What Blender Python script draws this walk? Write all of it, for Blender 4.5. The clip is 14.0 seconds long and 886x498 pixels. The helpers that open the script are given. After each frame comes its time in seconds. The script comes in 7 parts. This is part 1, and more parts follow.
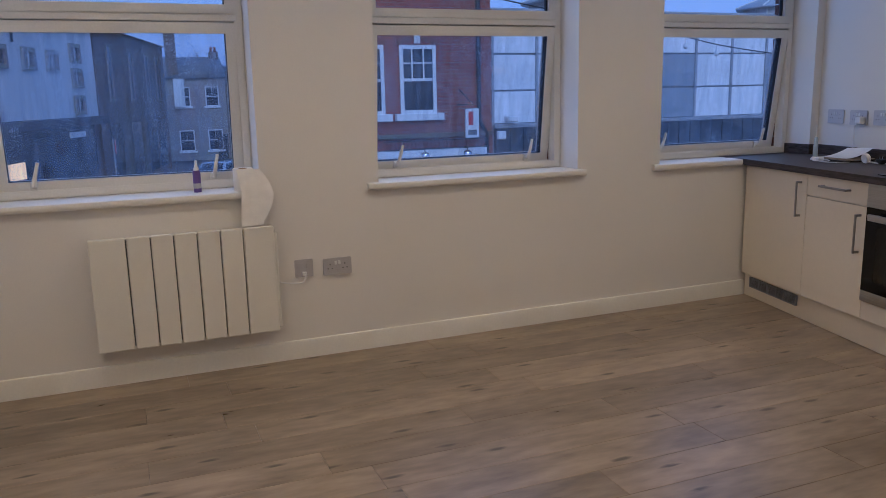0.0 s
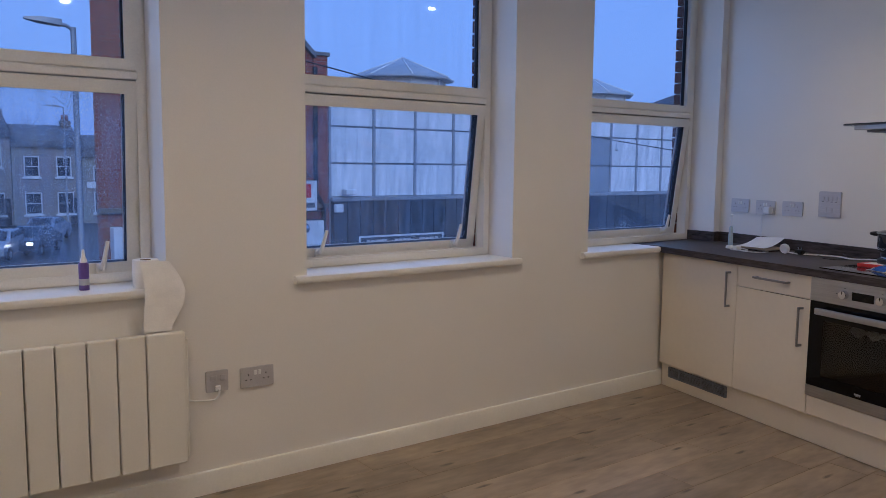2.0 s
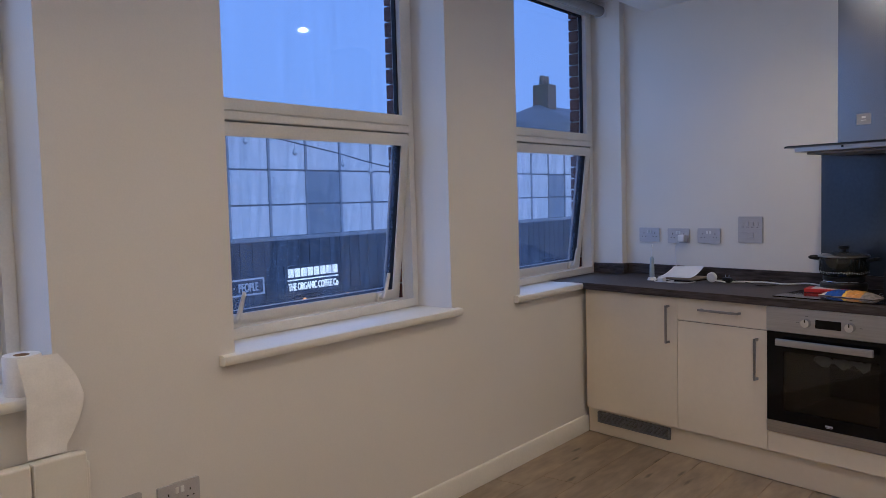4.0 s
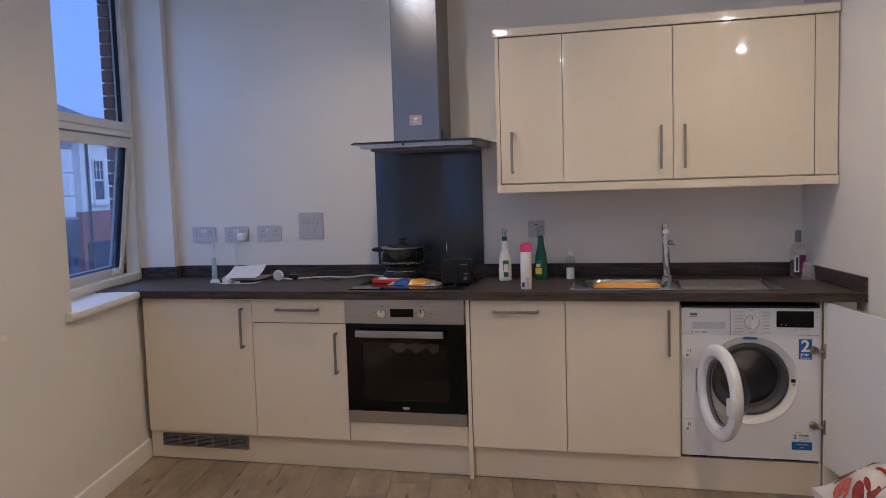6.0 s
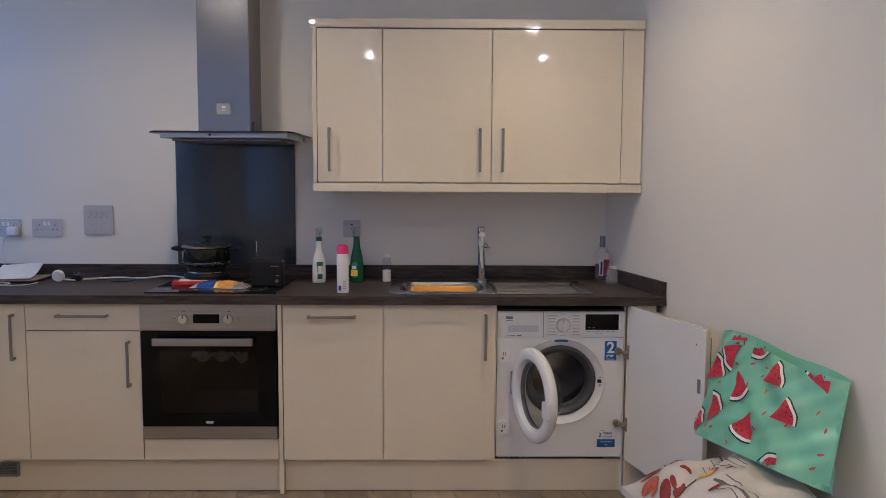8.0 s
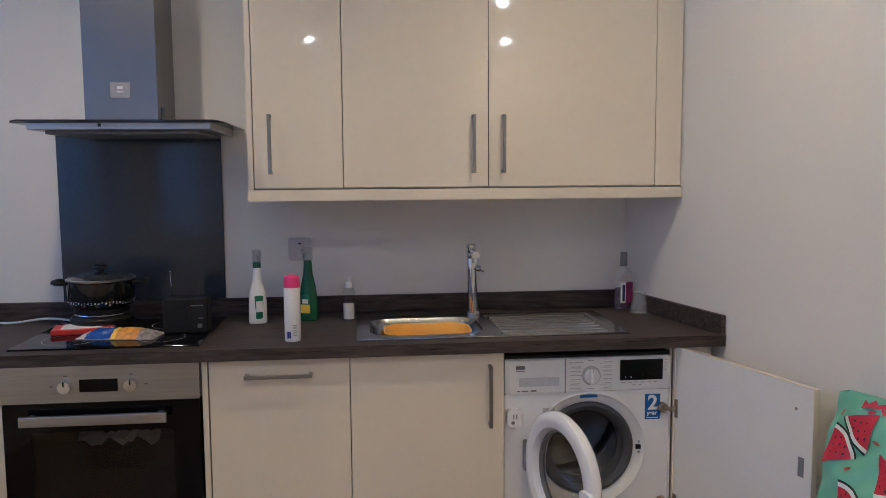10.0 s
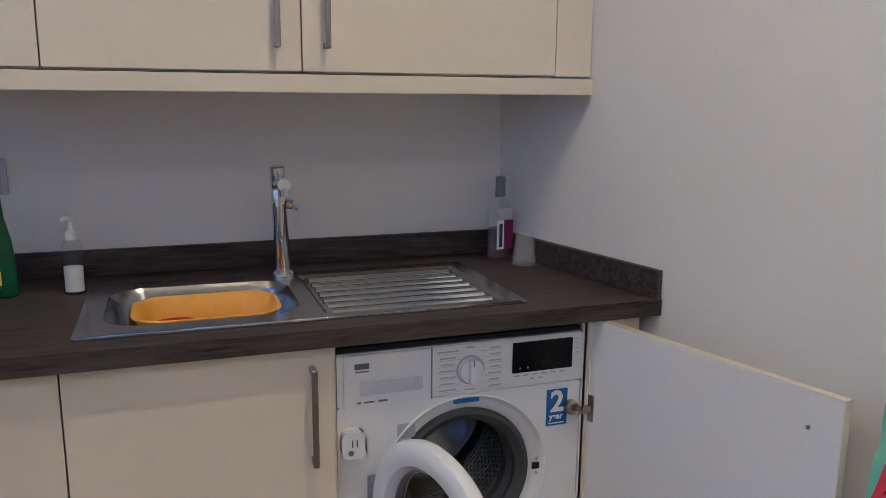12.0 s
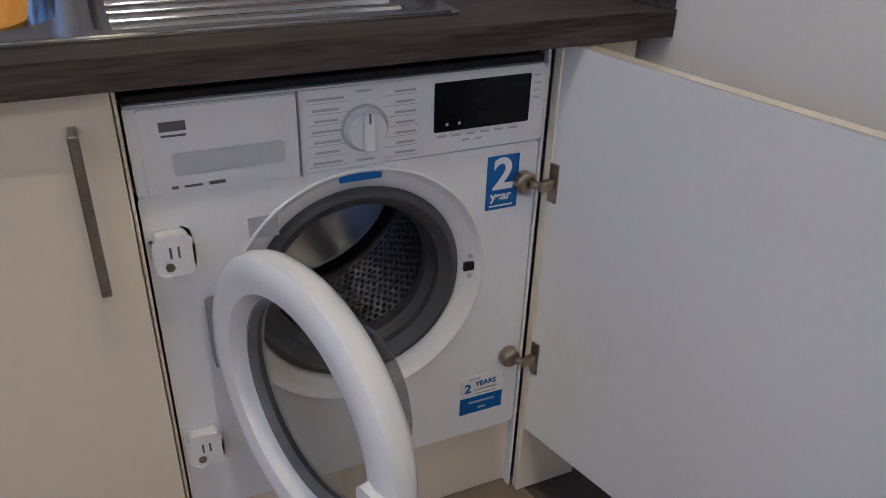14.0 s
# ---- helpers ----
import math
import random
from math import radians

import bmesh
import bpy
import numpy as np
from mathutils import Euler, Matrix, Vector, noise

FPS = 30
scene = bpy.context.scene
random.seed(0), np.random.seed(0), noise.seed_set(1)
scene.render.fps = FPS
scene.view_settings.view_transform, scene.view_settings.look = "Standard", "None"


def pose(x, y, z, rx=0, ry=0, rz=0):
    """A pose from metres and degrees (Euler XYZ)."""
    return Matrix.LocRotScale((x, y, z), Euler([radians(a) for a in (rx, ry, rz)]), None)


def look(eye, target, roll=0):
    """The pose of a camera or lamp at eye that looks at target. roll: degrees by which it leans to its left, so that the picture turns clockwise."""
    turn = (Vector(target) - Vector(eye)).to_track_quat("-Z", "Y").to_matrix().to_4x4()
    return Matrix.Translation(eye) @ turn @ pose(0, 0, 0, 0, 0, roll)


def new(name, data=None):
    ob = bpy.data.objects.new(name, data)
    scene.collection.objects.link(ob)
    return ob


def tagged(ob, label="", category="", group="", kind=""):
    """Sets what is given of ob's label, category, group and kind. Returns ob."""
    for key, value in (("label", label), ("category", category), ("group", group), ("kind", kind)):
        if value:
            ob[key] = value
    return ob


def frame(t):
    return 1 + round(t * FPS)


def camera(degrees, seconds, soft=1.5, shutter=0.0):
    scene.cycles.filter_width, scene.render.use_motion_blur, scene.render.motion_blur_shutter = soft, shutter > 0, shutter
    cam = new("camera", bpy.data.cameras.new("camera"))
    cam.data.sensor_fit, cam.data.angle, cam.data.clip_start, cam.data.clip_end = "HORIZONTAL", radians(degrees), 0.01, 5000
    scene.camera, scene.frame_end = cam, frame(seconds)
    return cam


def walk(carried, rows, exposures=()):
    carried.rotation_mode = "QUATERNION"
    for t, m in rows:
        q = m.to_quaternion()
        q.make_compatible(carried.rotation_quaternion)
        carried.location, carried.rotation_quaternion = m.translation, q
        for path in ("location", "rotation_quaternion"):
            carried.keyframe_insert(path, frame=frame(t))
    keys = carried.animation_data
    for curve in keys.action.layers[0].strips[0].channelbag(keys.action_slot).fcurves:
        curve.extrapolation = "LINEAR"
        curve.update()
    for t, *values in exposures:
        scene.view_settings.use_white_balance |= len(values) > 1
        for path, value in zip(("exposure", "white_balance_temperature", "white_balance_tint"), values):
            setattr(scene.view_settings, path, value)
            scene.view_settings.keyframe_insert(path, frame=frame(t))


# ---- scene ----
cam = camera(59.2, 14.0, soft=0.8)
PATH = [
    (0, (0.398, 0.022, 1.354), (0.737, 1.955, 0.966), -1.3),
    (0.5, (0.329, 0.202, 1.35), (0.552, 2.149, 0.951), -0.7),
    (1, (0.183, 0.374, 1.364), (0.769, 2.263, 1.069), 0.7),
    (1.5, (0.007, 0.486, 1.395), (0.775, 2.317, 1.158), 0.5),
    (2, (-0.087, 0.725, 1.406), (0.729, 2.539, 1.191), 0.6),
    (2.2, (-0.105, 0.841, 1.412), (0.733, 2.646, 1.212), 0.6),
    (4.5, (-0.374, 1.723, 1.416), (1.048, 3.125, 1.302), -1.9),
    (5, (-0.325, 1.826, 1.402), (1.287, 3.003, 1.276), -1.4),
    (5.5, (-0.306, 1.978, 1.403), (1.527, 2.761, 1.24), -0.6),
    (6, (-0.342, 2.115, 1.411), (1.592, 2.599, 1.246), -1.8),
    (6.5, (-0.336, 2.156, 1.451), (1.644, 2.362, 1.26), -1.5),
    (7, (-0.327, 2.167, 1.443), (1.663, 2.228, 1.253), -1.3),
    (7.2, (-0.319, 2.178, 1.432), (1.672, 2.219, 1.246), -1.0),
    (9.3, (0.373, 2.352, 1.46), (2.358, 2.199, 1.278), 0.4),
    (9.5, (0.5, 2.379, 1.465), (2.485, 2.208, 1.29), 0.0),
    (10, (0.729, 2.392, 1.447), (2.709, 2.187, 1.257), -0.4),
    (10.5, (1.034, 2.34, 1.41), (2.991, 2.045, 1.116), -0.2),
    (11, (1.266, 2.3, 1.392), (3.191, 1.842, 1.095), 0.4),
    (11.5, (1.491, 2.271, 1.369), (3.369, 1.656, 1.056), 0.9),
    (12, (1.729, 2.231, 1.357), (3.58, 1.578, 0.97), 0.5),
    (12.5, (1.911, 2.157, 1.312), (3.716, 1.465, 0.802), 0.4),
    (13, (2.126, 2.045, 1.28), (3.9, 1.348, 0.676), 0.9),
    (13.5, (2.273, 1.957, 1.213), (3.957, 1.238, 0.407), 1.6),
    (14, (2.301, 1.95, 1.148), (3.875, 1.215, 0.156), 1.9),
]
EXPOSURES = [(0.0, -0.10, 4850, 17), (5.2, -0.12, 4850, 17), (6.0, 0.14, 4950, 18), (7.0, 0.14, 4900, 17), (9.5, 0.12, 4800, 15), (10.5, 0.15, 4700, 13), (12.0, 0.15, 4550, 12), (14.0, 0.17, 4500, 12)]
walk(cam, [(t, look(eye, target, roll)) for t, eye, target, roll in PATH], EXPOSURES)

# ---- world, sun, lamps ----
world = bpy.data.worlds.new("dusk_sky")
world.use_nodes = True
scene.world = world
wn = world.node_tree.nodes
sky = wn.new("ShaderNodeTexSky")
sky.sky_type, sky.sun_disc = "NISHITA", False
sky.sun_elevation, sky.sun_rotation = radians(9), radians(190)
sky.dust_density, sky.ozone_density = 4.0, 2.0
wn["Background"].inputs["Strength"].default_value = 0.15
cloud = wn.new("ShaderNodeMix")                 # thin even cloud over the evening sky
cloud.data_type = "RGBA"
cloud.inputs["Factor"].default_value = 0.75
cloud.inputs["B"].default_value = (2.35, 3.45, 6.6, 1)
world.node_tree.links.new(sky.outputs[0], cloud.inputs["A"])
world.node_tree.links.new(cloud.outputs["Result"], wn["Background"].inputs["Color"])
sun = new("sun", bpy.data.lights.new("sun", "SUN"))
sun.data.energy, sun.data.angle, sun.data.color = 1.3, radians(40), (0.66, 0.82, 1.0)
sun.matrix_world = look((0, -20, 12), (0, 0, 0))

LAMP_WATTS = 4.5
LAMP_COLOUR = (1.0, 0.64, 0.235)

# ---- window-wall frame: u along the wall, n outward, z up ----
SKEW = 12.0
W = pose(1.36, 4.275, 0, 0, 0, SKEW)
TAN = math.tan(radians(SKEW))
KX = 3.812                      # kitchen wall
FX = 3.21                       # unit fronts
TOP = 0.908                     # worktop
CEIL = 2.56
RN = -3.396                     # cross wall, in n
CORNER_U = (KX - 1.36) / math.cos(radians(SKEW))


def wxy(u, n):
    p = W @ Vector((u, n, 0))
    return p.x, p.y


# ---- helpers for things and parts ----
def base_point(x, y, z=0.0, xf=None):
    p = Vector((x, y, z))
    return Matrix.Translation(xf @ p if xf else p)


def thing(name, at, label="", category="", group="", kind=""):
    """An Empty at its base; its parts are built in world metres."""
    ob = new(name)
    ob.empty_display_size = 0.05
    ob.matrix_basis = at if isinstance(at, Matrix) else Matrix.Translation(at)
    return tagged(ob, label, category, group, kind)


def mesh_of(bm, material, name, smooth=0.6):
    me = bpy.data.meshes.new(name)
    bmesh.ops.recalc_face_normals(bm, faces=bm.faces[:])
    if smooth:
        for e in bm.edges:
            if len(e.link_faces) == 2 and e.calc_face_angle() > smooth:
                e.smooth = False
    bm.to_mesh(me)
    bm.free()
    for m in (material if isinstance(material, (list, tuple)) else [material]):
        me.materials.append(m)
    return me


def part(name, bm, material, parent=None, label="", xf=None, smooth=0.6):
    if xf is not None:
        bm.transform(xf)
    ob = new(name, mesh_of(bm, material, name, smooth))
    if parent is not None:
        ob.parent = parent
        if parent.parent is None:
            ob.matrix_parent_inverse = parent.matrix_basis.inverted()
    if label:
        ob["label"] = label
    return ob


def solo(name, bm, material, label, category, group="", kind="", xf=None, smooth=0.6):
    """A thing that is one mesh."""
    return tagged(part(name, bm, material, None, "", xf, smooth), label, category, group, kind)


def box(x0, x1, y0, y1, z0, z1, bevel=0.0, bm=None, seg=1):
    bm = bm or bmesh.new()
    g = bmesh.ops.create_cube(bm, size=1.0)
    vs = g["verts"]
    for v in vs:
        v.co = Vector((x0 + (v.co.x + 0.5) * (x1 - x0), y0 + (v.co.y + 0.5) * (y1 - y0), z0 + (v.co.z + 0.5) * (z1 - z0)))
    if bevel:
        es = {e for v in vs for e in v.link_edges}
        bmesh.ops.bevel(bm, geom=list(es), offset=bevel, segments=seg, affect="EDGES", profile=0.5)
    return bm


def prism(points, z0, z1, bevel=0.0, holes=(), bm=None):
    """A flat outline (with holes) drawn out from z0 to z1."""
    bm = bm or bmesh.new()
    edges = []
    for loop in (points, *holes):
        vs = [bm.verts.new((p[0], p[1], z0)) for p in loop]
        edges += [bm.edges.new((vs[i], vs[(i + 1) % len(vs)])) for i in range(len(vs))]
    faces = [g for g in bmesh.ops.triangle_fill(bm, edges=edges, use_beauty=True)["geom"] if isinstance(g, bmesh.types.BMFace)]
    ext = bmesh.ops.extrude_face_region(bm, geom=faces)
    for v in ext["geom"]:
        if isinstance(v, bmesh.types.BMVert):
            v.co.z = z1
    if not holes:
        bmesh.ops.dissolve_limit(bm, angle_limit=0.001, verts=bm.verts[:], edges=bm.edges[:])
    if bevel:
        es = [e for e in bm.edges if len(e.link_faces) == 2 and e.calc_face_angle() > 0.6]
        bmesh.ops.bevel(bm, geom=es, offset=bevel, segments=2, affect="EDGES")
    return bm


def loft(loops, close_start=True, close_end=True, bm=None):
    bm = bm or bmesh.new()
    rings = [[bm.verts.new(p) for p in loop] for loop in loops]
    n = len(rings[0])
    for a, b in zip(rings, rings[1:]):
        for i in range(n):
            bm.faces.new((a[i], a[(i + 1) % n], b[(i + 1) % n], b[i])).smooth = True
    if close_start:
        bm.faces.new(rings[0][::-1])
    if close_end:
        bm.faces.new(rings[-1])
    return bm


def ring(r, z, n=32, cx=0.0, cy=0.0, sx=1.0, sy=1.0):
    return [(cx + sx * r * math.cos(2 * math.pi * i / n), cy + sy * r * math.sin(2 * math.pi * i / n), z) for i in range(n)]


def lathe(profile, n=32, bm=None, sx=1.0, sy=1.0, start=True, end=True):
    """Rings (r, z) about the z axis."""
    return loft([ring(r, z, n, sx=sx, sy=sy) for r, z in profile], start, end, bm)


def rrect(x0, x1, y0, y1, r, z=0.0, n=6):
    out = []
    for cx, cy, a in ((x1 - r, y1 - r, 0), (x0 + r, y1 - r, 90), (x0 + r, y0 + r, 180), (x1 - r, y0 + r, 270)):
        for i in range(n + 1):
            t = radians(a + 90 * i / n)
            out.append((cx + r * math.cos(t), cy + r * math.sin(t), z))
    return out


def tube(points, r, n=10, bm=None, radii=None):
    """A round bar along a line of points."""
    bm = bm or bmesh.new()
    pts = [Vector(p) for p in points]
    loops, side = [], None
    for i, p in enumerate(pts):
        d = (pts[min(i + 1, len(pts) - 1)] - pts[max(i - 1, 0)]).normalized()
        if side is None:
            side = d.orthogonal().normalized()
        side = (side - d * side.dot(d)).normalized()
        up = d.cross(side)
        rr = radii[i] if radii else r
        loops.append([p + (side * math.cos(2 * math.pi * k / n) + up * math.sin(2 * math.pi * k / n)) * rr for k in range(n)])
    return loft(loops, True, True, bm)


def smooth_path(points, steps=6):
    """A Catmull-Rom line through the points."""
    p = [Vector(q) for q in points]
    p = [p[0] * 2 - p[1]] + p + [p[-1] * 2 - p[-2]]
    out = []
    for i in range(1, len(p) - 2):
        for k in range(steps):
            t = k / steps
            a, b, c, d = p[i - 1], p[i], p[i + 1], p[i + 2]
            out.append(0.5 * ((2 * b) + (c - a) * t + (2 * a - 5 * b + 4 * c - d) * t * t + (3 * b - a - 3 * c + d) * t ** 3))
    return out + [p[-2]]


# ---- materials ----
def mat(name, colour, rough=0.5, metal=0.0, var=0.06, scale=3.0, fine=60.0, bump=0.0, stretch=(1, 1, 1), coat=0.0, spec=0.5,
        rough_var=0.08, random_tint=0.0, second=None, knots=0.0):
    """Principled surface with variation at two scales, and fine relief."""
    m = bpy.data.materials.new(name)
    m.use_nodes = True
    nt = m.node_tree
    N, L = nt.nodes, nt.links
    bs = N["Principled BSDF"]
    tc = N.new("ShaderNodeTexCoord")
    mp = N.new("ShaderNodeMapping")
    mp.inputs["Scale"].default_value = stretch
    if random_tint:
        oi = N.new("ShaderNodeObjectInfo")
        ad = N.new("ShaderNodeVectorMath")
        mu = N.new("ShaderNodeMath")
        mu.operation, mu.inputs[1].default_value = "MULTIPLY", 40.0
        L.new(oi.outputs["Random"], mu.inputs[0])
        L.new(tc.outputs["Object"], ad.inputs[0])
        L.new(mu.outputs[0], ad.inputs[1])
        L.new(ad.outputs[0], mp.inputs["Vector"])
    else:
        L.new(tc.outputs["Object"], mp.inputs["Vector"])
    big, small = N.new("ShaderNodeTexNoise"), N.new("ShaderNodeTexNoise")
    big.inputs["Scale"].default_value, big.inputs["Detail"].default_value = scale, 4.0
    small.inputs["Scale"].default_value, small.inputs["Detail"].default_value = fine, 5.0
    for t in (big, small):
        L.new(mp.outputs[0], t.inputs["Vector"])
    mixn = N.new("ShaderNodeMath")
    mixn.operation = "MULTIPLY_ADD"
    L.new(small.outputs["Fac"], mixn.inputs[0])
    mixn.inputs[1].default_value = 0.45
    half = N.new("ShaderNodeMath")
    half.operation, half.inputs[1].default_value = "MULTIPLY", 0.55
    L.new(big.outputs["Fac"], half.inputs[0])
    L.new(half.outputs[0], mixn.inputs[2])
    ramp = N.new("ShaderNodeValToRGB")
    lo = second or [c * (1 - var * 2.2) for c in colour]
    hi = [min(1, c * (1 + var * (1.2 if second is None else 0.4))) for c in colour]
    ramp.color_ramp.elements[0].position, ramp.color_ramp.elements[1].position = 0.3, 0.68
    ramp.color_ramp.elements[0].color, ramp.color_ramp.elements[1].color = (*lo, 1), (*hi, 1)
    L.new(mixn.outputs[0], ramp.inputs[0])
    out = ramp.outputs[0]
    if random_tint:
        hsv = N.new("ShaderNodeHueSaturation")
        mr = N.new("ShaderNodeMapRange")
        mr.inputs["To Min"].default_value, mr.inputs["To Max"].default_value = 1 - random_tint, 1 + random_tint
        L.new(oi.outputs["Random"], mr.inputs["Value"])
        L.new(mr.outputs[0], hsv.inputs["Value"])
        L.new(out, hsv.inputs["Color"])
        out = hsv.outputs[0]
    if knots:
        km, kv, kr, kx = N.new("ShaderNodeMapping"), N.new("ShaderNodeTexVoronoi"), N.new("ShaderNodeMapRange"), N.new("ShaderNodeMix")
        km.inputs["Scale"].default_value = (1.2, 4.5, 1.0)
        L.new(mp.inputs["Vector"].links[0].from_socket, km.inputs["Vector"])
        wob, wsc, wad = N.new("ShaderNodeTexNoise"), N.new("ShaderNodeVectorMath"), N.new("ShaderNodeVectorMath")
        wob.inputs["Scale"].default_value = 14.0
        wsc.operation, wsc.inputs[3].default_value = "SCALE", 0.07
        L.new(km.outputs[0], wob.inputs["Vector"])
        L.new(wob.outputs["Color"], wsc.inputs[0])
        L.new(km.outputs[0], wad.inputs[0])
        L.new(wsc.outputs[0], wad.inputs[1])
        kv.voronoi_dimensions = "2D"
        kv.inputs["Scale"].default_value = 1.15
        L.new(wad.outputs[0], kv.inputs["Vector"])
        kr.inputs["From Min"].default_value, kr.inputs["From Max"].default_value = 0.022, 0.075
        kr.inputs["To Min"].default_value, kr.inputs["To Max"].default_value = knots, 0.0
        L.new(kv.outputs["Distance"], kr.inputs["Value"])
        kx.data_type = "RGBA"
        kx.inputs["B"].default_value = (*[c * 0.25 for c in colour], 1)
        L.new(kr.outputs[0], kx.inputs["Factor"])
        L.new(out, kx.inputs["A"])
        out = kx.outputs["Result"]
    L.new(out, bs.inputs["Base Color"])
    rr = N.new("ShaderNodeMapRange")
    rr.inputs["To Min"].default_value, rr.inputs["To Max"].default_value = max(0.02, rough - rough_var), min(1, rough + rough_var)
    L.new(mixn.outputs[0], rr.inputs["Value"])
    L.new(rr.outputs[0], bs.inputs["Roughness"])
    bs.inputs["Metallic"].default_value = metal
    bs.inputs["Specular IOR Level"].default_value = spec
    bs.inputs["Coat Weight"].default_value = coat
    bs.inputs["Coat Roughness"].default_value = 0.03
    if bump:
        bp = N.new("ShaderNodeBump")
        bp.inputs["Strength"].default_value, bp.inputs["Distance"].default_value = bump, 0.004
        L.new(mixn.outputs[0], bp.inputs["Height"])
        L.new(bp.outputs[0], bs.inputs["Normal"])
    return m


def glass(name, tint=(1, 1, 1), clear=0.92, rough=0.02, speckle=0.0):
    """Thin pane: mostly clear, with a mirror's gloss at a slant; rain drops where it is wet."""
    m = bpy.data.materials.new(name)
    m.use_nodes = True
    nt = m.node_tree
    N, L = nt.nodes, nt.links
    N.remove(N["Principled BSDF"])
    tr, gl, mx, fr = N.new("ShaderNodeBsdfTransparent"), N.new("ShaderNodeBsdfGlossy"), N.new("ShaderNodeMixShader"), N.new("ShaderNodeLayerWeight")
    tr.inputs["Color"].default_value = (*[c * clear for c in tint], 1)
    gl.inputs["Roughness"].default_value = rough
    pw, ma = N.new("ShaderNodeMath"), N.new("ShaderNodeMath")
    pw.operation, pw.inputs[1].default_value = "POWER", 5.0
    ma.operation, ma.inputs[1].default_value, ma.inputs[2].default_value = "MULTIPLY_ADD", 0.9, 0.045
    L.new(fr.outputs["Facing"], pw.inputs[0])
    L.new(pw.outputs[0], ma.inputs[0])
    L.new(ma.outputs[0], mx.inputs["Fac"])
    L.new(tr.outputs[0], mx.inputs[1])
    L.new(gl.outputs[0], mx.inputs[2])
    out = mx.outputs[0]
    if speckle:
        tc = N.new("ShaderNodeTexCoord")
        mp = N.new("ShaderNodeMapping")
        mp.inputs["Scale"].default_value = (1, 1, 0.55)
        L.new(tc.outputs["Object"], mp.inputs["Vector"])
        v = N.new("ShaderNodeTexVoronoi")
        v.inputs["Scale"].default_value = 210.0
        L.new(mp.outputs[0], v.inputs["Vector"])
        n = N.new("ShaderNodeTexNoise")
        n.inputs["Scale"].default_value, n.inputs["Detail"].default_value = 5.0, 3.0
        L.new(mp.outputs[0], n.inputs["Vector"])
        size = N.new("ShaderNodeMapRange")
        size.inputs["From Min"].default_value, size.inputs["From Max"].default_value = 0.62 - 0.4 * speckle, 0.95 - 0.2 * speckle
        size.inputs["To Min"].default_value, size.inputs["To Max"].default_value = 0.0, 0.42
        L.new(n.outputs["Fac"], size.inputs["Value"])
        lt = N.new("ShaderNodeMath")
        lt.operation = "LESS_THAN"
        L.new(v.outputs["Distance"], lt.inputs[0])
        L.new(size.outputs[0], lt.inputs[1])
        drop = N.new("ShaderNodeBsdfTranslucent")
        drop.inputs["Color"].default_value = (0.80, 0.86, 0.92, 1)
        streak, smap, sr = N.new("ShaderNodeTexNoise"), N.new("ShaderNodeMapping"), N.new("ShaderNodeMapRange")
        smap.inputs["Scale"].default_value = (30, 30, 1.6)
        L.new(tc.outputs["Object"], smap.inputs["Vector"])
        L.new(smap.outputs[0], streak.inputs["Vector"])
        streak.inputs["Scale"].default_value, streak.inputs["Detail"].default_value = 1.0, 5.0
        sr.inputs["From Min"].default_value, sr.inputs["From Max"].default_value = 0.35, 0.75
        sr.inputs["To Min"].default_value, sr.inputs["To Max"].default_value = 0.04 * speckle, 0.22 * speckle
        L.new(streak.outputs["Fac"], sr.inputs["Value"])
        film = N.new("ShaderNodeMixShader")
        L.new(sr.outputs[0], film.inputs["Fac"])
        L.new(out, film.inputs[1])
        L.new(drop.outputs[0], film.inputs[2])
        out = film.outputs[0]
        soft = N.new("ShaderNodeMixShader")
        half = N.new("ShaderNodeMath")
        half.operation, half.inputs[1].default_value = "MULTIPLY", 0.55
        L.new(lt.outputs[0], half.inputs[0])
        L.new(half.outputs[0], soft.inputs["Fac"])
        L.new(out, soft.inputs[1])
        L.new(drop.outputs[0], soft.inputs[2])
        out = soft.outputs[0]
    L.new(out, N["Material Output"].inputs["Surface"])
    return m


def glow(name, colour, strength):
    m = bpy.data.materials.new(name)
    m.use_nodes = True
    b = m.node_tree.nodes["Principled BSDF"]
    b.inputs["Base Color"].default_value = (*colour, 1)
    b.inputs["Emission Color"].default_value = (*colour, 1)
    b.inputs["Emission Strength"].default_value = strength
    return m


M_WALL = mat("wall_paint", (0.80, 0.775, 0.73), 0.75, var=0.02, scale=1.5, fine=180, bump=0.05)
M_CEIL = mat("ceiling_paint", (0.82, 0.81, 0.79), 0.85, var=0.02, scale=1.2, fine=150, bump=0.05)
M_TRIM = mat("trim_gloss", (0.82, 0.80, 0.74), 0.35, var=0.03, scale=4, fine=90, bump=0.03)
M_UPVC = mat("white_upvc", (0.82, 0.80, 0.74), 0.32, var=0.04, scale=5, fine=120, bump=0.02)
M_SEAL = mat("black_rubber", (0.02, 0.02, 0.022), 0.6, var=0.2)
M_CREAM = mat("cream_gloss_door", (0.80, 0.72, 0.575), 0.055, var=0.015, scale=2, fine=40, coat=0.9, rough_var=0.02)
M_CARCASS = mat("cream_carcass", (0.74, 0.68, 0.57), 0.45, var=0.03)
M_WHITEMEL = mat("white_melamine", (0.80, 0.80, 0.79), 0.4, var=0.02, scale=3, fine=120)
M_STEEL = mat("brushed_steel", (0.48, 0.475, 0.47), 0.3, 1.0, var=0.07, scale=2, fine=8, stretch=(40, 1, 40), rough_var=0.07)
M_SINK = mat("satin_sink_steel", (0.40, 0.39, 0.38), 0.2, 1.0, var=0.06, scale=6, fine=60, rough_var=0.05)
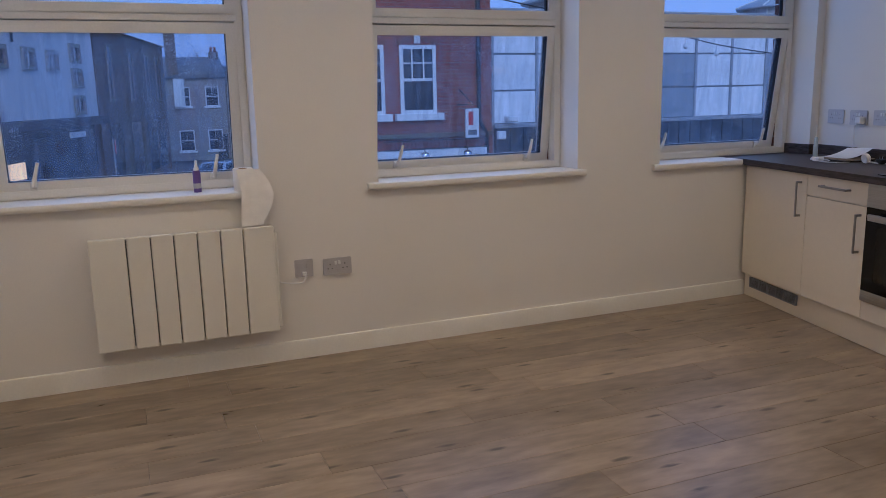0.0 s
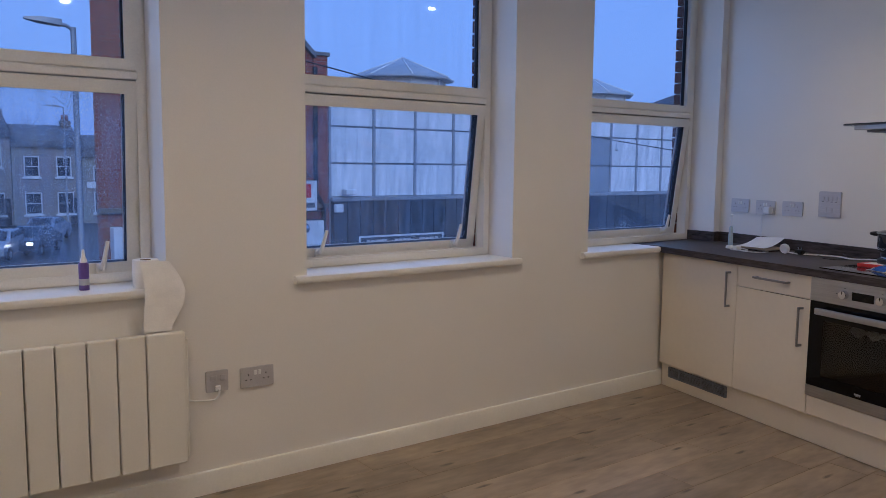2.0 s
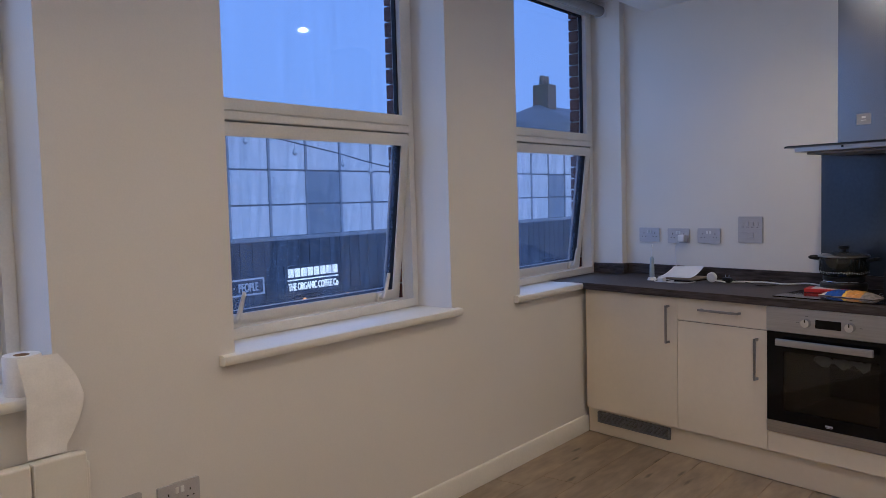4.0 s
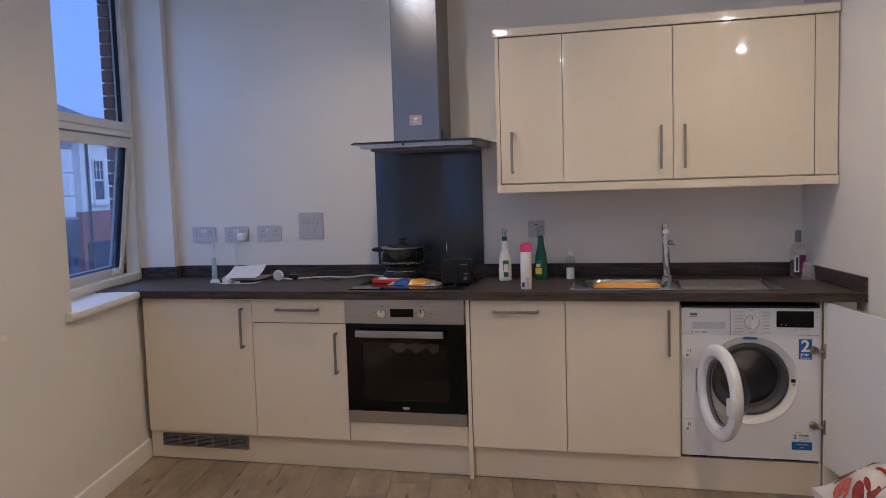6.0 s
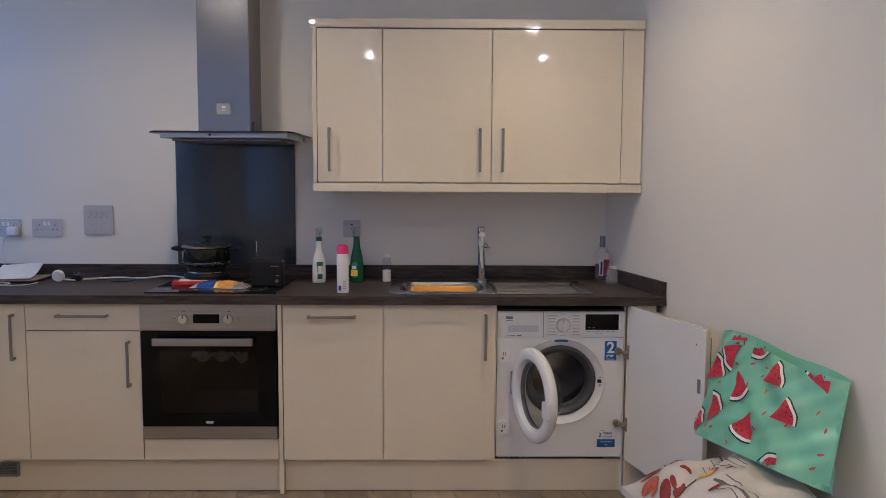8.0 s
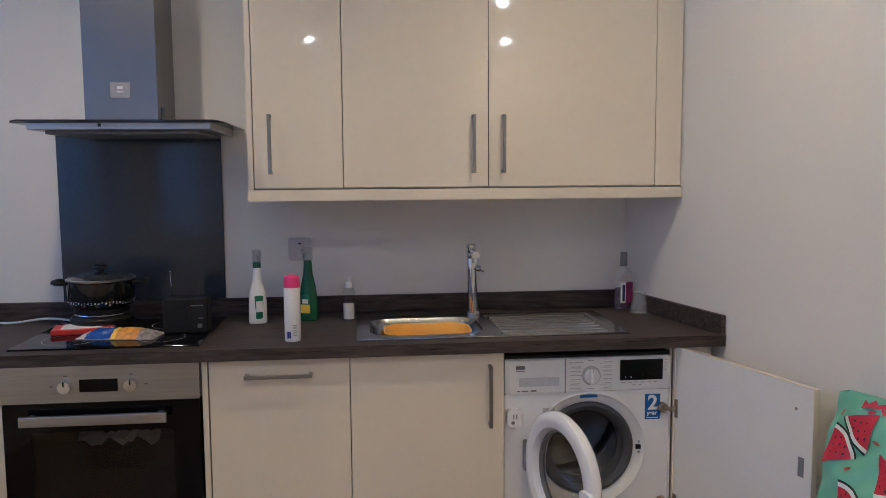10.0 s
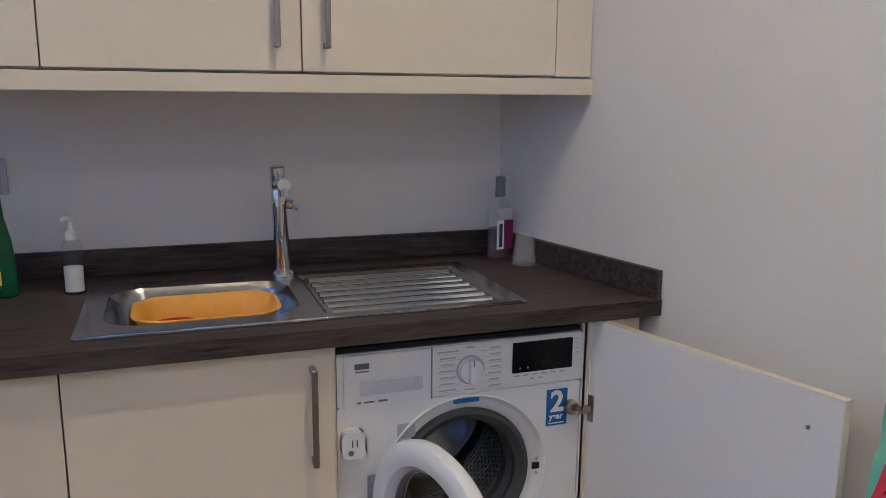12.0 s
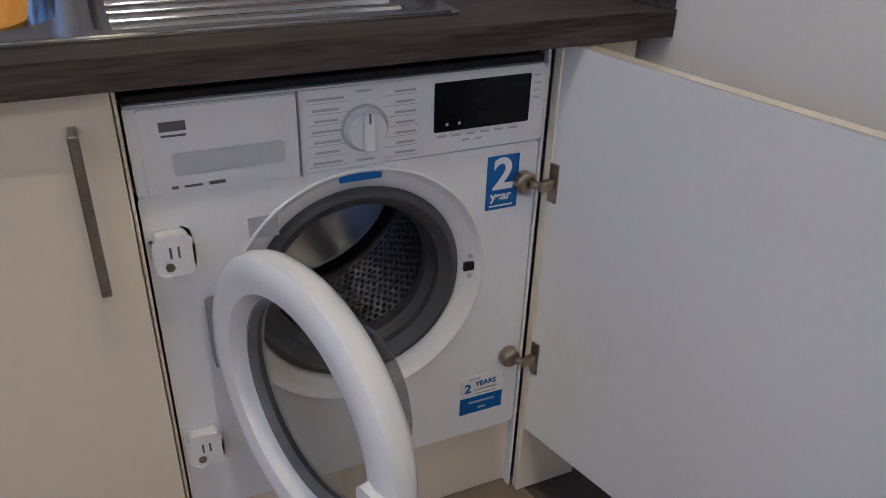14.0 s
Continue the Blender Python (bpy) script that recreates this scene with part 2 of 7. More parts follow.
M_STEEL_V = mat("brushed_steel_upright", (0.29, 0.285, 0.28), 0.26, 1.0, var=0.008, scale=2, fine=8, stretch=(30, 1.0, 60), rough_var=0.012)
M_HANDLE = mat("satin_nickel", (0.31, 0.295, 0.28), 0.34, 1.0, var=0.08, scale=20, fine=200)
M_CHROME = mat("chrome", (0.72, 0.73, 0.75), 0.08, 1.0, var=0.04, rough_var=0.03)
M_WORKTOP = mat("dark_wood_laminate", (0.066, 0.052, 0.046), 0.50, var=0.42, spec=0.28, scale=5, fine=14, bump=0.10, stretch=(14, 1.2, 14), rough_var=0.1)
M_BLACKGLASS = mat("black_glass", (0.004, 0.004, 0.005), 0.06, var=0.1, spec=0.2, rough_var=0.02)
M_BLACK = mat("black_plastic", (0.010, 0.010, 0.011), 0.40, var=0.2, scale=12, spec=0.3)
M_SPLASH = mat("dark_grey_back_painted_glass", (0.045, 0.055, 0.070), 0.1, var=0.08, scale=2, rough_var=0.03)
M_WHITE = mat("white_plastic", (0.80, 0.80, 0.80), 0.35, var=0.02, scale=10, fine=150)
M_APPL = mat("white_enamel", (0.80, 0.81, 0.83), 0.22, var=0.02, scale=3, fine=120, rough_var=0.05)
M_GREYP = mat("grey_plastic", (0.20, 0.205, 0.22), 0.5, var=0.1, scale=12)
M_FACEPLATE = mat("brushed_steel_faceplate", (0.54, 0.525, 0.54), 0.5, 0.25, var=0.06, scale=9, fine=30, stretch=(30, 2, 30))
M_PANE = glass("window_glass", (0.97, 0.99, 1.0), 0.95)
M_PANE_WET = glass("rain_wet_window_glass", (0.96, 0.98, 1.0), 0.94, speckle=1.0)
M_PANE_SPOT = glass("lightly_spotted_window_glass", (0.97, 0.99, 1.0), 0.95, speckle=0.2)
M_PANE_DAMP = glass("rain_spotted_window_glass", (0.96, 0.98, 1.0), 0.94, speckle=0.75)

# ---- room shell ----
REV = 0.20                      # reveal depth, to the window frame
WALL_T = 0.42
HEAD = 2.66
SILL = 0.906
LEFT_U = -2.62
DAY_WATTS = 2.0
WINS = [(-2.437, -1.212), (-0.590, 0.636), (1.222, 2.441)]
B3 = WINS[2][1]
HALL_U, HALL_N = -0.62, -5.9


def wall_piece(u0, u1, z0, z1, n0, n1, bm):
    box(u0, u1, n0, n1, z0, z1, 0.0, bm)


bm = bmesh.new()
edges_u = [LEFT_U - 0.3] + [e for w in WINS for e in w] + [CORNER_U + 0.16]
for i in range(0, len(edges_u), 2):
    wall_piece(edges_u[i], edges_u[i + 1], 0, 2.95, 0, 0.30, bm)
for a, b in WINS:
    wall_piece(a, b, 0, SILL - 0.03, 0, 0.30, bm)
    wall_piece(a, b, HEAD, 2.95, 0, 0.30, bm)
wall_n = solo("wall_north", bm, M_WALL, "white painted plaster wall with three deep window openings", "wall", kind="structure", xf=W, smooth=0)

bm = prism([(KX, 0.9), (KX + 0.2, 0.9), (KX + 0.2, 4.275 + TAN * (KX + 0.2 - 1.36)), (KX, 4.275 + TAN * (KX - 1.36))], 0, 2.95)
solo("wall_east", bm, M_WALL, "white painted kitchen wall", "wall", kind="structure", smooth=0)

def u_on_kitchen(n):
    return (KX - 1.36 + n * math.sin(radians(SKEW))) / math.cos(radians(SKEW))

bm = box(HALL_U, u_on_kitchen(RN) + 0.2, RN - 0.15, RN, 0, 2.95)
box(HALL_U, HALL_U + 0.15, HALL_N, RN - 0.15, 0, 2.95, bm=bm)
solo("wall_south", bm, M_WALL, "white painted plaster cross wall", "wall", kind="structure", xf=W, smooth=0)
solo("wall_west", box(LEFT_U - 0.2, LEFT_U, HALL_N, 0.0, 0, 2.95), M_WALL, "white painted side wall", "wall", kind="structure", xf=W, smooth=0)
solo("wall_hall", box(LEFT_U - 0.2, HALL_U + 0.15, HALL_N - 0.15, HALL_N, 0, 2.95), M_WALL, "white painted end wall", "wall", kind="structure", xf=W, smooth=0)

bm = box(LEFT_U - 0.2, u_on_kitchen(RN) + 0.9, HALL_N - 0.15, -0.16, CEIL, CEIL + 0.1)
box(LEFT_U - 0.2, CORNER_U + 0.3, -0.16, 0.25, 2.80, 2.9, bm=bm)
box(LEFT_U - 0.2, CORNER_U + 0.3, -0.16, -0.13, CEIL + 0.1, 2.80, bm=bm)
solo("ceiling", bm, M_CEIL, "white painted ceiling with a recess along the windows", "ceiling", kind="structure", xf=W, smooth=0)
solo("roof_slab", box(LEFT_U - 0.3, 3.6, HALL_N - 0.2, 0.3, 2.95, 3.1), M_CEIL, "plain slab closing the room above", "slab", kind="structure", xf=W, smooth=0)

# ---- skirting ----
def skirt_profile(u0, u1, n_in, depth=0.015, h=0.1):
    bm = bmesh.new()
    prof = [(0, 0), (-depth, 0), (-depth, h - 0.012), (-depth + 0.004, h - 0.003), (-0.006, h), (0, h)]
    loops = [[(u, n_in + p[0], p[1]) for p in prof] for u in (u0, u1)]
    return loft(loops, True, True, bm)


solo("baseboard", skirt_profile(LEFT_U, (3.212 - 1.36) / math.cos(radians(SKEW)) + 0.035, 0.0), M_TRIM, "cream gloss skirting board under the windows", "skirting", kind="structure", xf=W)
bm = skirt_profile(0, 3.396 - 0.015, 0)
solo("baseboard", bm, M_TRIM, "cream gloss skirting board", "skirting", kind="structure", xf=W @ pose(LEFT_U, -3.396, 0, 0, 0, 90))
bm = skirt_profile(0, u_on_kitchen(RN) - HALL_U - 0.72, 0)
solo("baseboard", bm, M_TRIM, "cream gloss skirting board", "skirting", kind="structure", xf=W @ pose(u_on_kitchen(RN) - 0.72, RN, 0, 0, 0, 180))

# ---- windows ----
def bar(u0, u1, n0, n1, z0, z1, r=0.006, bm=None):
    return box(u0, u1, n0, n1, z0, z1, r, bm, 2)


def frame_ring(u0, u1, z0, z1, w, n0, n1, r=0.006):
    bm = bmesh.new()
    outer = rrect(u0, u1, z0, z1, 0.004, n=2)
    inner = rrect(u0 + w, u1 - w, z0 + w, z1 - w, 0.004, n=2)
    bm = prism(outer, n0, n1, 0.0, [inner])
    bm.transform(Matrix(((1, 0, 0, 0), (0, 0, 1, 0), (0, 1, 0, 0), (0, 0, 0, 1))))
    es = [e for e in bm.edges if len(e.link_faces) == 2 and e.calc_face_angle() > 0.9]
    bmesh.ops.bevel(bm, geom=es, offset=r, segments=2, affect="EDGES")
    return bm


FRAME_W = 0.036
TRANSOM = (1.738, 1.772)
LIGHT_W = 0.044                  # inner frame of the top light
FRAME_BOT = SILL + 0.0006


def window(index, u0, u1, tilt, sill_u0, sill_u1, wet):
    th = thing("window_%d" % index, W @ pose((u0 + u1) / 2, REV, SILL), "white upvc window with a fixed top light and a lower sash tilted open", "window", kind="structure")
    part("window_frame", frame_ring(u0, u1, FRAME_BOT, HEAD, FRAME_W, REV, REV + 0.07), M_UPVC, th, xf=W)
    part("transom", bar(u0 + FRAME_W - 0.004, u1 - FRAME_W + 0.004, REV - 0.004, REV + 0.066, TRANSOM[0], TRANSOM[1]), M_UPVC, th, xf=W)
    # fixed top light
    bead = frame_ring(u0 + FRAME_W - 0.004, u1 - FRAME_W + 0.004, TRANSOM[1] - 0.004, HEAD - FRAME_W + 0.004, LIGHT_W, REV - 0.002, REV + 0.052, 0.008)
    part("top_light_frame", bead, M_UPVC, th, xf=W)
    FI = FRAME_W + LIGHT_W - 0.012
    seal = frame_ring(u0 + FI, u1 - FI, TRANSOM[1] + LIGHT_W - 0.012, HEAD - FI, 0.017, REV + 0.028, REV + 0.048, 0.001)
    part("seal", seal, M_SEAL, th, xf=W)
    pane = part("pane", box(u0 + FRAME_W + 0.005, u1 - FRAME_W - 0.005, REV + 0.036, REV + 0.040, TRANSOM[1], HEAD - FRAME_W), M_PANE if index == 3 else M_PANE_SPOT, th, "clear glass pane", xf=W)
    pane.visible_shadow = False
    # lower sash, hinged along its top
    hinge = W @ Matrix.Translation((0, REV + 0.03, TRANSOM[0] - 0.004)) @ pose(0, 0, 0, tilt, 0, 0)
    z1, z0 = 0.001, FRAME_BOT + 0.028 - (TRANSOM[0] - 0.004)
    a, b = u0 + 0.034, u1 - 0.034
    sash = part("sash", frame_ring(a, b, z0, z1, 0.046, -0.034, 0.034, 0.008), M_UPVC, th, xf=hinge)
    part("seal", frame_ring(a + 0.042, b - 0.042, z0 + 0.042, z1 - 0.042, 0.010, -0.020, 0.020, 0.001), M_SEAL, sash, xf=hinge)
    g = part("pane", box(a + 0.045, b - 0.045, -0.003, 0.003, z0 + 0.045, z1 - 0.045), wet, sash, "rain-spotted glass pane", xf=hinge)
    g.visible_shadow = False
    # no real seal: a black ring draws the shadow in the gap round the sash
    part("gasket", frame_ring(a - 0.003, b + 0.003, z0 - 0.003, z1 - 0.008, 0.006, -0.020, 0.022, 0.001), M_SEAL, sash, "black ring standing in for the gap shadow round the sash", xf=hinge)
    part("drip_rail", box(a + 0.01, b - 0.01, -0.030, 0.030, z0 - 0.022, z0 - 0.0005, 0.004), M_UPVC, sash, xf=hinge)
    for k in (0.14, 0.86):                      # window handles: plate, neck and raised lever
        u = a + (b - a) * k
        bm = bar(u - 0.016, u + 0.016, -0.052, -0.034, z0 + 0.012, z0 + 0.055, 0.004)
        hd = part("handle", bm, M_UPVC, sash, "white lever handle", xf=hinge)
        lean = 0.030 if k < 0.5 else 0.022
        bm = tube([(u, -0.05, z0 + 0.035), (u, -0.07, z0 + 0.04), (u + lean * 0.3, -0.078, z0 + 0.07), (u + lean, -0.075, z0 + 0.15)], 0.009, 8, radii=[0.012, 0.012, 0.010, 0.008])
        part("handle", bm, M_UPVC, sash, "white lever handle", xf=hinge)
    for u in (u0 + 0.029, u1 - 0.029):          # friction stays in the gap
        part("stay", box(u - 0.004, u + 0.004, REV + 0.02, REV + 0.045, FRAME_BOT + 0.1, FRAME_BOT + 0.5, 0.001), M_STEEL, th, "steel friction stay", xf=W)
    # inner sill board with a rounded nose
    prof = [(REV + 0.01, 0), (-0.022, 0), (-0.031, -0.004), (-0.035, -0.013), (-0.035, -0.024), (-0.031, -0.033), (-0.022, -0.036), (0.0, -0.036), (0.0, -0.030), (REV + 0.01, -0.030)]
    bm = loft([[(u, p[0], SILL + p[1]) for p in prof] for u in (u0, min(u1, sill_u1))])
    for ua, ub in ((sill_u0, u0), (u1, sill_u1)):
        if ub > ua:
            pr = [(0.0, 0), (-0.022, 0), (-0.031, -0.004), (-0.035, -0.013), (-0.035, -0.024), (-0.031, -0.033), (-0.022, -0.036), (0.0, -0.036)]
            loft([[(u, p[0], SILL + p[1]) for p in pr] for u in (ua, ub)], bm=bm)
    part("window_sill", bm, M_TRIM, th, "white gloss window board", xf=W)
    return th


SINK_U = (3.18 - 1.36) / math.cos(radians(SKEW))
window(1, *WINS[0], 3.5, -2.497, -1.165, M_PANE_WET)
window(2, *WINS[1], 7.0, -0.655, 0.682, M_PANE_DAMP)
window(3, *WINS[2], 7.0, 1.163, SINK_U - 0.012, M_PANE_DAMP)

for a, b in WINS:                                # the sky's light in each window opening
    day = new("sky_light", bpy.data.lights.new("sky_light", "AREA"))
    day.data.shape, day.data.size, day.data.size_y = "RECTANGLE", b - a - 0.1, HEAD - SILL - 0.1
    day.data.energy, day.data.color = DAY_WATTS, (0.62, 0.79, 1.0)
    day.matrix_basis = W @ pose((a + b) / 2, REV - 0.03, (HEAD + SILL) / 2, -90, 0, 0)

# ---- fitted kitchen ----
def handle(y, z, length, x_front, parent, upright=True):
    """Satin bow handle: a flat bar on two square feet."""
    h = length / 2
    bm = bmesh.new()
    if upright:
        box(x_front - 0.036, x_front - 0.028, y - 0.006, y + 0.006, z - h, z + h, 0.0015, bm)
        for s in (-1, 1):
            box(x_front - 0.030, x_front, y - 0.005, y + 0.005, z + s * (h - 0.006) - 0.006, z + s * (h - 0.006) + 0.006, 0.001, bm)
    else:
        box(x_front - 0.036, x_front - 0.028, y - h, y + h, z - 0.006, z + 0.006, 0.0015, bm)
        for s in (-1, 1):
            box(x_front - 0.030, x_front, y + s * (h - 0.006) - 0.006, y + s * (h - 0.006) + 0.006, z - 0.005, z + 0.005, 0.001, bm)
    return part("handle", bm, M_HANDLE, parent, "satin nickel bow handle")


def door(y0, y1, z0, z1, x, parent, name="door"):
    return part(name, box(x, x + 0.018, y0 + 0.0015, y1 - 0.0015, z0 + 0.0015, z1 - 0.0015, 0.0015, None, 2), M_CREAM, parent)


def unit_body(y0, y1, parent, open_front=False):
    part("body", box(FX + 0.020, KX - 0.002, y0 + 0.001, y1 - 0.001, 0.15, 0.866, 0.001), M_CARCASS, parent)


DZ0, DZ1 = 0.158, 0.866
c = thing("base_cabinet", (3.5, 4.3, 0.0), "cream gloss corner base cabinet beside the window wall", "cabinet", "base cabinets")
unit_body(4.012, 4.648, c)
d = door(4.012, 4.640, DZ0, DZ1, FX, c)
handle(4.062, 0.719, 0.205, FX, d)

c = thing("base_cabinet", (3.5, 3.76, 0.0), "cream gloss base cabinet with one drawer over a door", "cabinet", "base cabinets")
unit_body(3.508, 4.012, c)
d = door(3.508, 4.012, 0.747, DZ1, FX, c, "drawer_front")
handle(3.757, 0.815, 0.225, FX, d, False)
d = door(3.508, 4.012, DZ0, 0.745, FX, c)
handle(3.558, 0.600, 0.205, FX, d)

c = thing("dishwasher_cabinet", (3.5, 2.66, 0.0), "cream gloss slim integrated dishwasher front", "cabinet", "base cabinets")
unit_body(2.439, 2.884, c)
d = door(2.439, 2.884, DZ0, DZ1, FX, c)
handle(2.664, 0.815, 0.212, FX, d, False)

c = thing("sink_cabinet", (3.5, 2.19, 0.0), "cream gloss base cabinet under the sink", "cabinet", "base cabinets")
bm = bmesh.new()
for y in (1.938, 2.421):
    box(FX + 0.020, KX - 0.002, y, y + 0.016, 0.15, 0.866, 0.001, bm)
box(FX + 0.020, KX - 0.002, 1.955, 2.42, 0.15, 0.166, 0, bm)
part("body", bm, M_CARCASS, c)
d = door(1.938, 2.439, DZ0, DZ1, FX, c)
handle(1.984, 0.724, 0.205, FX, d)

solo("end_panel", box(FX - 0.004, KX - 0.002, 2.886, 2.904, 0.001, 0.867, 0.001), M_CREAM, "cream gloss upright panel between oven and dishwasher", "panel")
solo("plinth", box(3.25, 3.268, 2.905, 4.66, 0.002, 0.149, 0.001), M_CREAM, "cream plinth board under the base cabinets", "plinth", "plinths")
solo("plinth", box(3.25, 3.268, 1.345, 2.885, 0.002, 0.149, 0.001), M_CREAM, "cream plinth board under the base cabinets", "plinth", "plinths")
bm = box(FX + 0.002, FX + 0.02, 1.225, 1.352, 0.002, 0.866, 0.001)
solo("filler_panel", bm, M_CREAM, "narrow cream filler panel beside the washing machine", "panel")
solo("oven_housing", box(FX + 0.022, KX - 0.002, 2.906, 3.506, 0.15, 0.258, 0.001), M_CARCASS, "cream cabinet base under the oven", "cabinet")
solo("filler_panel", box(FX, FX + 0.018, 2.907, 3.506, 0.160, 0.256, 0.0015), M_CREAM, "cream filler strip under the oven", "panel")

# plinth vent
v = thing("plinth_vent", (3.25, 4.335, 0.07), "grey slatted plastic plinth vent", "vent")
bm = prism(rrect(4.085, 4.585, 0.070, 0.136, 0.004, n=2), 3.238, 3.2495, 0, [rrect(4.093, 4.577, 0.077, 0.129, 0.002, n=2)])
XZ = Matrix(((0, 0, 1, 0), (1, 0, 0, 0), (0, 1, 0, 0), (0, 0, 0, 1)))
part("frame", bm, M_GREYP, v, xf=XZ)
part("backing", box(3.2470, 3.2495, 4.093, 4.577, 0.077, 0.129), M_BLACK, v)
for i in range(7):
    z = 0.080 + i * 0.0072
    part("slat", box(3.2385, 3.2465, 4.093, 4.577, z, z + 0.0032), M_GREYP, v)
for y in (4.19, 4.287, 4.384, 4.481):
    part("mullion", box(3.2375, 3.2470, y - 0.004, y + 0.004, 0.077, 0.129), M_GREYP, v)

# worktop with its sink opening, running into the window reveal
SX0, SX1, SY0, SY1 = 3.236, 3.682, 1.497, 2.418
def wall_y(x, n=0.0):
    return 4.275 + TAN * (x - 1.36) + n / math.cos(radians(SKEW))
front_right = (3.178, 1.19 + TAN * (3.178 - 3.18) + 0.003)
outline = [front_right, (3.178, wall_y(3.178) - 0.003), wxy(SINK_U - 0.01, REV - 0.003), wxy(B3 - 0.003, REV - 0.003), wxy(B3 - 0.003, -0.003),
           (KX - 0.003, wall_y(KX) - 0.004), (KX - 0.003, 1.19 + TAN * (KX - 3.18) + 0.004)]
bm = prism(outline, TOP - 0.038, TOP, 0.0, [rrect(SX0 + 0.015, SX1 - 0.015, SY0 + 0.015, SY1 - 0.015, 0.01, n=3)])
solo("worktop", bm, M_WORKTOP, "dark brown wood-effect laminate worktop", "worktop", smooth=0)
UP = 0.974
solo("upstand", box(KX - 0.018, KX - 0.002, 1.345, wall_y(KX) - 0.02, TOP + 0.0005, UP, 0.001), M_WORKTOP, "dark wood-effect upstand along the kitchen wall", "upstand", "upstands")
ru = lambda x: ((x - 3.18) / math.cos(radians(SKEW)))
RW = pose(3.18, 1.19, 0, 0, 0, SKEW)
solo("upstand", box(0.002, ru(KX) - 0.022, 0.002, 0.018, TOP + 0.0005, UP, 0.001), M_WORKTOP, "dark wood-effect upstand along the side wall", "upstand", "upstands", xf=RW)
solo("upstand", box(B3 - 0.021, B3 - 0.004, 0.0, REV - 0.004, TOP + 0.0005, UP, 0.001), M_WORKTOP, "short dark wood-effect upstand in the window reveal", "upstand", "upstands", xf=W)
solo("upstand", box(B3 - 0.021, CORNER_U - 0.022, -0.018, -0.002, TOP + 0.0005, UP, 0.001), M_WORKTOP, "short dark wood-effect upstand beside the window", "upstand", "upstands", xf=W)
solo("splashback", box(KX - 0.010, KX - 0.002, 2.924, 3.527, UP + 0.001, 1.602, 0.001), M_SPLASH, "dark grey glass splashback behind the hob", "splashback")

# wall cabinets
UX = 3.437
def wall_unit(y0, y1, handle_y, label):
    c = thing("wall_cabinet", (3.6, (y0 + y1) / 2, 1.40), label, "cabinet", "wall cabinets")
    part("body", box(UX + 0.02, KX - 0.002, y0 + 0.001, y1 - 0.001, 1.40, 2.104, 0.001), M_CARCASS, c)
    d = door(y0, y1, 1.403, 2.102, UX, c)
    handle(handle_y, 1.552, 0.2, UX, d)
wall_unit(2.453, 2.755, 2.697, "narrow cream gloss wall cabinet beside the extractor")
wall_unit(1.950, 2.453, 2.004, "cream gloss wall cabinet with its handle low down")
wall_unit(1.348, 1.950, 1.899, "wide cream gloss wall cabinet above the sink")
ry0 = 1.19 + TAN * (UX - 3.18) + 0.004
solo("filler_panel", box(UX + 0.002, UX + 0.02, ry0 + 0.004, 1.347, 1.403, 2.102, 0.001), M_CREAM, "cream filler strip between wall cabinet and side wall", "panel")
solo("end_panel", box(UX - 0.002, KX - 0.002, 2.756, 2.774, 1.3985, 2.104, 0.001), M_CREAM, "cream end panel of the wall cabinets", "panel")
solo("light_rail", prism([(UX - 0.006, 2.775), (UX - 0.006, ry0), (UX + 0.012, ry0 + 0.004), (UX + 0.012, 2.757), (KX - 0.002, 2.757), (KX - 0.002, 2.775)], 1.360, 1.398, 0.0015), M_CREAM, "cream rail along the foot of the wall cabinets", "rail")
solo("underside_panel", box(UX + 0.014, KX - 0.002, 1.40, 2.755, 1.392, 1.399), M_CARCASS, "cream underside board of the wall cabinets", "panel")
solo("cornice", prism([(UX - 0.012, 2.782), (UX - 0.012, ry0 - 0.001), (UX + 0.03, ry0 + 0.008), (UX + 0.03, 2.745), (KX - 0.002, 2.745), (KX - 0.002, 2.782)], 2.105, 2.145, 0.003), M_CREAM, "cream cornice along the top of the wall cabinets", "cornice")

# ---- oven, hob, extractor ----
def plate(y0, y1, z0, z1, x0, x1, r=0.004, bevel=0.0015, holes=(), n=3):
    """An upright plate facing the room, with rounded corners; x0 is its face."""
    bm = prism(rrect(y0, y1, z0, z1, r, n=n), x0, x1, 0.0, holes)
    bm.transform(XZ)
    if bevel:
        es = [e for e in bm.edges if len(e.link_faces) == 2 and e.calc_face_angle() > 0.9]
        bmesh.ops.bevel(bm, geom=es, offset=bevel, segments=2, affect="EDGES")
    return bm


def disc_x(y, z, r, x0, x1, n=28, r2=None):
    """A round piece whose axis points at the room."""
    bm = lathe([(r, 0), (r2 or r, x1 - x0)], n)
    bm.transform(Matrix.Translation((x1, y, z)) @ pose(0, 0, 0, 0, -90, 0))
    return bm


def bars(rows, x, thick, parent, material, name="lettering", label=""):
    """Unreadable print: one thin bar a line. rows: (y centre, z centre, width, height)."""
    bm = bmesh.new()
    for y, z, w, h in rows:
        box(x - thick, x, y - w / 2, y + w / 2, z - h / 2, z + h / 2, 0, bm)
    ob = part(name, bm, material, parent, label)
    if len(rows) > 1:
        tagged(ob, kind="stuff")
    return ob


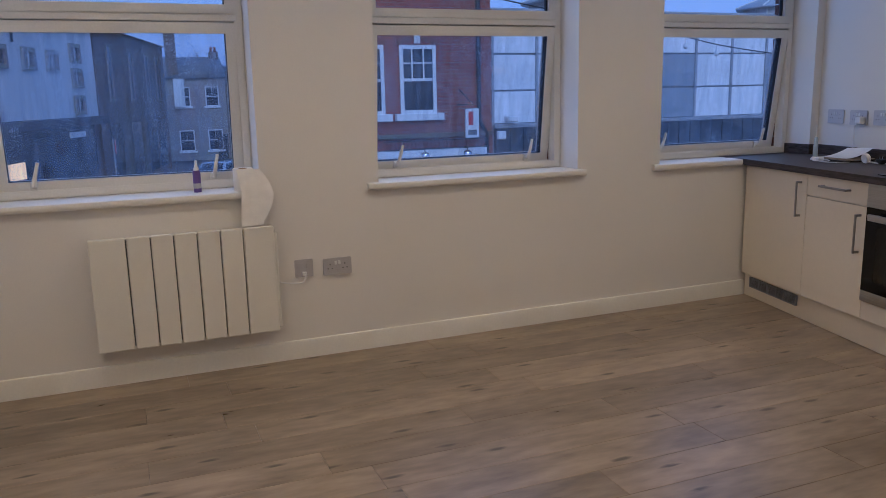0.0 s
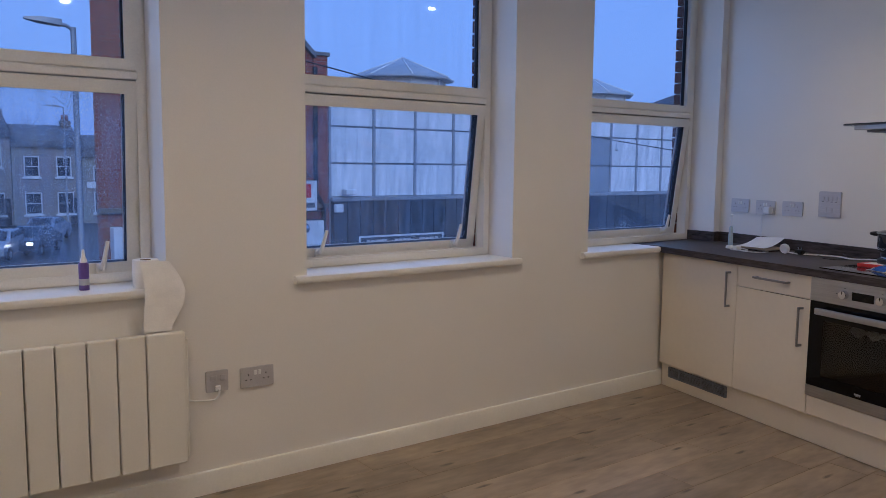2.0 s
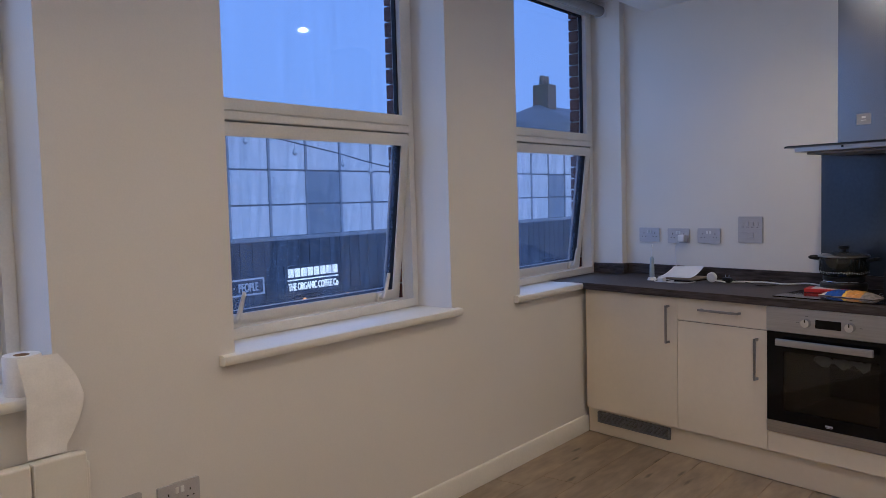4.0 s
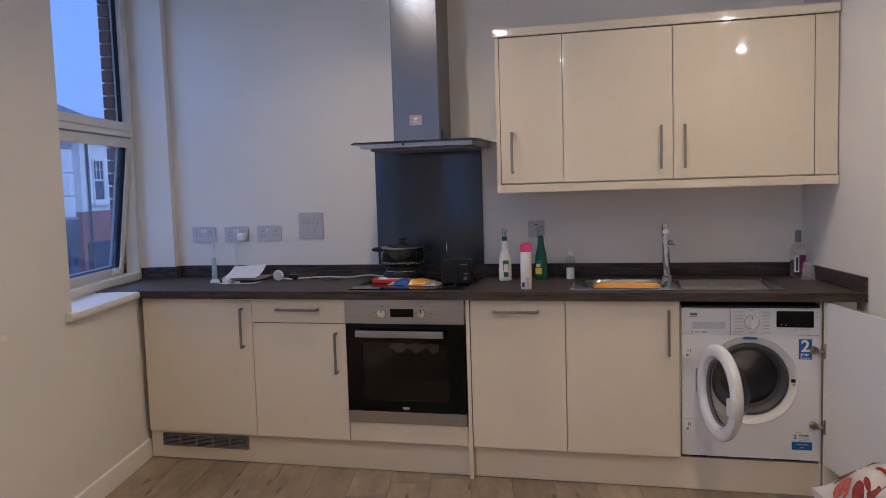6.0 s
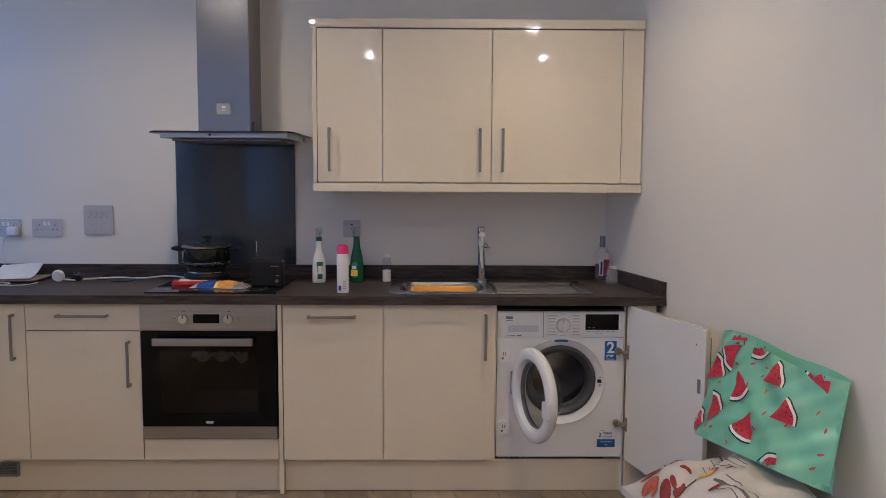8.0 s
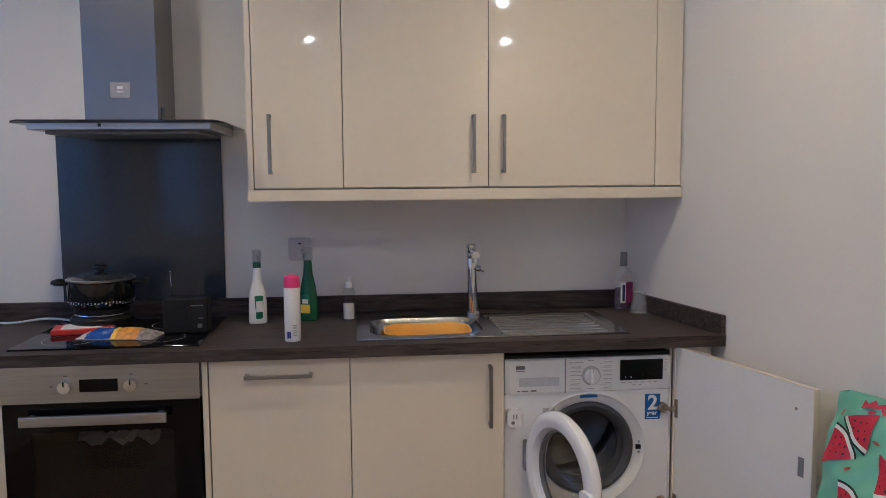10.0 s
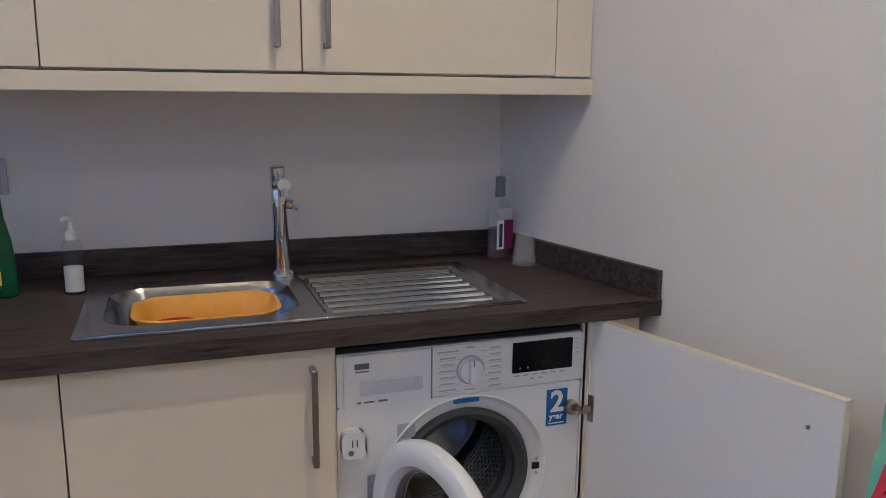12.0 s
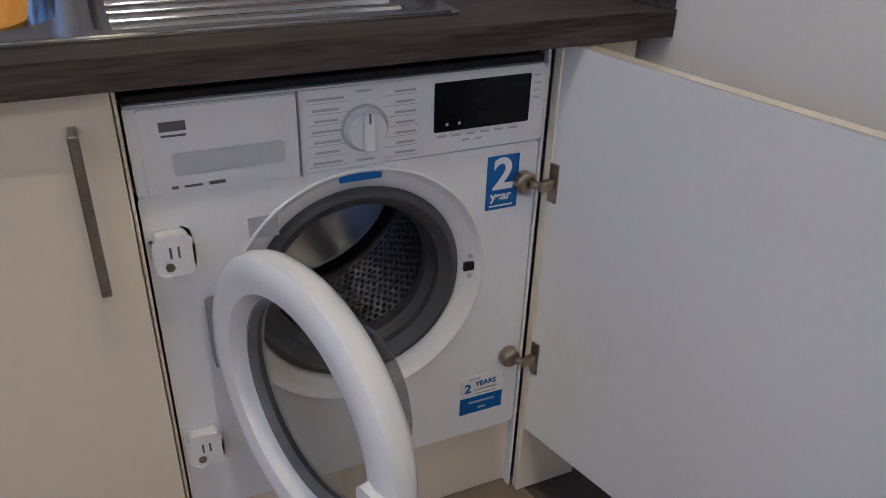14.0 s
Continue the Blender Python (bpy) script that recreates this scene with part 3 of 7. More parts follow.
def lettering(body, y, z, size, x, parent, material, bold=0.0):
    """Readable print on an upright face that looks at the room (towards -x)."""
    cu = bpy.data.curves.new("lettering", "FONT")
    cu.body, cu.size, cu.align_x, cu.align_y = body, size, "CENTER", "CENTER"
    cu.extrude, cu.offset = 0.0006, bold
    tmp = bpy.data.objects.new("lettering", cu)
    me = bpy.data.meshes.new_from_object(tmp)
    bpy.data.objects.remove(tmp)
    me.transform(Matrix.Translation((x, y, z)) @ Matrix(((0, 0, -1, 0), (-1, 0, 0, 0), (0, 1, 0, 0), (0, 0, 0, 1))))
    me.materials.clear()
    me.materials.append(material)
    ob = new("lettering", me)
    ob.parent = parent
    if parent.parent is None:
        ob.matrix_parent_inverse = parent.matrix_basis.inverted()
    return ob


M_PRINT = mat("grey_print", (0.12, 0.12, 0.13), 0.5)
M_PRINT_LT = mat("pale_print", (0.45, 0.45, 0.47), 0.5)
M_BLUE = mat("blue_sticker", (0.012, 0.12, 0.42), 0.35, var=0.05)
M_WPRINT = mat("white_print", (0.82, 0.82, 0.82), 0.4)
M_OVENPANE = glass("tinted_oven_glass", (0.66, 0.65, 0.64), 0.82)
M_FOIL = mat("aluminium_foil", (0.85, 0.84, 0.82), 0.4, 0.4, var=0.05, scale=30, bump=0.4)
M_DISPLAY = mat("dark_display", (0.006, 0.006, 0.007), 0.12, var=0.1, spec=0.2)

OY0, OY1 = 2.911, 3.505
oven = thing("oven", (3.5, 3.208, 0.262), "built-in steel and black glass electric oven", "oven")
bm = bmesh.new()
for args in ((3.225, 3.78, OY0 + 0.02, OY0 + 0.05, 0.27, 0.86), (3.225, 3.78, OY1 - 0.05, OY1 - 0.02, 0.27, 0.86), (3.225, 3.78, OY0 + 0.05, OY1 - 0.05, 0.27, 0.33), (3.225, 3.78, OY0 + 0.05, OY1 - 0.05, 0.70, 0.86), (3.75, 3.78, OY0 + 0.05, OY1 - 0.05, 0.33, 0.70)):
    box(*args, 0, bm)
part("body", bm, M_BLACK, oven, smooth=0)
cp = part("control_panel", plate(OY0, OY1, 0.752, 0.864, 3.198, 3.224, 0.003), M_STEEL, oven, "brushed steel control panel")
for y in (3.312, 3.115):
    kb = part("knob", disc_x(y, 0.803, 0.021, 3.176, 3.198, 28, 0.019), M_CHROME, cp, "chrome control knob")
    part("pointer", box(3.1750, 3.1765, y - 0.002, y + 0.002, 0.806, 0.822), M_BLACK, cp)
part("display", plate(3.157, 3.272, 0.783, 0.823, 3.196, 3.199, 0.002, 0), M_DISPLAY, cp, "dark clock display")
bars([(3.312, 0.835, 0.012, 0.003), (3.115, 0.835, 0.012, 0.003), (3.355, 0.803, 0.012, 0.003), (3.072, 0.803, 0.012, 0.003)], 3.1982, 0.0008, cp, M_PRINT)
dr = part("door", plate(OY0 + 0.001, OY1 - 0.001, 0.317, 0.748, 3.196, 3.222, 0.003, 0.0015, [rrect(2.992, 3.424, 0.372, 0.660, 0.012, n=3)]), M_BLACKGLASS, oven, "black glass oven door")
ps = part("pane", box(3.1965, 3.1985, 2.990, 3.426, 0.370, 0.662), M_OVENPANE, dr, "tinted viewing pane")
part("handle", box(3.150, 3.166, 3.004, 3.440, 0.690, 0.722, 0.003, None, 2), M_STEEL, dr, "flat steel bar handle")
for y in (3.03, 3.414):
    part("handle_foot", box(3.164, 3.198, y - 0.008, y + 0.008, 0.696, 0.716, 0.001), M_STEEL, dr)
part("strip", plate(OY0, OY1, 0.263, 0.315, 3.198, 3.222, 0.003), M_STEEL, oven, "brushed steel lower strip")
bars([(3.208, 0.338, 0.034, 0.008), (3.208, 0.331, 0.026, 0.002)], 3.1958, 0.0008, dr, M_PRINT_LT, "badge", "small pale maker's badge")
bm = bmesh.new()
rnd = random.Random(3)
rows = [[bm.verts.new((3.226 + rnd.uniform(-0.005, 0.005) - 0.006 * j, 3.04 + 0.25 * i / 18, 0.648 + rnd.uniform(-0.006, 0.006) - 0.014 * j * (0.7 + 0.3 * math.sin(i)))) for i in range(19)] for j in range(4)]
for a, b in zip(rows, rows[1:]):
    for i in range(18):
        bm.faces.new((a[i], a[i + 1], b[i + 1], b[i]))
g = bmesh.ops.solidify(bm, geom=bm.faces[:], thickness=0.001)
part("foil", bm, M_FOIL, oven, "crumpled foil on the oven rack", smooth=0)
bm = bmesh.new()
for i in range(12):
    x = 3.27 + i * 0.035
    tube([(x, OY0 + 0.05, 0.60), (x, OY1 - 0.05, 0.60)], 0.0025, 6, bm)
part("rack", bm, M_CHROME, oven, "wire oven rack")

hob = thing("hob", (3.45, 3.20, TOP), "black glass ceramic hob set into the worktop", "hob")
part("glass", box(3.236, 3.735, 2.914, 3.498, TOP + 0.0005, TOP + 0.006, 0.0015), M_BLACKGLASS, hob)
bm = bmesh.new()
for x, y, r in ((3.37, 3.06, 0.075), (3.37, 3.35, 0.09), (3.60, 3.06, 0.09), (3.60, 3.35, 0.075)):
    lt = [ring(r, TOP + 0.0062, 40, x, y), ring(r - 0.002, TOP + 0.0062, 40, x, y)]
    loft(lt, False, False, bm)
tagged(part("cooking_zones", bm, M_PRINT_LT, hob, "thin grey cooking zone rings"), kind="stuff")

hood = thing("extractor_hood", (3.6, 3.2, 1.6), "steel chimney extractor hood with a clear glass canopy", "extractor hood")
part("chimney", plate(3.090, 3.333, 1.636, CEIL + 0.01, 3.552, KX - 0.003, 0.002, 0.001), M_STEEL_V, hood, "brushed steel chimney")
part("canopy", box(3.362, KX - 0.003, 2.878, 3.452, 1.598, 1.628, 0.003, None, 2), M_STEEL, hood, "steel canopy body")
part("filter", box(3.40, KX - 0.03, 2.92, 3.41, 1.586, 1.5975, 0.002), M_GREYP, hood, "grey mesh filter")
gl = rrect(3.318, KX - 0.004, 2.832, 3.494, 0.03, n=5)
bm = prism(gl, 1.630, 1.635, 0.001)
for v in bm.verts:
    d = abs(v.co.y - 3.163) / 0.331
    v.co.z -= 0.012 * max(0, d - 0.6) ** 2 / 0.16
M_HOODGLASS = glass("hood_glass", (0.35, 0.38, 0.40), 0.6)
part("glass_canopy", bm, M_HOODGLASS, hood, "smoked clear glass canopy plate")
part("label_plate", box(3.5505, 3.552, 3.180, 3.245, 1.718, 1.770), mat("pale_film", (0.36, 0.36, 0.38), 0.3), hood, "pale square film label")
bars([(3.2125, 1.752, 0.018, 0.010), (3.2125, 1.738, 0.022, 0.003)], 3.5503, 0.0006, hood, M_WPRINT)
part("sticker", box(3.60, 3.64, 3.0885, 3.0895, 1.64, 1.69), mat("dark_blue_sticker", (0.02, 0.05, 0.09), 0.4), hood, "small dark blue sticker")
part("switch", box(3.3605, 3.3625, 3.222, 3.232, 1.608, 1.618), M_BLACK, hood, "small black switch")
bars([(3.195, 1.613, 0.035, 0.004)], 3.3622, 0.0008, hood, M_PRINT_LT)

# ---- sink, tap ----
sink = thing("kitchen_sink", (3.46, 1.957, TOP), "stainless steel inset sink with ribbed drainer", "sink")
BX0, BX1, BY0, BY1 = 3.302, 3.612, 1.980, 2.372
DX0, DX1, DYa, DYb = 3.275, 3.640, 1.535, 1.942
outer = rrect(SX0, SX1, SY0, SY1, 0.012, n=4)
bowl_top = rrect(BX0, BX1, BY0, BY1, 0.075, n=6)
drain_top = rrect(DX0, DX1, DYa, DYb, 0.012, n=6)
bm = prism(outer, TOP + 0.0005, TOP + 0.004, 0.0, [bowl_top, drain_top])
def shrink(d, z, r):
    return [(p[0], p[1], z) for p in rrect(BX0 + d, BX1 - d, BY0 + d, BY1 - d, max(0.02, r), n=6)]
loft([[(p[0], p[1], TOP + 0.004) for p in bowl_top], shrink(0.004, TOP - 0.002, 0.072), shrink(0.012, TOP - 0.015, 0.068), shrink(0.022, TOP - 0.12, 0.06), shrink(0.04, TOP - 0.145, 0.05), shrink(0.07, TOP - 0.15, 0.04)], False, True, bm)
loft([[(p[0], p[1], TOP + 0.004) for p in drain_top], [(p[0], p[1], TOP - 0.004) for p in rrect(DX0 + 0.01, DX1 - 0.01, DYa + 0.01, DYb - 0.01, 0.01, n=6)]], False, True, bm)
part("basin", bm, M_SINK, sink, "stainless steel bowl and rim")
for i in range(7):
    x = DX0 + 0.035 + i * 0.0485
    L0 = DYa + 0.022
    prof = [(x - 0.012, TOP - 0.0045), (x - 0.008, TOP + 0.001), (x - 0.003, TOP + 0.0035), (x + 0.003, TOP + 0.0035), (x + 0.008, TOP + 0.001), (x + 0.012, TOP - 0.0045)]
    part("rib", loft([[(p[0], y, p[1]) for p in prof] for y in (L0, DYb - 0.02)]), M_CHROME, sink)
part("raised_lip", tube([(SX0 + 0.01, SY0 + 0.012, TOP + 0.004), (SX0 + 0.01, SY1 - 0.012, TOP + 0.004)], 0.003, 8), M_SINK, sink)
part("waste", lathe([(0.04, 0), (0.038, 0.003), (0.02, 0.001)], 24), M_CHROME, sink, "chrome waste ring", xf=Matrix.Translation((3.457, 2.19, TOP - 0.149)))
part("overflow", tube([(3.585, 2.18, TOP - 0.03), (3.577, 2.18, TOP - 0.03)], 0.012, 16), M_CHROME, sink, "chrome overflow")

tap = thing("mixer_tap", (3.655, 1.985, TOP), "tall chrome single-lever kitchen mixer tap", "tap")
TX, TY = 3.655, 1.974
part("base", lathe([(0.027, 0), (0.027, 0.006), (0.021, 0.014)], 28), M_CHROME, tap, xf=Matrix.Translation((TX, TY, TOP + 0.0045)))
bm = lathe([(0.0205, 0), (0.0195, 0.02), (0.0188, 0.10), (0.0186, 0.165), (0.0188, 0.17), (0.0185, 0.205), (0.0172, 0.208), (0.0172, 0.213), (0.0185, 0.216), (0.0188, 0.262), (0.016, 0.266)], 28)
part("body", bm, M_CHROME, tap, xf=Matrix.Translation((TX, TY, TOP + 0.012)) @ pose(0, 0, 0, -2, -2, 0))
part("spout", tube(smooth_path([(TX - 0.008, TY + 0.008, TOP + 0.235), (TX - 0.07, TY + 0.008, TOP + 0.243), (TX - 0.135, TY + 0.010, TOP + 0.245)]), 0.0145, 16), M_CHROME, tap)
part("nozzle", lathe([(0.013, 0), (0.0135, 0.02)], 20), M_CHROME, tap, xf=Matrix.Translation((TX - 0.125, TY + 0.010, TOP + 0.218)))
part("lever", tube([(TX - 0.01, TY - 0.012, TOP + 0.185), (TX - 0.014, TY - 0.026, TOP + 0.182)], 0.012, 16), M_CHROME, tap)
part("lever_pin", tube([(TX - 0.014, TY - 0.022, TOP + 0.182), (TX - 0.050, TY - 0.030, TOP + 0.176)], 0.004, 8), M_CHROME, tap)

M_TUB = mat("yellow_plastic", (0.86, 0.43, 0.035), 0.4, var=0.05, scale=6)
M_RED = mat("red_plastic", (0.50, 0.025, 0.02), 0.4, var=0.08)
tub = thing("washing_up_tub", (3.47, 2.17, TOP - 0.145), "yellow plastic washing-up tub standing in the sink bowl", "tub")
bm = bmesh.new()
tl = lambda d, z, r: [(p[0], p[1], z) for p in rrect(3.350 + d, 3.560 - d, 2.018 + d, 2.318 - d, r, n=6)]
loft([tl(0.03, TOP - 0.146, 0.05), tl(0.012, TOP - 0.06, 0.06), tl(0.004, TOP - 0.012, 0.066), tl(-0.004, TOP - 0.010, 0.07), tl(-0.005, TOP - 0.006, 0.07), tl(0.003, TOP - 0.005, 0.066), tl(0.008, TOP - 0.012, 0.064), tl(0.016, TOP - 0.06, 0.058), tl(0.034, TOP - 0.140, 0.048)], True, True, bm)
part("body", bm, M_TUB, tub)
bm = lathe([(0.05, 0), (0.06, 0.03), (0.063, 0.062), (0.059, 0.063), (0.056, 0.03), (0.046, 0.004)], 28)
solo("red_bowl", bm, M_RED, "small red plastic bowl lying in the tub", "bowl", xf=Matrix.Translation((3.447, 2.235, TOP - 0.135)) @ Matrix.Translation((0, 0, 0.030)))

# ---- washing machine and its open cabinet door ----
WX = 3.235
WY0, WY1, WZ0, WZ1 = 1.362, 1.930, 0.166, 0.834
PC, PZ = 1.642, 0.515
wm = thing("washing_machine", (3.5, 1.646, 0.15), "white built-in washing machine with its round door open", "washing machine")
hole = [(PC + 0.1955 * math.cos(2 * math.pi * i / 48), PZ + 0.1955 * math.sin(2 * math.pi * i / 48)) for i in range(48)]
part("front_panel", plate(WY0, WY1, WZ0, WZ1 - 0.118, WX, WX + 0.02, 0.006, 0.0, [hole]), M_APPL, wm)
bm = bmesh.new()
for a in ((WX + 0.02, 3.78, WY0, WY0 + 0.012, WZ0, WZ1), (WX + 0.02, 3.78, WY1 - 0.012, WY1, WZ0, WZ1), (WX + 0.02, 3.78, WY0 + 0.012, WY1 - 0.012, WZ1 - 0.012, WZ1), (WX + 0.02, 3.78, WY0 + 0.012, WY1 - 0.012, WZ0, WZ0 + 0.012), (3.77, 3.78, WY0 + 0.012, WY1 - 0.012, WZ0 + 0.012, WZ1 - 0.012)):
    box(*a, 0, bm)
part("casing", bm, M_APPL, wm, smooth=0)
for y in (1.45, 1.84):
    for x in (3.30, 3.70):
        part("foot", box(x - 0.02, x + 0.02, y - 0.02, y + 0.02, 0.0, WZ0 - 0.0005), M_BLACK, wm)
cpn = part("control_panel", plate(WY0, WY1, WZ1 - 0.116, WZ1, WX - 0.004, WX + 0.02, 0.004, 0.003), M_APPL, wm)
part("top_trim", box(WX + 0.004, 3.6, WY0, WY1, WZ1 + 0.0005, WZ1 + 0.012, 0.002), M_BLACK, wm, "black top edge")
# detergent drawer
dw = part("detergent_drawer", plate(1.727, 1.916, 0.718, 0.830, WX - 0.0065, WX - 0.004, 0.004, 0.001), M_APPL, cpn)
# flat plate: the grip's recess is only shade painted as a greyer white
part("drawer_grip", plate(1.746, 1.882, 0.742, 0.771, WX - 0.0075, WX - 0.0065, 0.004, 0.0004), mat("recess_shade_white", (0.55, 0.57, 0.62), 0.2), cpn, "finger grip of the drawer, recess shade put into its colour")
part("drawer_gap", box(WX - 0.0068, WX - 0.0042, 1.7235, 1.7262, 0.716, 0.832), M_GREYP, cpn)
part("badge", box(WX - 0.0074, WX - 0.0065, 1.862, 1.893, 0.800, 0.812), M_PRINT, cpn, "dark maker's badge as plain bars")
part("badge_line", box(WX - 0.0074, WX - 0.0065, 1.863, 1.892, 0.793, 0.7955), M_PRINT, cpn)
bars([(1.884 - 0.0, 0.7265, 0.008, 0.004), (1.862, 0.7265, 0.022, 0.003), (1.833, 0.7265, 0.020, 0.0045)], WX - 0.0065, 0.0005, cpn, M_PRINT)
# programme dial
part("dial_ring", disc_x(1.636, 0.772, 0.0325, WX - 0.007, WX - 0.004), M_PRINT_LT, cpn, "thin grey ring round the dial")
dial = part("dial", disc_x(1.636, 0.772, 0.0305, WX - 0.018, WX - 0.004, 32, 0.026), M_APPL, cpn, "white programme dial")
part("dial_grip", box(WX - 0.027, WX - 0.017, 1.628, 1.644, 0.744, 0.800, 0.004, None, 2), M_APPL, cpn, "white grip bar of the dial")
part("pointer", box(WX - 0.0276, WX - 0.0268, 1.6347, 1.6373, 0.785, 0.799), M_PRINT, cpn)
rows_l = [(1.688, 0.817 - 0.0145 * i, 0.040 - 0.004 * (i % 3) if i else 0.050, 0.0032) for i in range(7)]
rows_r = [(1.578, 0.817 - 0.0145 * i, 0.030 - 0.004 * (i % 2), 0.0032) for i in range(7)]
bars(rows_l + rows_r + [(1.636, 0.823, 0.022, 0.003), (1.636, 0.727, 0.026, 0.003)], WX - 0.004, 0.0006, cpn, M_PRINT_LT)
bars([(1.685, 0.812 - 0.0145 * i, 0.056, 0.0008) for i in range(7)] + [(1.585, 0.812 - 0.0145 * i, 0.050, 0.0008) for i in range(7)], WX - 0.004, 0.0004, cpn, M_PRINT_LT, "ruled_lines")
dsp = part("display", plate(1.388, 1.536, 0.752, 0.822, WX - 0.0062, WX - 0.004, 0.002, 0.0004), M_DISPLAY, cpn, "black display window")
bars([(1.517, 0.762, 0.004, 0.004), (1.498, 0.762, 0.004, 0.004)], WX - 0.0062, 0.0005, cpn, M_PRINT_LT, "pilot_marks")
bars([(1.524 - 0.0225 * i, 0.744, 0.014, 0.003) for i in range(6)] + [(1.486, 0.735, 0.010, 0.003), (1.466, 0.735, 0.010, 0.003)], WX - 0.004, 0.0005, cpn, M_PRINT_LT, "button_marks")
bars([(1.376, 0.818 - 0.011 * i, 0.010, 0.002) for i in range(4)], WX - 0.004, 0.0005, cpn, M_PRINT_LT)
# porthole: raised collar, rubber gasket, drum
def about_port(bm):
    bm.transform(Matrix.Translation((WX, PC, PZ)) @ pose(0, 0, 0, 0, -90, 0))
    return bm
prof = [(0.1985, -0.001), (0.1980, 0.003), (0.1960, 0.0045), (0.1930, 0.003), (0.1895, -0.002), (0.1840, -0.005), (0.1750, -0.0085), (0.1660, -0.013), (0.1580, -0.020), (0.1500, -0.028)]
part("collar", about_port(lathe(prof, 64, start=False, end=False)), M_APPL, wm, "raised white ring round the opening")
prof = [(0.163, -0.018), (0.158, -0.009), (0.149, -0.007), (0.140, -0.013), (0.131, -0.022), (0.132, -0.036), (0.122, -0.05), (0.125, -0.075), (0.150, -0.09)]
part("gasket", about_port(lathe(prof, 64, start=False, end=False)), mat("grey_rubber", (0.065, 0.068, 0.078), 0.45, var=0.1), wm, "grey rubber door gasket")
M_DRUM = mat("drum_steel", (0.45, 0.45, 0.46), 0.24, 1.0, var=0.05)
M_HOLE = mat("dark_hole", (0.01, 0.01, 0.01), 0.7)
drum = part("drum", about_port(lathe([(0.150, -0.085), (0.158, -0.088), (0.22, -0.10), (0.235, -0.13), (0.235, -0.42), (0.22, -0.44), (0.05, -0.45), (0.0005, -0.452)], 64, start=False)), M_DRUM, wm, "perforated steel drum")
bm = bmesh.new()
for i in range(18):
    for k in range(96):
        a = 2 * math.pi * (k + 0.5 * (i % 2)) / 96
        if math.sin(a) > 0.55:
            continue
        x = 0.15 + i * 0.0145
        q = Matrix.Translation((WX, PC, PZ)) @ pose(0, 0, 0, 0, -90, 0) @ Matrix.Rotation(a, 4, "Z") @ Matrix.Translation((0.2335, 0, -x)) @ pose(0, 0, 0, 0, -90, 0)
        vs = [bm.verts.new(q @ Vector((0.0042 * math.cos(t * math.pi / 3), 0.0042 * math.sin(t * math.pi / 3), 0.0))) for t in range(6)]
        bm.faces.new(vs)
tagged(part("perforations", bm, M_HOLE, drum, smooth=0), kind="stuff")
for k in range(3):
    q = Matrix.Translation((WX, PC, PZ)) @ pose(0, 0, 0, 0, -90, 0) @ Matrix.Rotation(radians(38 + 120 * k), 4, "Z")
    bm = loft([[(0.234, -0.035, z), (0.215, -0.02, z), (0.19, -0.008, z), (0.185, 0, z), (0.19, 0.008, z), (0.215, 0.02, z), (0.234, 0.035, z)] for z in (-0.40, -0.14)])
    bm.transform(q)
    part("paddle", bm, M_DRUM, drum, "steel drum paddle")
# lock, stickers, child locks
part("latch", box(WX + 0.004, WX + 0.0095, PC - 0.190, PC - 0.168, PZ - 0.008, PZ + 0.008, 0.001), M_BLACK, wm, "black door latch slot")
for z in (-0.018, 0.018):
    part("screw", disc_x(PC - 0.179, PZ + z, 0.004, WX + 0.005, WX + 0.0095, 12), M_CHROME, wm)
st = part("sticker", plate(1.393, 1.446, 0.612, 0.700, WX - 0.0012, WX + 0.0005, 0.001, 0), M_BLUE, wm, "blue guarantee sticker")
lettering("2", 1.419, 0.668, 0.070, WX - 0.0014, st, M_WPRINT, 0.0018)
lettering("year", 1.421, 0.634, 0.020, WX - 0.0014, st, M_WPRINT, 0.0006)
bars([(1.420, 0.618, 0.040, 0.0025)], WX - 0.0012, 0.0004, st, M_WPRINT)
st = part("sticker", plate(1.390, 1.472, 0.212, 0.294, WX - 0.0012, WX + 0.0005, 0.001, 0), M_WPRINT, wm, "blue and white guarantee sticker")
part("blue_band", plate(1.390, 1.472, 0.212, 0.248, WX - 0.0018, WX - 0.0012, 0.001, 0), M_BLUE, st)
lettering("2", 1.458, 0.268, 0.026, WX - 0.0014, st, M_BLUE, 0.0006)
lettering("YEARS", 1.424, 0.275, 0.014, WX - 0.0014, st, M_BLUE, 0.0004)
bars([(1.424, 0.262, 0.045, 0.004), (1.424, 0.254, 0.040, 0.003), (1.445, 0.288, 0.02, 0.003)], WX - 0.0013, 0.0004, st, M_PRINT_LT)
bars([(1.43, 0.236, 0.05, 0.004), (1.43, 0.222, 0.014, 0.004)], WX - 0.0019, 0.0004, st, M_PRINT_LT)
st = part("sticker", plate(PC - 0.030, PC + 0.030, PZ + 0.180, PZ + 0.194, WX - 0.0010, WX + 0.0045, 0.001, 0), M_BLUE, wm, "small blue label above the opening")
part("energy_label", plate(PC + 0.118, PC + 0.158, PZ + 0.118, PZ + 0.150, WX - 0.0010, WX + 0.0045, 0.001, 0), M_PRINT_LT, wm, "pale rating label")
for z in (0.642, 0.310):
    cl = part("door_buffer", plate(1.876, 1.922, z - 0.028, z + 0.026, WX - 0.024, WX, 0.012, 0.003), M_WHITE, wm, "white plastic panel buffer")
    bars([(1.893, z + 0.004, 0.003, 0.016), (1.903, z + 0.004, 0.003, 0.016)], WX - 0.024, 0.0006, cl, M_PRINT, "slots")
    part("screw", disc_x(1.906, z - 0.016, 0.006, WX - 0.0255, WX - 0.023, 14), M_HANDLE, cl)
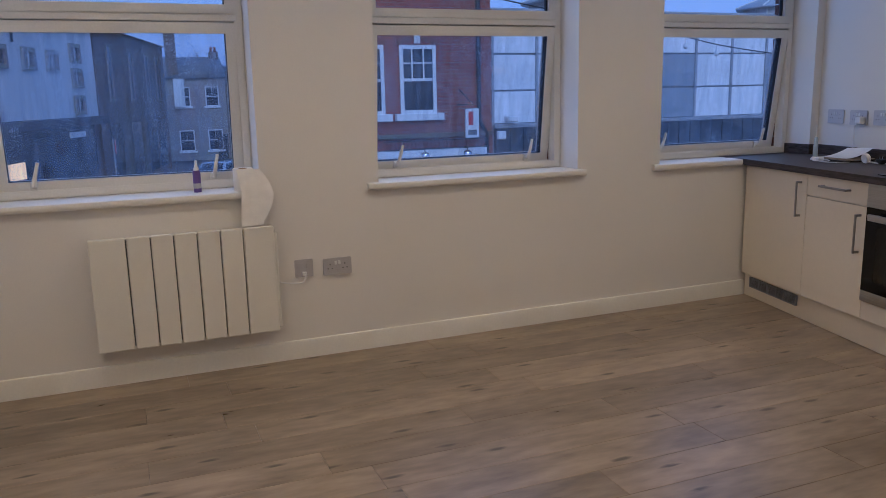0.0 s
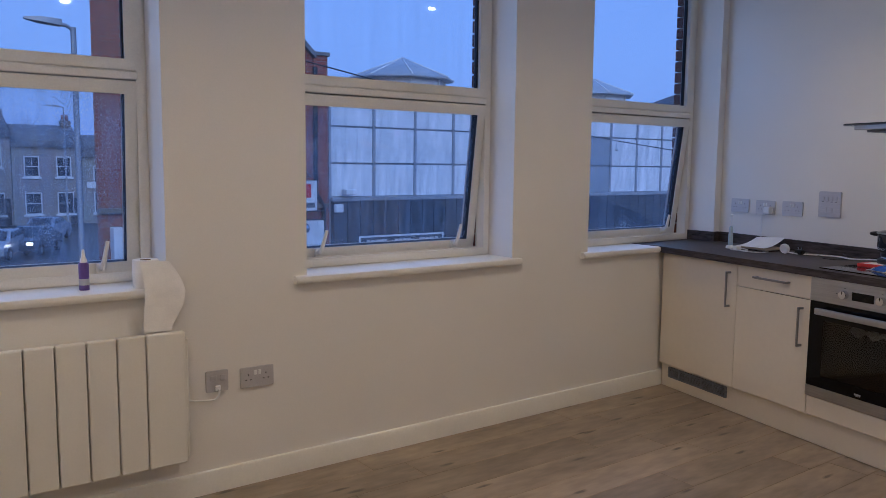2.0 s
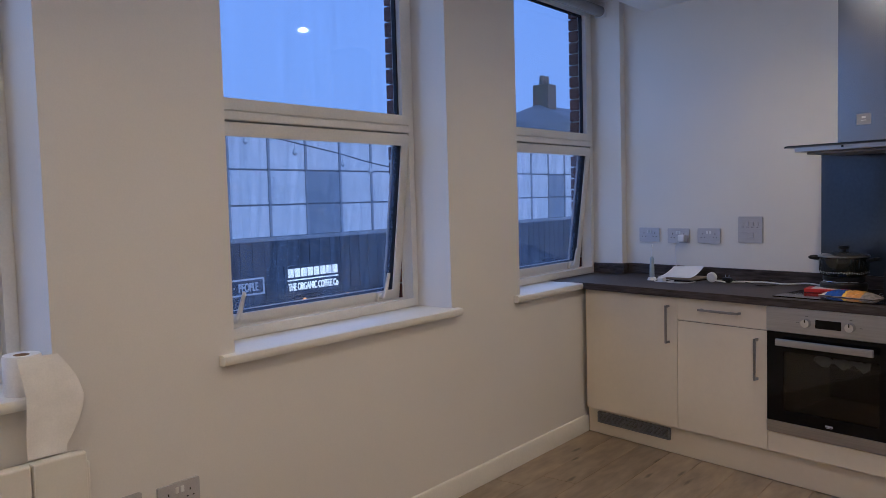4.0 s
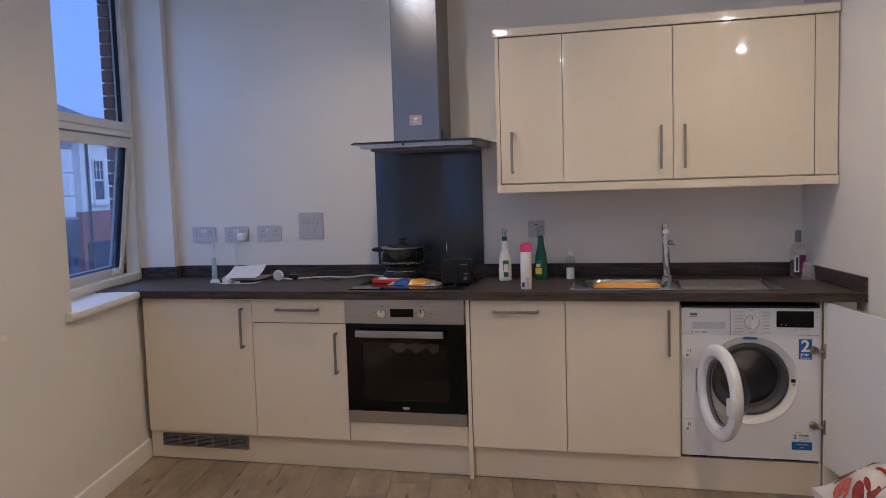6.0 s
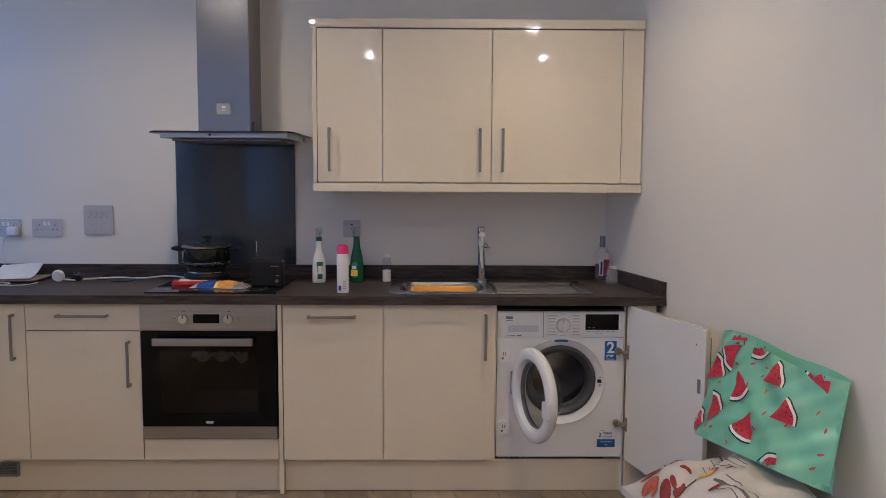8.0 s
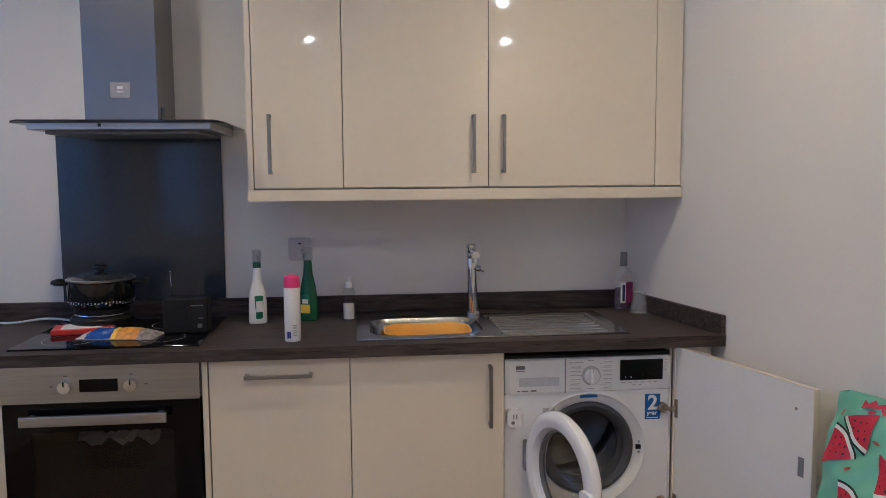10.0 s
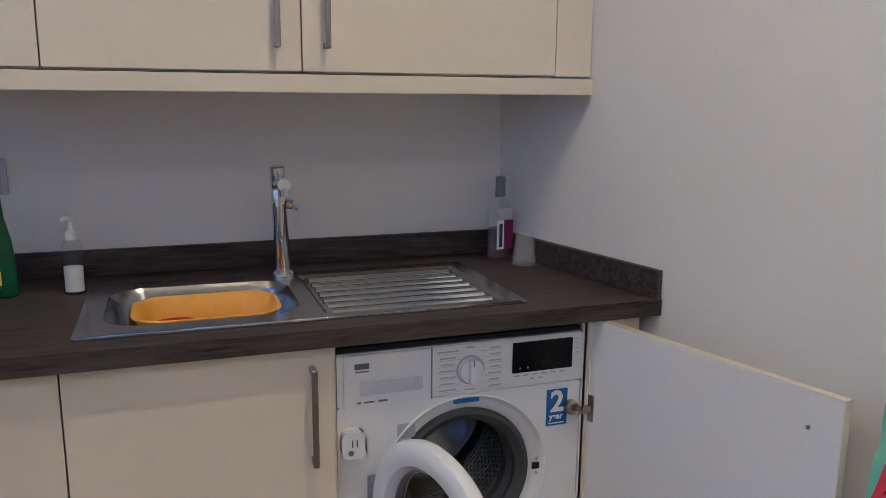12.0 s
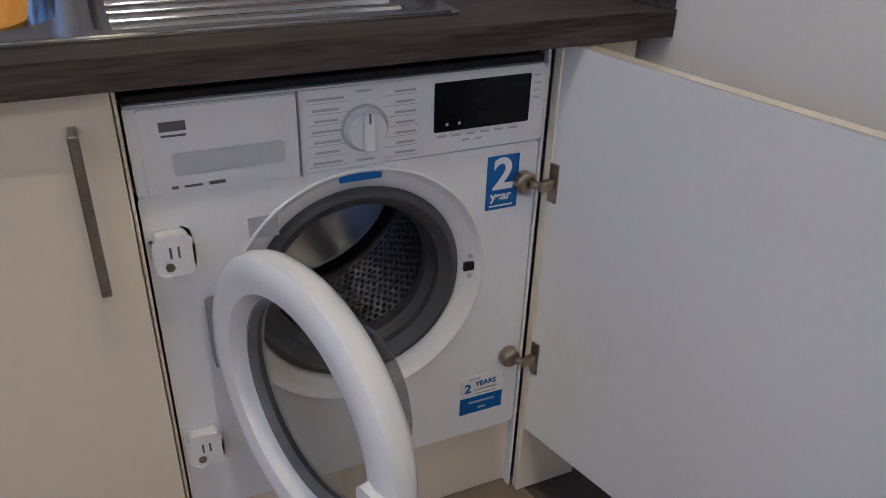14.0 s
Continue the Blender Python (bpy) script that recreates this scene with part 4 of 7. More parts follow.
# open round door
DH = Matrix.Translation((3.212, 1.845, PZ)) @ Matrix.Rotation(radians(-73), 4, "Z")    # closed it would lie along -y
def door_bm(bm):
    # local: circle in the y-z plane with its centre 0.205 from the hinge along -y; outer face at -x
    bm.transform(DH @ Matrix.Translation((0, -0.205, 0)) @ pose(0, 0, 0, 0, -90, 0))
    return bm
prof = [(0.138, -0.018), (0.156, -0.022), (0.184, -0.016), (0.197, -0.003), (0.2005, 0.010), (0.198, 0.022), (0.189, 0.029), (0.170, 0.031), (0.152, 0.026), (0.141, 0.012)]
pd = part("porthole_door", door_bm(lathe(prof + [prof[0]], 64, start=False, end=False)), M_APPL, wm, "white ring of the open door")
part("seal_ring", door_bm(lathe([(0.142, 0.006), (0.135, 0.008), (0.133, -0.004), (0.140, -0.017)], 64, start=False, end=False)), M_GREYP, pd)
M_BOWL = glass("door_bowl_glass", (0.84, 0.83, 0.80), 0.74)
part("glass_bowl", door_bm(lathe([(0.137, 0.002), (0.130, -0.012), (0.119, -0.045), (0.106, -0.072), (0.082, -0.088), (0.04, -0.094), (0.001, -0.095)], 64, start=False)), M_BOWL, pd, "clear glass bowl of the door")
bm = bmesh.new()
loft([[(p[0], p[1], z) for p in rrect(-0.05, 0.02, -0.203, -0.150, 0.01, n=3)] for z in (0.026, 0.040)], True, True, bm)
part("door_grip", door_bm(bm), M_APPL, pd, "white moulded door grip")
part("hinge", box(3.19, 3.226, 1.835, 1.870, PZ - 0.05, PZ + 0.05, 0.004), M_GREYP, wm, "grey door hinge")

cd = thing("cabinet_door", (3.22, 1.354, 0.15), "white-backed cabinet door open in front of the side wall", "cabinet door")
ang = 105.0
CD = Matrix.Translation((3.226, 1.352, 0)) @ Matrix.Rotation(radians(ang), 4, "Z")    # closed it runs along +y from its hinge
bm = box(-0.018, 0.0, 0.004, 0.594, DZ0, DZ1, 0.0015)
part("panel", bm, M_WHITEMEL, cd, "white inner face of the door", xf=CD)
bm = box(-0.0200, -0.0183, 0.004, 0.594, DZ0, DZ1, 0.0006)
part("outer_face", bm, M_CREAM, cd, "cream gloss outer face", xf=CD)
bm = box(-0.0185, 0.0003, 0.5942, 0.5956, DZ0, DZ1)
box(-0.0185, 0.0003, 0.004, 0.5956, DZ1 + 0.0001, DZ1 + 0.0015, 0, bm)
part("edge_band", bm, M_CREAM, cd, "cream edge band", xf=CD)
bm = box(-0.056, -0.048, 0.538, 0.550, 0.62, 0.825, 0.0015)
for z in (0.626, 0.819):
    box(-0.05, -0.0195, 0.539, 0.549, z - 0.006, z + 0.006, 0.001, bm)
part("handle", bm, M_HANDLE, cd, "satin nickel bow handle", xf=CD)
part("magnet_plate", box(0.0, 0.002, 0.548, 0.568, 0.615, 0.670, 0.0005), M_GREYP, cd, "grey magnet plate", xf=CD)
part("screw", disc_x(0, 0, 0.004, -0.002, 0.0, 12), M_HANDLE, cd, xf=CD @ Matrix.Translation((0.002, 0.535, 0.800)))
M_BRASS = mat("nickel_hinge", (0.40, 0.33, 0.24), 0.3, 1.0, var=0.1, scale=30)
for z in (0.655, 0.325):
    bm = box(0.0, 0.003, 0.012, 0.030, z - 0.032, z + 0.032, 0.001)
    hg = part("hinge", bm, M_BRASS, cd, "nickel-plated cup hinge", xf=CD)
    bm = box(0.002, 0.030, 0.014, 0.026, z - 0.008, z + 0.008, 0.002)
    part("hinge_arm", bm, M_BRASS, hg, xf=CD)
    bm = lathe([(0.017, 0.0), (0.017, 0.014), (0.013, 0.018)], 20)
    bm.transform(Matrix.Translation((3.232, 1.386, z)) @ pose(0, 0, 0, 0, -90, 0))
    part("hinge_cup", bm, M_BRASS, hg)
    part("hinge_link", tube([CD @ Vector((0.02, 0.02, z)), (3.214, 1.384, z)], 0.006, 8), M_BRASS, hg)
solo("side_panel", box(3.222, 3.79, 1.9335, 1.9375, 0.151, 0.866), M_CARCASS, "cream panel between washing machine and sink cabinet", "panel")
solo("side_panel", box(3.232, 3.79, 1.356, 1.3605, 0.0005, 0.866), M_WHITEMEL, "white panel beside the washing machine", "panel")

# ---- sockets and switches ----
def socket_plate(name, y, z, w, h, label, slots, kind="double"):
    t = thing(name, (KX - 0.004, y, z), label, "socket", "kitchen sockets")
    X = KX - 0.0005
    part("plate", plate(y - w / 2, y + w / 2, z - h / 2, z + h / 2, X - 0.009, X, 0.006, 0.002), M_FACEPLATE, t, "brushed metal faceplate")
    xs = X - 0.0092
    if kind == "double":
        for s in (-1, 1):
            c = y + s * w * 0.27
            for dy, dz, a, b in ((0, 0.012, 0.004, 0.008), (-0.011, -0.010, 0.0065, 0.004), (0.011, -0.010, 0.0065, 0.004)):
                part("pin_slot", box(xs - 0.0006, xs + 0.0005, c + dy - a / 2, c + dy + a / 2, z + dz - b / 2, z + dz + b / 2), M_BLACK, t)
            part("rocker", box(xs - 0.004, xs + 0.0005, y + s * 0.010 - 0.006, y + s * 0.010 + 0.006, z + 0.010, z + 0.030, 0.001), M_WHITE, t, "white rocker switch")
    return t


socket_plate("double_socket", 4.611, 1.160, 0.148, 0.086, "brushed metal double socket with usb slots above the worktop", 2)
socket_plate("double_socket", 4.399, 1.157, 0.148, 0.086, "brushed metal double socket above the worktop", 2)
socket_plate("double_socket", 4.189, 1.160, 0.148, 0.086, "brushed metal double socket above the worktop", 2)
t = socket_plate("grid_switch", 3.928, 1.199, 0.148, 0.147, "brushed metal appliance grid switch plate", 0, "grid")
for i in range(4):
    part("rocker", box(KX - 0.0135, KX - 0.0094, 3.972 - 0.029 * i - 0.009, 3.972 - 0.029 * i + 0.009, 1.220, 1.244, 0.001), M_FACEPLATE, t, "metal rocker switch")
    part("marking", box(KX - 0.0102, KX - 0.0094, 3.972 - 0.029 * i - 0.007, 3.972 - 0.029 * i + 0.007, 1.213, 1.216), M_PRINT, t)
part("rocker", box(KX - 0.0135, KX - 0.0094, 3.905, 3.935, 1.150, 1.180, 0.001), M_FACEPLATE, t, "metal rocker switch")
part("fuse_carrier", box(KX - 0.0125, KX - 0.0094, 3.945, 3.985, 1.150, 1.185, 0.001), M_FACEPLATE, t, "metal fuse carrier")
t = socket_plate("fused_spur", 2.636, 1.160, 0.088, 0.088, "brushed metal fused switch beside the wall cabinets", 0, "spur")
part("rocker", box(KX - 0.014, KX - 0.0094, 2.620, 2.652, 1.172, 1.192, 0.001), M_FACEPLATE, t, "metal rocker switch")
part("window", box(KX - 0.0145, KX - 0.0138, 2.630, 2.642, 1.180, 1.186), M_BLACK, t, "dark pilot window")
part("fuse_carrier", box(KX - 0.0125, KX - 0.0094, 2.622, 2.650, 1.128, 1.158, 0.001), M_FACEPLATE, t)


def wall_socket(name, u0, u1, z0, z1, label, double):
    t = thing(name, W @ Vector(((u0 + u1) / 2, 0, z0)), label, "socket")
    bm = prism(rrect(u0, u1, z0, z1, 0.006, n=3), -0.010, -0.0005, 0.0)
    bm.transform(Matrix(((1, 0, 0, 0), (0, 0, 1, 0), (0, 1, 0, 0), (0, 0, 0, 1))))
    part("plate", bm, M_FACEPLATE, t, "brushed metal faceplate", xf=W)
    uc, zc = (u0 + u1) / 2, (z0 + z1) / 2
    if double:
        for s in (-1, 1):
            c = uc + s * 0.040
            for du, dz, a, b in ((0, 0.012, 0.004, 0.008), (-0.011, -0.010, 0.0065, 0.004), (0.011, -0.010, 0.0065, 0.004)):
                part("pin_slot", box(c + du - a / 2, c + du + a / 2, -0.0112, -0.0098, zc + dz - b / 2, zc + dz + b / 2), M_BLACK, t, xf=W)
            part("rocker", box(uc + s * 0.010 - 0.006, uc + s * 0.010 + 0.006, -0.014, -0.0098, zc + 0.010, zc + 0.030, 0.001), M_WHITE, t, "white rocker switch", xf=W)
    else:
        part("rocker", box(uc + 0.012, uc + 0.034, -0.014, -0.0098, zc + 0.002, zc + 0.026, 0.001), M_FACEPLATE, t, "metal rocker switch", xf=W)
        part("fuse_carrier", box(uc - 0.032, uc - 0.004, -0.013, -0.0098, zc + 0.002, zc + 0.026, 0.001), M_FACEPLATE, t, xf=W)
        part("flex_outlet", box(uc - 0.012, uc + 0.012, -0.020, -0.0098, zc - 0.040, zc - 0.018, 0.003), M_WHITE, t, "white flex outlet", xf=W)
    return t


wall_socket("fused_spur", -1.063, -0.968, 0.439, 0.530, "brushed metal fused spur beside the heater", False)
wall_socket("double_socket", -0.913, -0.761, 0.433, 0.522, "brushed metal double socket on the window wall", True)

# ---- panel heater under the window ----
ht = thing("panel_heater", W @ Vector((-1.6, -0.05, 0.12)), "white ribbed electric panel heater under the window", "heater")
M_HEAT = mat("white_heater_enamel", (0.80, 0.775, 0.70), 0.4, var=0.02, scale=4, fine=140)
part("back_casing", box(-2.015, -1.180, -0.055, -0.018, 0.195, 0.722, 0.004), M_HEAT, ht, xf=W)
cuts = [-2.026, -1.860, -1.751, -1.647, -1.539, -1.431, -1.323, -1.169]
for a, b in zip(cuts, cuts[1:]):
    part("fin", box(a + 0.0025, b - 0.0025, -0.092, -0.057, 0.190, 0.732, 0.006, None, 2), M_HEAT, ht, xf=W)
part("groove_back", box(-2.02, -1.175, -0.0568, -0.0552, 0.2, 0.72), M_GREYP, ht, xf=W)
for u in (-1.9, -1.3):
    part("wall_bracket", box(u - 0.02, u + 0.02, -0.018, -0.0005, 0.25, 0.68, 0.002), M_HEAT, ht, xf=W)
part("control_box", box(-1.19, -1.155, -0.075, -0.03, 0.20, 0.70, 0.008), M_HEAT, ht, "white end cap with controls", xf=W)
part("flex", tube(smooth_path([(-1.16, -0.04, 0.435), (-1.10, -0.020, 0.415), (-1.03, -0.024, 0.412), (-1.012, -0.024, 0.440), (-1.014, -0.018, 0.452)]), 0.004, 8), M_WHITE, ht, "white flex to the spur", xf=W)

# ---- on the window sills ----
tub_m = mat("purple_tube", (0.13, 0.075, 0.30), 0.4, var=0.05)
tt = thing("sealant_tube", W @ Vector((-1.505, 0.075, SILL)), "small purple tube standing on the sill", "tube")
xf = W @ Matrix.Translation((-1.505, 0.075, SILL + 0.0005))
part("body", lathe([(0.018, 0), (0.019, 0.003), (0.019, 0.10), (0.017, 0.108)], 20), tub_m, tt, xf=xf)
part("nozzle", lathe([(0.013, 0.108), (0.013, 0.118), (0.008, 0.130), (0.005, 0.158)], 16), M_WHITE, tt, "white nozzle", xf=xf)
part("label", lathe([(0.0193, 0.020), (0.0193, 0.045)], 20, start=False, end=False), M_PRINT_LT, tt, xf=xf)
M_TISSUE = mat("white_tissue", (0.88, 0.86, 0.82), 0.9, var=0.04, scale=20, fine=200, bump=0.2)
rl = thing("tissue_roll", W @ Vector((-1.29, 0.02, SILL)), "white kitchen tissue roll with a loose sheet hanging over the sill", "tissue roll")
xf = W @ Matrix.Translation((-1.287, 0.020, SILL + 0.0005))
part("roll", lathe([(0.021, 0.002), (0.048, 0.0), (0.050, 0.004), (0.050, 0.108), (0.048, 0.112), (0.021, 0.110), (0.020, 0.05)], 32, start=False, end=False), M_TISSUE, rl, xf=xf)
part("core", lathe([(0.0205, 0.001), (0.0205, 0.111)], 24, start=False, end=False), mat("brown_card", (0.36, 0.25, 0.16), 0.8), rl, xf=xf)
bm = bmesh.new()
skins = []
for off in (0.0, 0.0014):                       # front and back of the hanging sheet
    grid = []
    for j in range(15):
        f = j / 14
        rowv = []
        for i in range(9):
            g = i / 8 - 0.5
            u = -1.268 + g * 0.10 + max(0.0, g) * 0.13 * math.sin(math.pi * min(1.0, f * 1.05)) + 0.005 * math.sin(6 * f + 2 * g)
            if f < 0.4:
                n_, z_ = -0.034 - 0.022 * f / 0.4, SILL + 0.108 - 0.100 * f / 0.4 - 0.045 * max(0, g) * f / 0.4
            else:
                n_, z_ = -0.056 - 0.012 * (f - 0.4), SILL + 0.008 - 0.175 * (f - 0.4) / 0.6 - 0.045 * max(0, g) * (1 - f)
            rowv.append(bm.verts.new((u, n_ + off + 0.003 * math.sin(9 * g + 3 * f), z_)))
        grid.append(rowv)
    skins.append(grid)
    for a, b in zip(grid, grid[1:]):
        for i in range(8):
            bm.faces.new((a[i], a[i + 1], b[i + 1], b[i])).smooth = True
fs, bs_ = skins
for j in range(14):
    for i in (0, 8):
        bm.faces.new((fs[j][i], fs[j + 1][i], bs_[j + 1][i], bs_[j][i]))
for i in range(8):
    for j in (0, 14):
        bm.faces.new((fs[j][i], fs[j][i + 1], bs_[j][i + 1], bs_[j][i]))
part("loose_sheet", bm, M_TISSUE, rl, "loose hanging tissue sheet", xf=W)
# roller blind cassette at the head of the last window
bl = thing("roller_blind", W @ Vector((1.81, 0.12, 2.56)), "rolled-up grey roller blind at the window head", "blind")
bm = tube([(1.234, 0.13, 2.605), (B3 - 0.012, 0.13, 2.605)], 0.034, 16)
part("rolled_cloth", bm, mat("grey_blind_cloth", (0.30, 0.29, 0.28), 0.85, var=0.1), bl, xf=W)
for u in (1.228, B3 - 0.006):
    part("end_bracket", box(u - 0.005, u + 0.005, 0.09, 0.17, 2.565, HEAD - 0.0005, 0.002), M_WHITE, bl, "white bracket", xf=W)

# ---- things on the worktop ----
Z0 = TOP + 0.0008
M_CLEARPL = glass("clear_plastic", (0.95, 0.96, 0.97), 0.95, 0.08)
M_HAZY = mat("hazy_clear_plastic", (0.80, 0.82, 0.84), 0.2, var=0.03)
M_HAZY.node_tree.nodes["Principled BSDF"].inputs["Alpha"].default_value = 0.12
M_GREENB = mat("dark_green_print", (0.012, 0.16, 0.085), 0.35, var=0.1)
M_GREENCL = mat("green_plastic", (0.012, 0.10, 0.04), 0.25, var=0.15, scale=20)
M_PINK = mat("pink_plastic", (0.75, 0.05, 0.22), 0.35, var=0.05)
M_YEL = mat("yellow_print", (0.80, 0.55, 0.04), 0.4)


def flat_profile(levels, n=24):
    """Rings with their own half widths in x and y: (sx, sy, z)."""
    return loft([[(sx * math.cos(2 * math.pi * i / n), sy * math.sin(2 * math.pi * i / n), z) for i in range(n)] for sx, sy, z in levels])


def spray_head(parent, xf, z, material, label):
    bm = loft([[(p[0], p[1], zz) for p in rrect(-0.034 * s, 0.020, -0.012, 0.012, 0.005, n=3)] for zz, s in ((z, 0.5), (z + 0.018, 0.7), (z + 0.034, 1.0), (z + 0.046, 0.95))])
    hd = part("spray_head", bm, material, parent, label, xf=xf)
    part("trigger", tube([(-0.020, 0, z + 0.028), (-0.030, 0, z + 0.008), (-0.026, 0, z - 0.012)], 0.004, 8), material, parent, "spray trigger", xf=xf)


b = thing("spray_bottle", (3.608, 2.777, TOP), "white spray bottle with green label and clear trigger head", "spray bottle", "bottles on the worktop")
xf = Matrix.Translation((3.608, 2.777, Z0)) @ pose(0, 0, 0, 0, 0, 20)
part("body", flat_profile([(0.021, 0.030, 0), (0.024, 0.033, 0.004), (0.024, 0.033, 0.05), (0.023, 0.031, 0.110), (0.018, 0.024, 0.135), (0.0145, 0.016, 0.155), (0.013, 0.014, 0.205), (0.013, 0.014, 0.212)]), M_WHITE, b, xf=xf)
part("label", flat_profile([(0.0244, 0.028, 0.020), (0.0248, 0.028, 0.022), (0.0246, 0.028, 0.100), (0.0236, 0.026, 0.105)]), M_GREENB, b, "dark green label", xf=xf)
part("label_print", box(-0.0275, -0.0255, -0.012, 0.012, 0.045, 0.085, 0.0008), M_WPRINT, b, xf=xf)
part("collar", lathe([(0.0145, 0.205), (0.0145, 0.222), (0.012, 0.225)], 18), M_GREENB, b, "green collar", xf=xf)
spray_head(b, xf, 0.224, M_CLEARPL, "clear spray head")

b = thing("aerosol_can", (3.287, 2.624, TOP), "white aerosol can with a bright pink cap", "aerosol", "bottles on the worktop")
xf = Matrix.Translation((3.287, 2.624, Z0))
part("can", lathe([(0.025, 0), (0.0265, 0.004), (0.0265, 0.172), (0.024, 0.178)], 28), M_WHITE, b, xf=xf)
part("cap", lathe([(0.0262, 0.176), (0.0262, 0.200), (0.024, 0.211), (0.016, 0.216), (0.002, 0.217)], 28), M_PINK, b, "bright pink cap", xf=xf)
for k in range(5):
    part("print_line", box(-0.0272, -0.0262, -0.016, -0.004, 0.020 + 0.008 * k, 0.024 + 0.008 * k), M_PRINT_LT, b, xf=xf)
part("barcode", box(-0.0272, -0.0262, 0.004, 0.016, 0.012, 0.034), mat("blue_print", (0.05, 0.07, 0.25), 0.5), b, xf=xf)

b = thing("spray_bottle", (3.647, 2.596, TOP), "green cleaning spray bottle with yellow label", "spray bottle", "bottles on the worktop")
xf = Matrix.Translation((3.647, 2.596, Z0)) @ pose(0, 0, 0, 0, 0, -25)
part("body", flat_profile([(0.022, 0.032, 0), (0.025, 0.036, 0.004), (0.025, 0.036, 0.075), (0.023, 0.030, 0.125), (0.016, 0.018, 0.175), (0.014, 0.015, 0.215), (0.013, 0.014, 0.225)]), M_GREENCL, b, xf=xf)
part("label", flat_profile([(0.0254, 0.031, 0.020), (0.0258, 0.031, 0.022), (0.0258, 0.031, 0.085), (0.0246, 0.028, 0.10)]), M_GREENB, b, "green label", xf=xf)
part("label_print", box(-0.0278, -0.0258, -0.020, 0.018, 0.030, 0.062, 0.0008), M_YEL, b, "yellow label patch", xf=xf)
part("label_print", box(-0.0282, -0.0262, -0.012, 0.012, 0.066, 0.082, 0.0008), M_WPRINT, b, xf=xf)
spray_head(b, xf, 0.226, M_CLEARPL, "clear spray head")

b = thing("soap_dispenser", (3.635, 2.447, TOP), "clear pump bottle half full of white soap", "soap dispenser", "bottles on the worktop")
xf = Matrix.Translation((3.635, 2.447, Z0))
part("bottle", flat_profile([(0.020, 0.022, 0), (0.021, 0.023, 0.004), (0.021, 0.023, 0.105), (0.016, 0.018, 0.118), (0.010, 0.010, 0.124)]), M_CLEARPL, b, xf=xf)
part("soap", flat_profile([(0.018, 0.020, 0.004), (0.0185, 0.0205, 0.06)]), M_WHITE, b, "white liquid soap", xf=xf)
part("pump", lathe([(0.012, 0.122), (0.012, 0.138), (0.006, 0.142), (0.004, 0.165), (0.009, 0.168), (0.009, 0.176)], 18), M_WHITE, b, "white pump", xf=xf)
part("spout", tube([(0, 0, 0.172), (-0.020, 0.012, 0.172), (-0.028, 0.016, 0.166)], 0.004, 8), M_WHITE, b, xf=xf)

b = thing("mouthwash_bottle", (3.765, 1.375, TOP), "clear mouthwash bottle with grey cap and purple label", "bottle", "bottles on the worktop")
xf = Matrix.Translation((3.715, 1.362, Z0)) @ pose(0, 0, 0, 0, 0, 12) @ Matrix.Diagonal((0.9, 0.9, 1.0, 1.0))
part("bottle", flat_profile([(0.024, 0.038, 0), (0.027, 0.042, 0.004), (0.027, 0.042, 0.130), (0.025, 0.040, 0.146), (0.020, 0.028, 0.163), (0.014, 0.015, 0.170), (0.013, 0.013, 0.176)]), M_HAZY, b, xf=xf)
part("liquid", flat_profile([(0.022, 0.036, 0.004), (0.024, 0.039, 0.022), (0.024, 0.039, 0.085)]), mat("dark_purple_liquid", (0.06, 0.01, 0.05), 0.2), b, "dark purple liquid", xf=xf)
part("cap", lathe([(0.0155, 0.172), (0.0165, 0.176), (0.015, 0.225), (0.013, 0.228)], 22), mat("grey_cap", (0.22, 0.23, 0.26), 0.4), b, "grey screw cap", xf=xf)
part("label", box(-0.0295, -0.0268, -0.030, 0.004, 0.028, 0.110, 0.001), mat("purple_label", (0.22, 0.02, 0.11), 0.4, var=0.2, scale=40), b, "purple label", xf=xf)
part("label", box(-0.0295, -0.0268, 0.0045, 0.030, 0.028, 0.110, 0.001), M_WPRINT, b, "white label half", xf=xf)
part("label", box(-0.0295, -0.0268, -0.028, 0.030, 0.112, 0.142, 0.001), mat("pale_label", (0.60, 0.55, 0.52), 0.4, var=0.1, scale=40), b, "pale neck label", xf=xf)
part("lettering", box(-0.0300, -0.0294, 0.010, 0.022, 0.035, 0.100), mat("navy_print", (0.03, 0.03, 0.12), 0.4), b, "plain dark bar of upright print", xf=xf)

b = solo("plastic_cup", lathe([(0.034, 0.0), (0.036, 0.002), (0.034, 0.004), (0.0335, 0.008), (0.0245, 0.084), (0.0235, 0.087), (0.0225, 0.085), (0.0315, 0.008), (0.032, 0.004)], 32, start=False, end=False), M_HAZY, "clear disposable plastic cup standing upside down", "cup", xf=Matrix.Translation((3.605, 1.336, Z0)))

# pot on its stand, on the hob
HZ = TOP + 0.0065
M_POT = mat("dark_enamel", (0.008, 0.011, 0.011), 0.10, var=0.1, coat=0.4, rough_var=0.03)
p = thing("cooking_pot", (3.60, 3.322, HZ), "dark enamel cooking pot with glass lid on a small electric hotplate", "pot")
xf = Matrix.Translation((3.60, 3.322, HZ + 0.075))
part("pot", lathe([(0.095, 0.0), (0.104, 0.006), (0.112, 0.03), (0.113, 0.090), (0.116, 0.094), (0.112, 0.096), (0.108, 0.092), (0.106, 0.03), (0.09, 0.006)], 40), M_POT, p, xf=xf)
part("lid_rim", lathe([(0.116, 0.0945), (0.117, 0.100), (0.113, 0.103)], 40, start=False, end=False), M_STEEL, p, "steel lid rim", xf=xf)
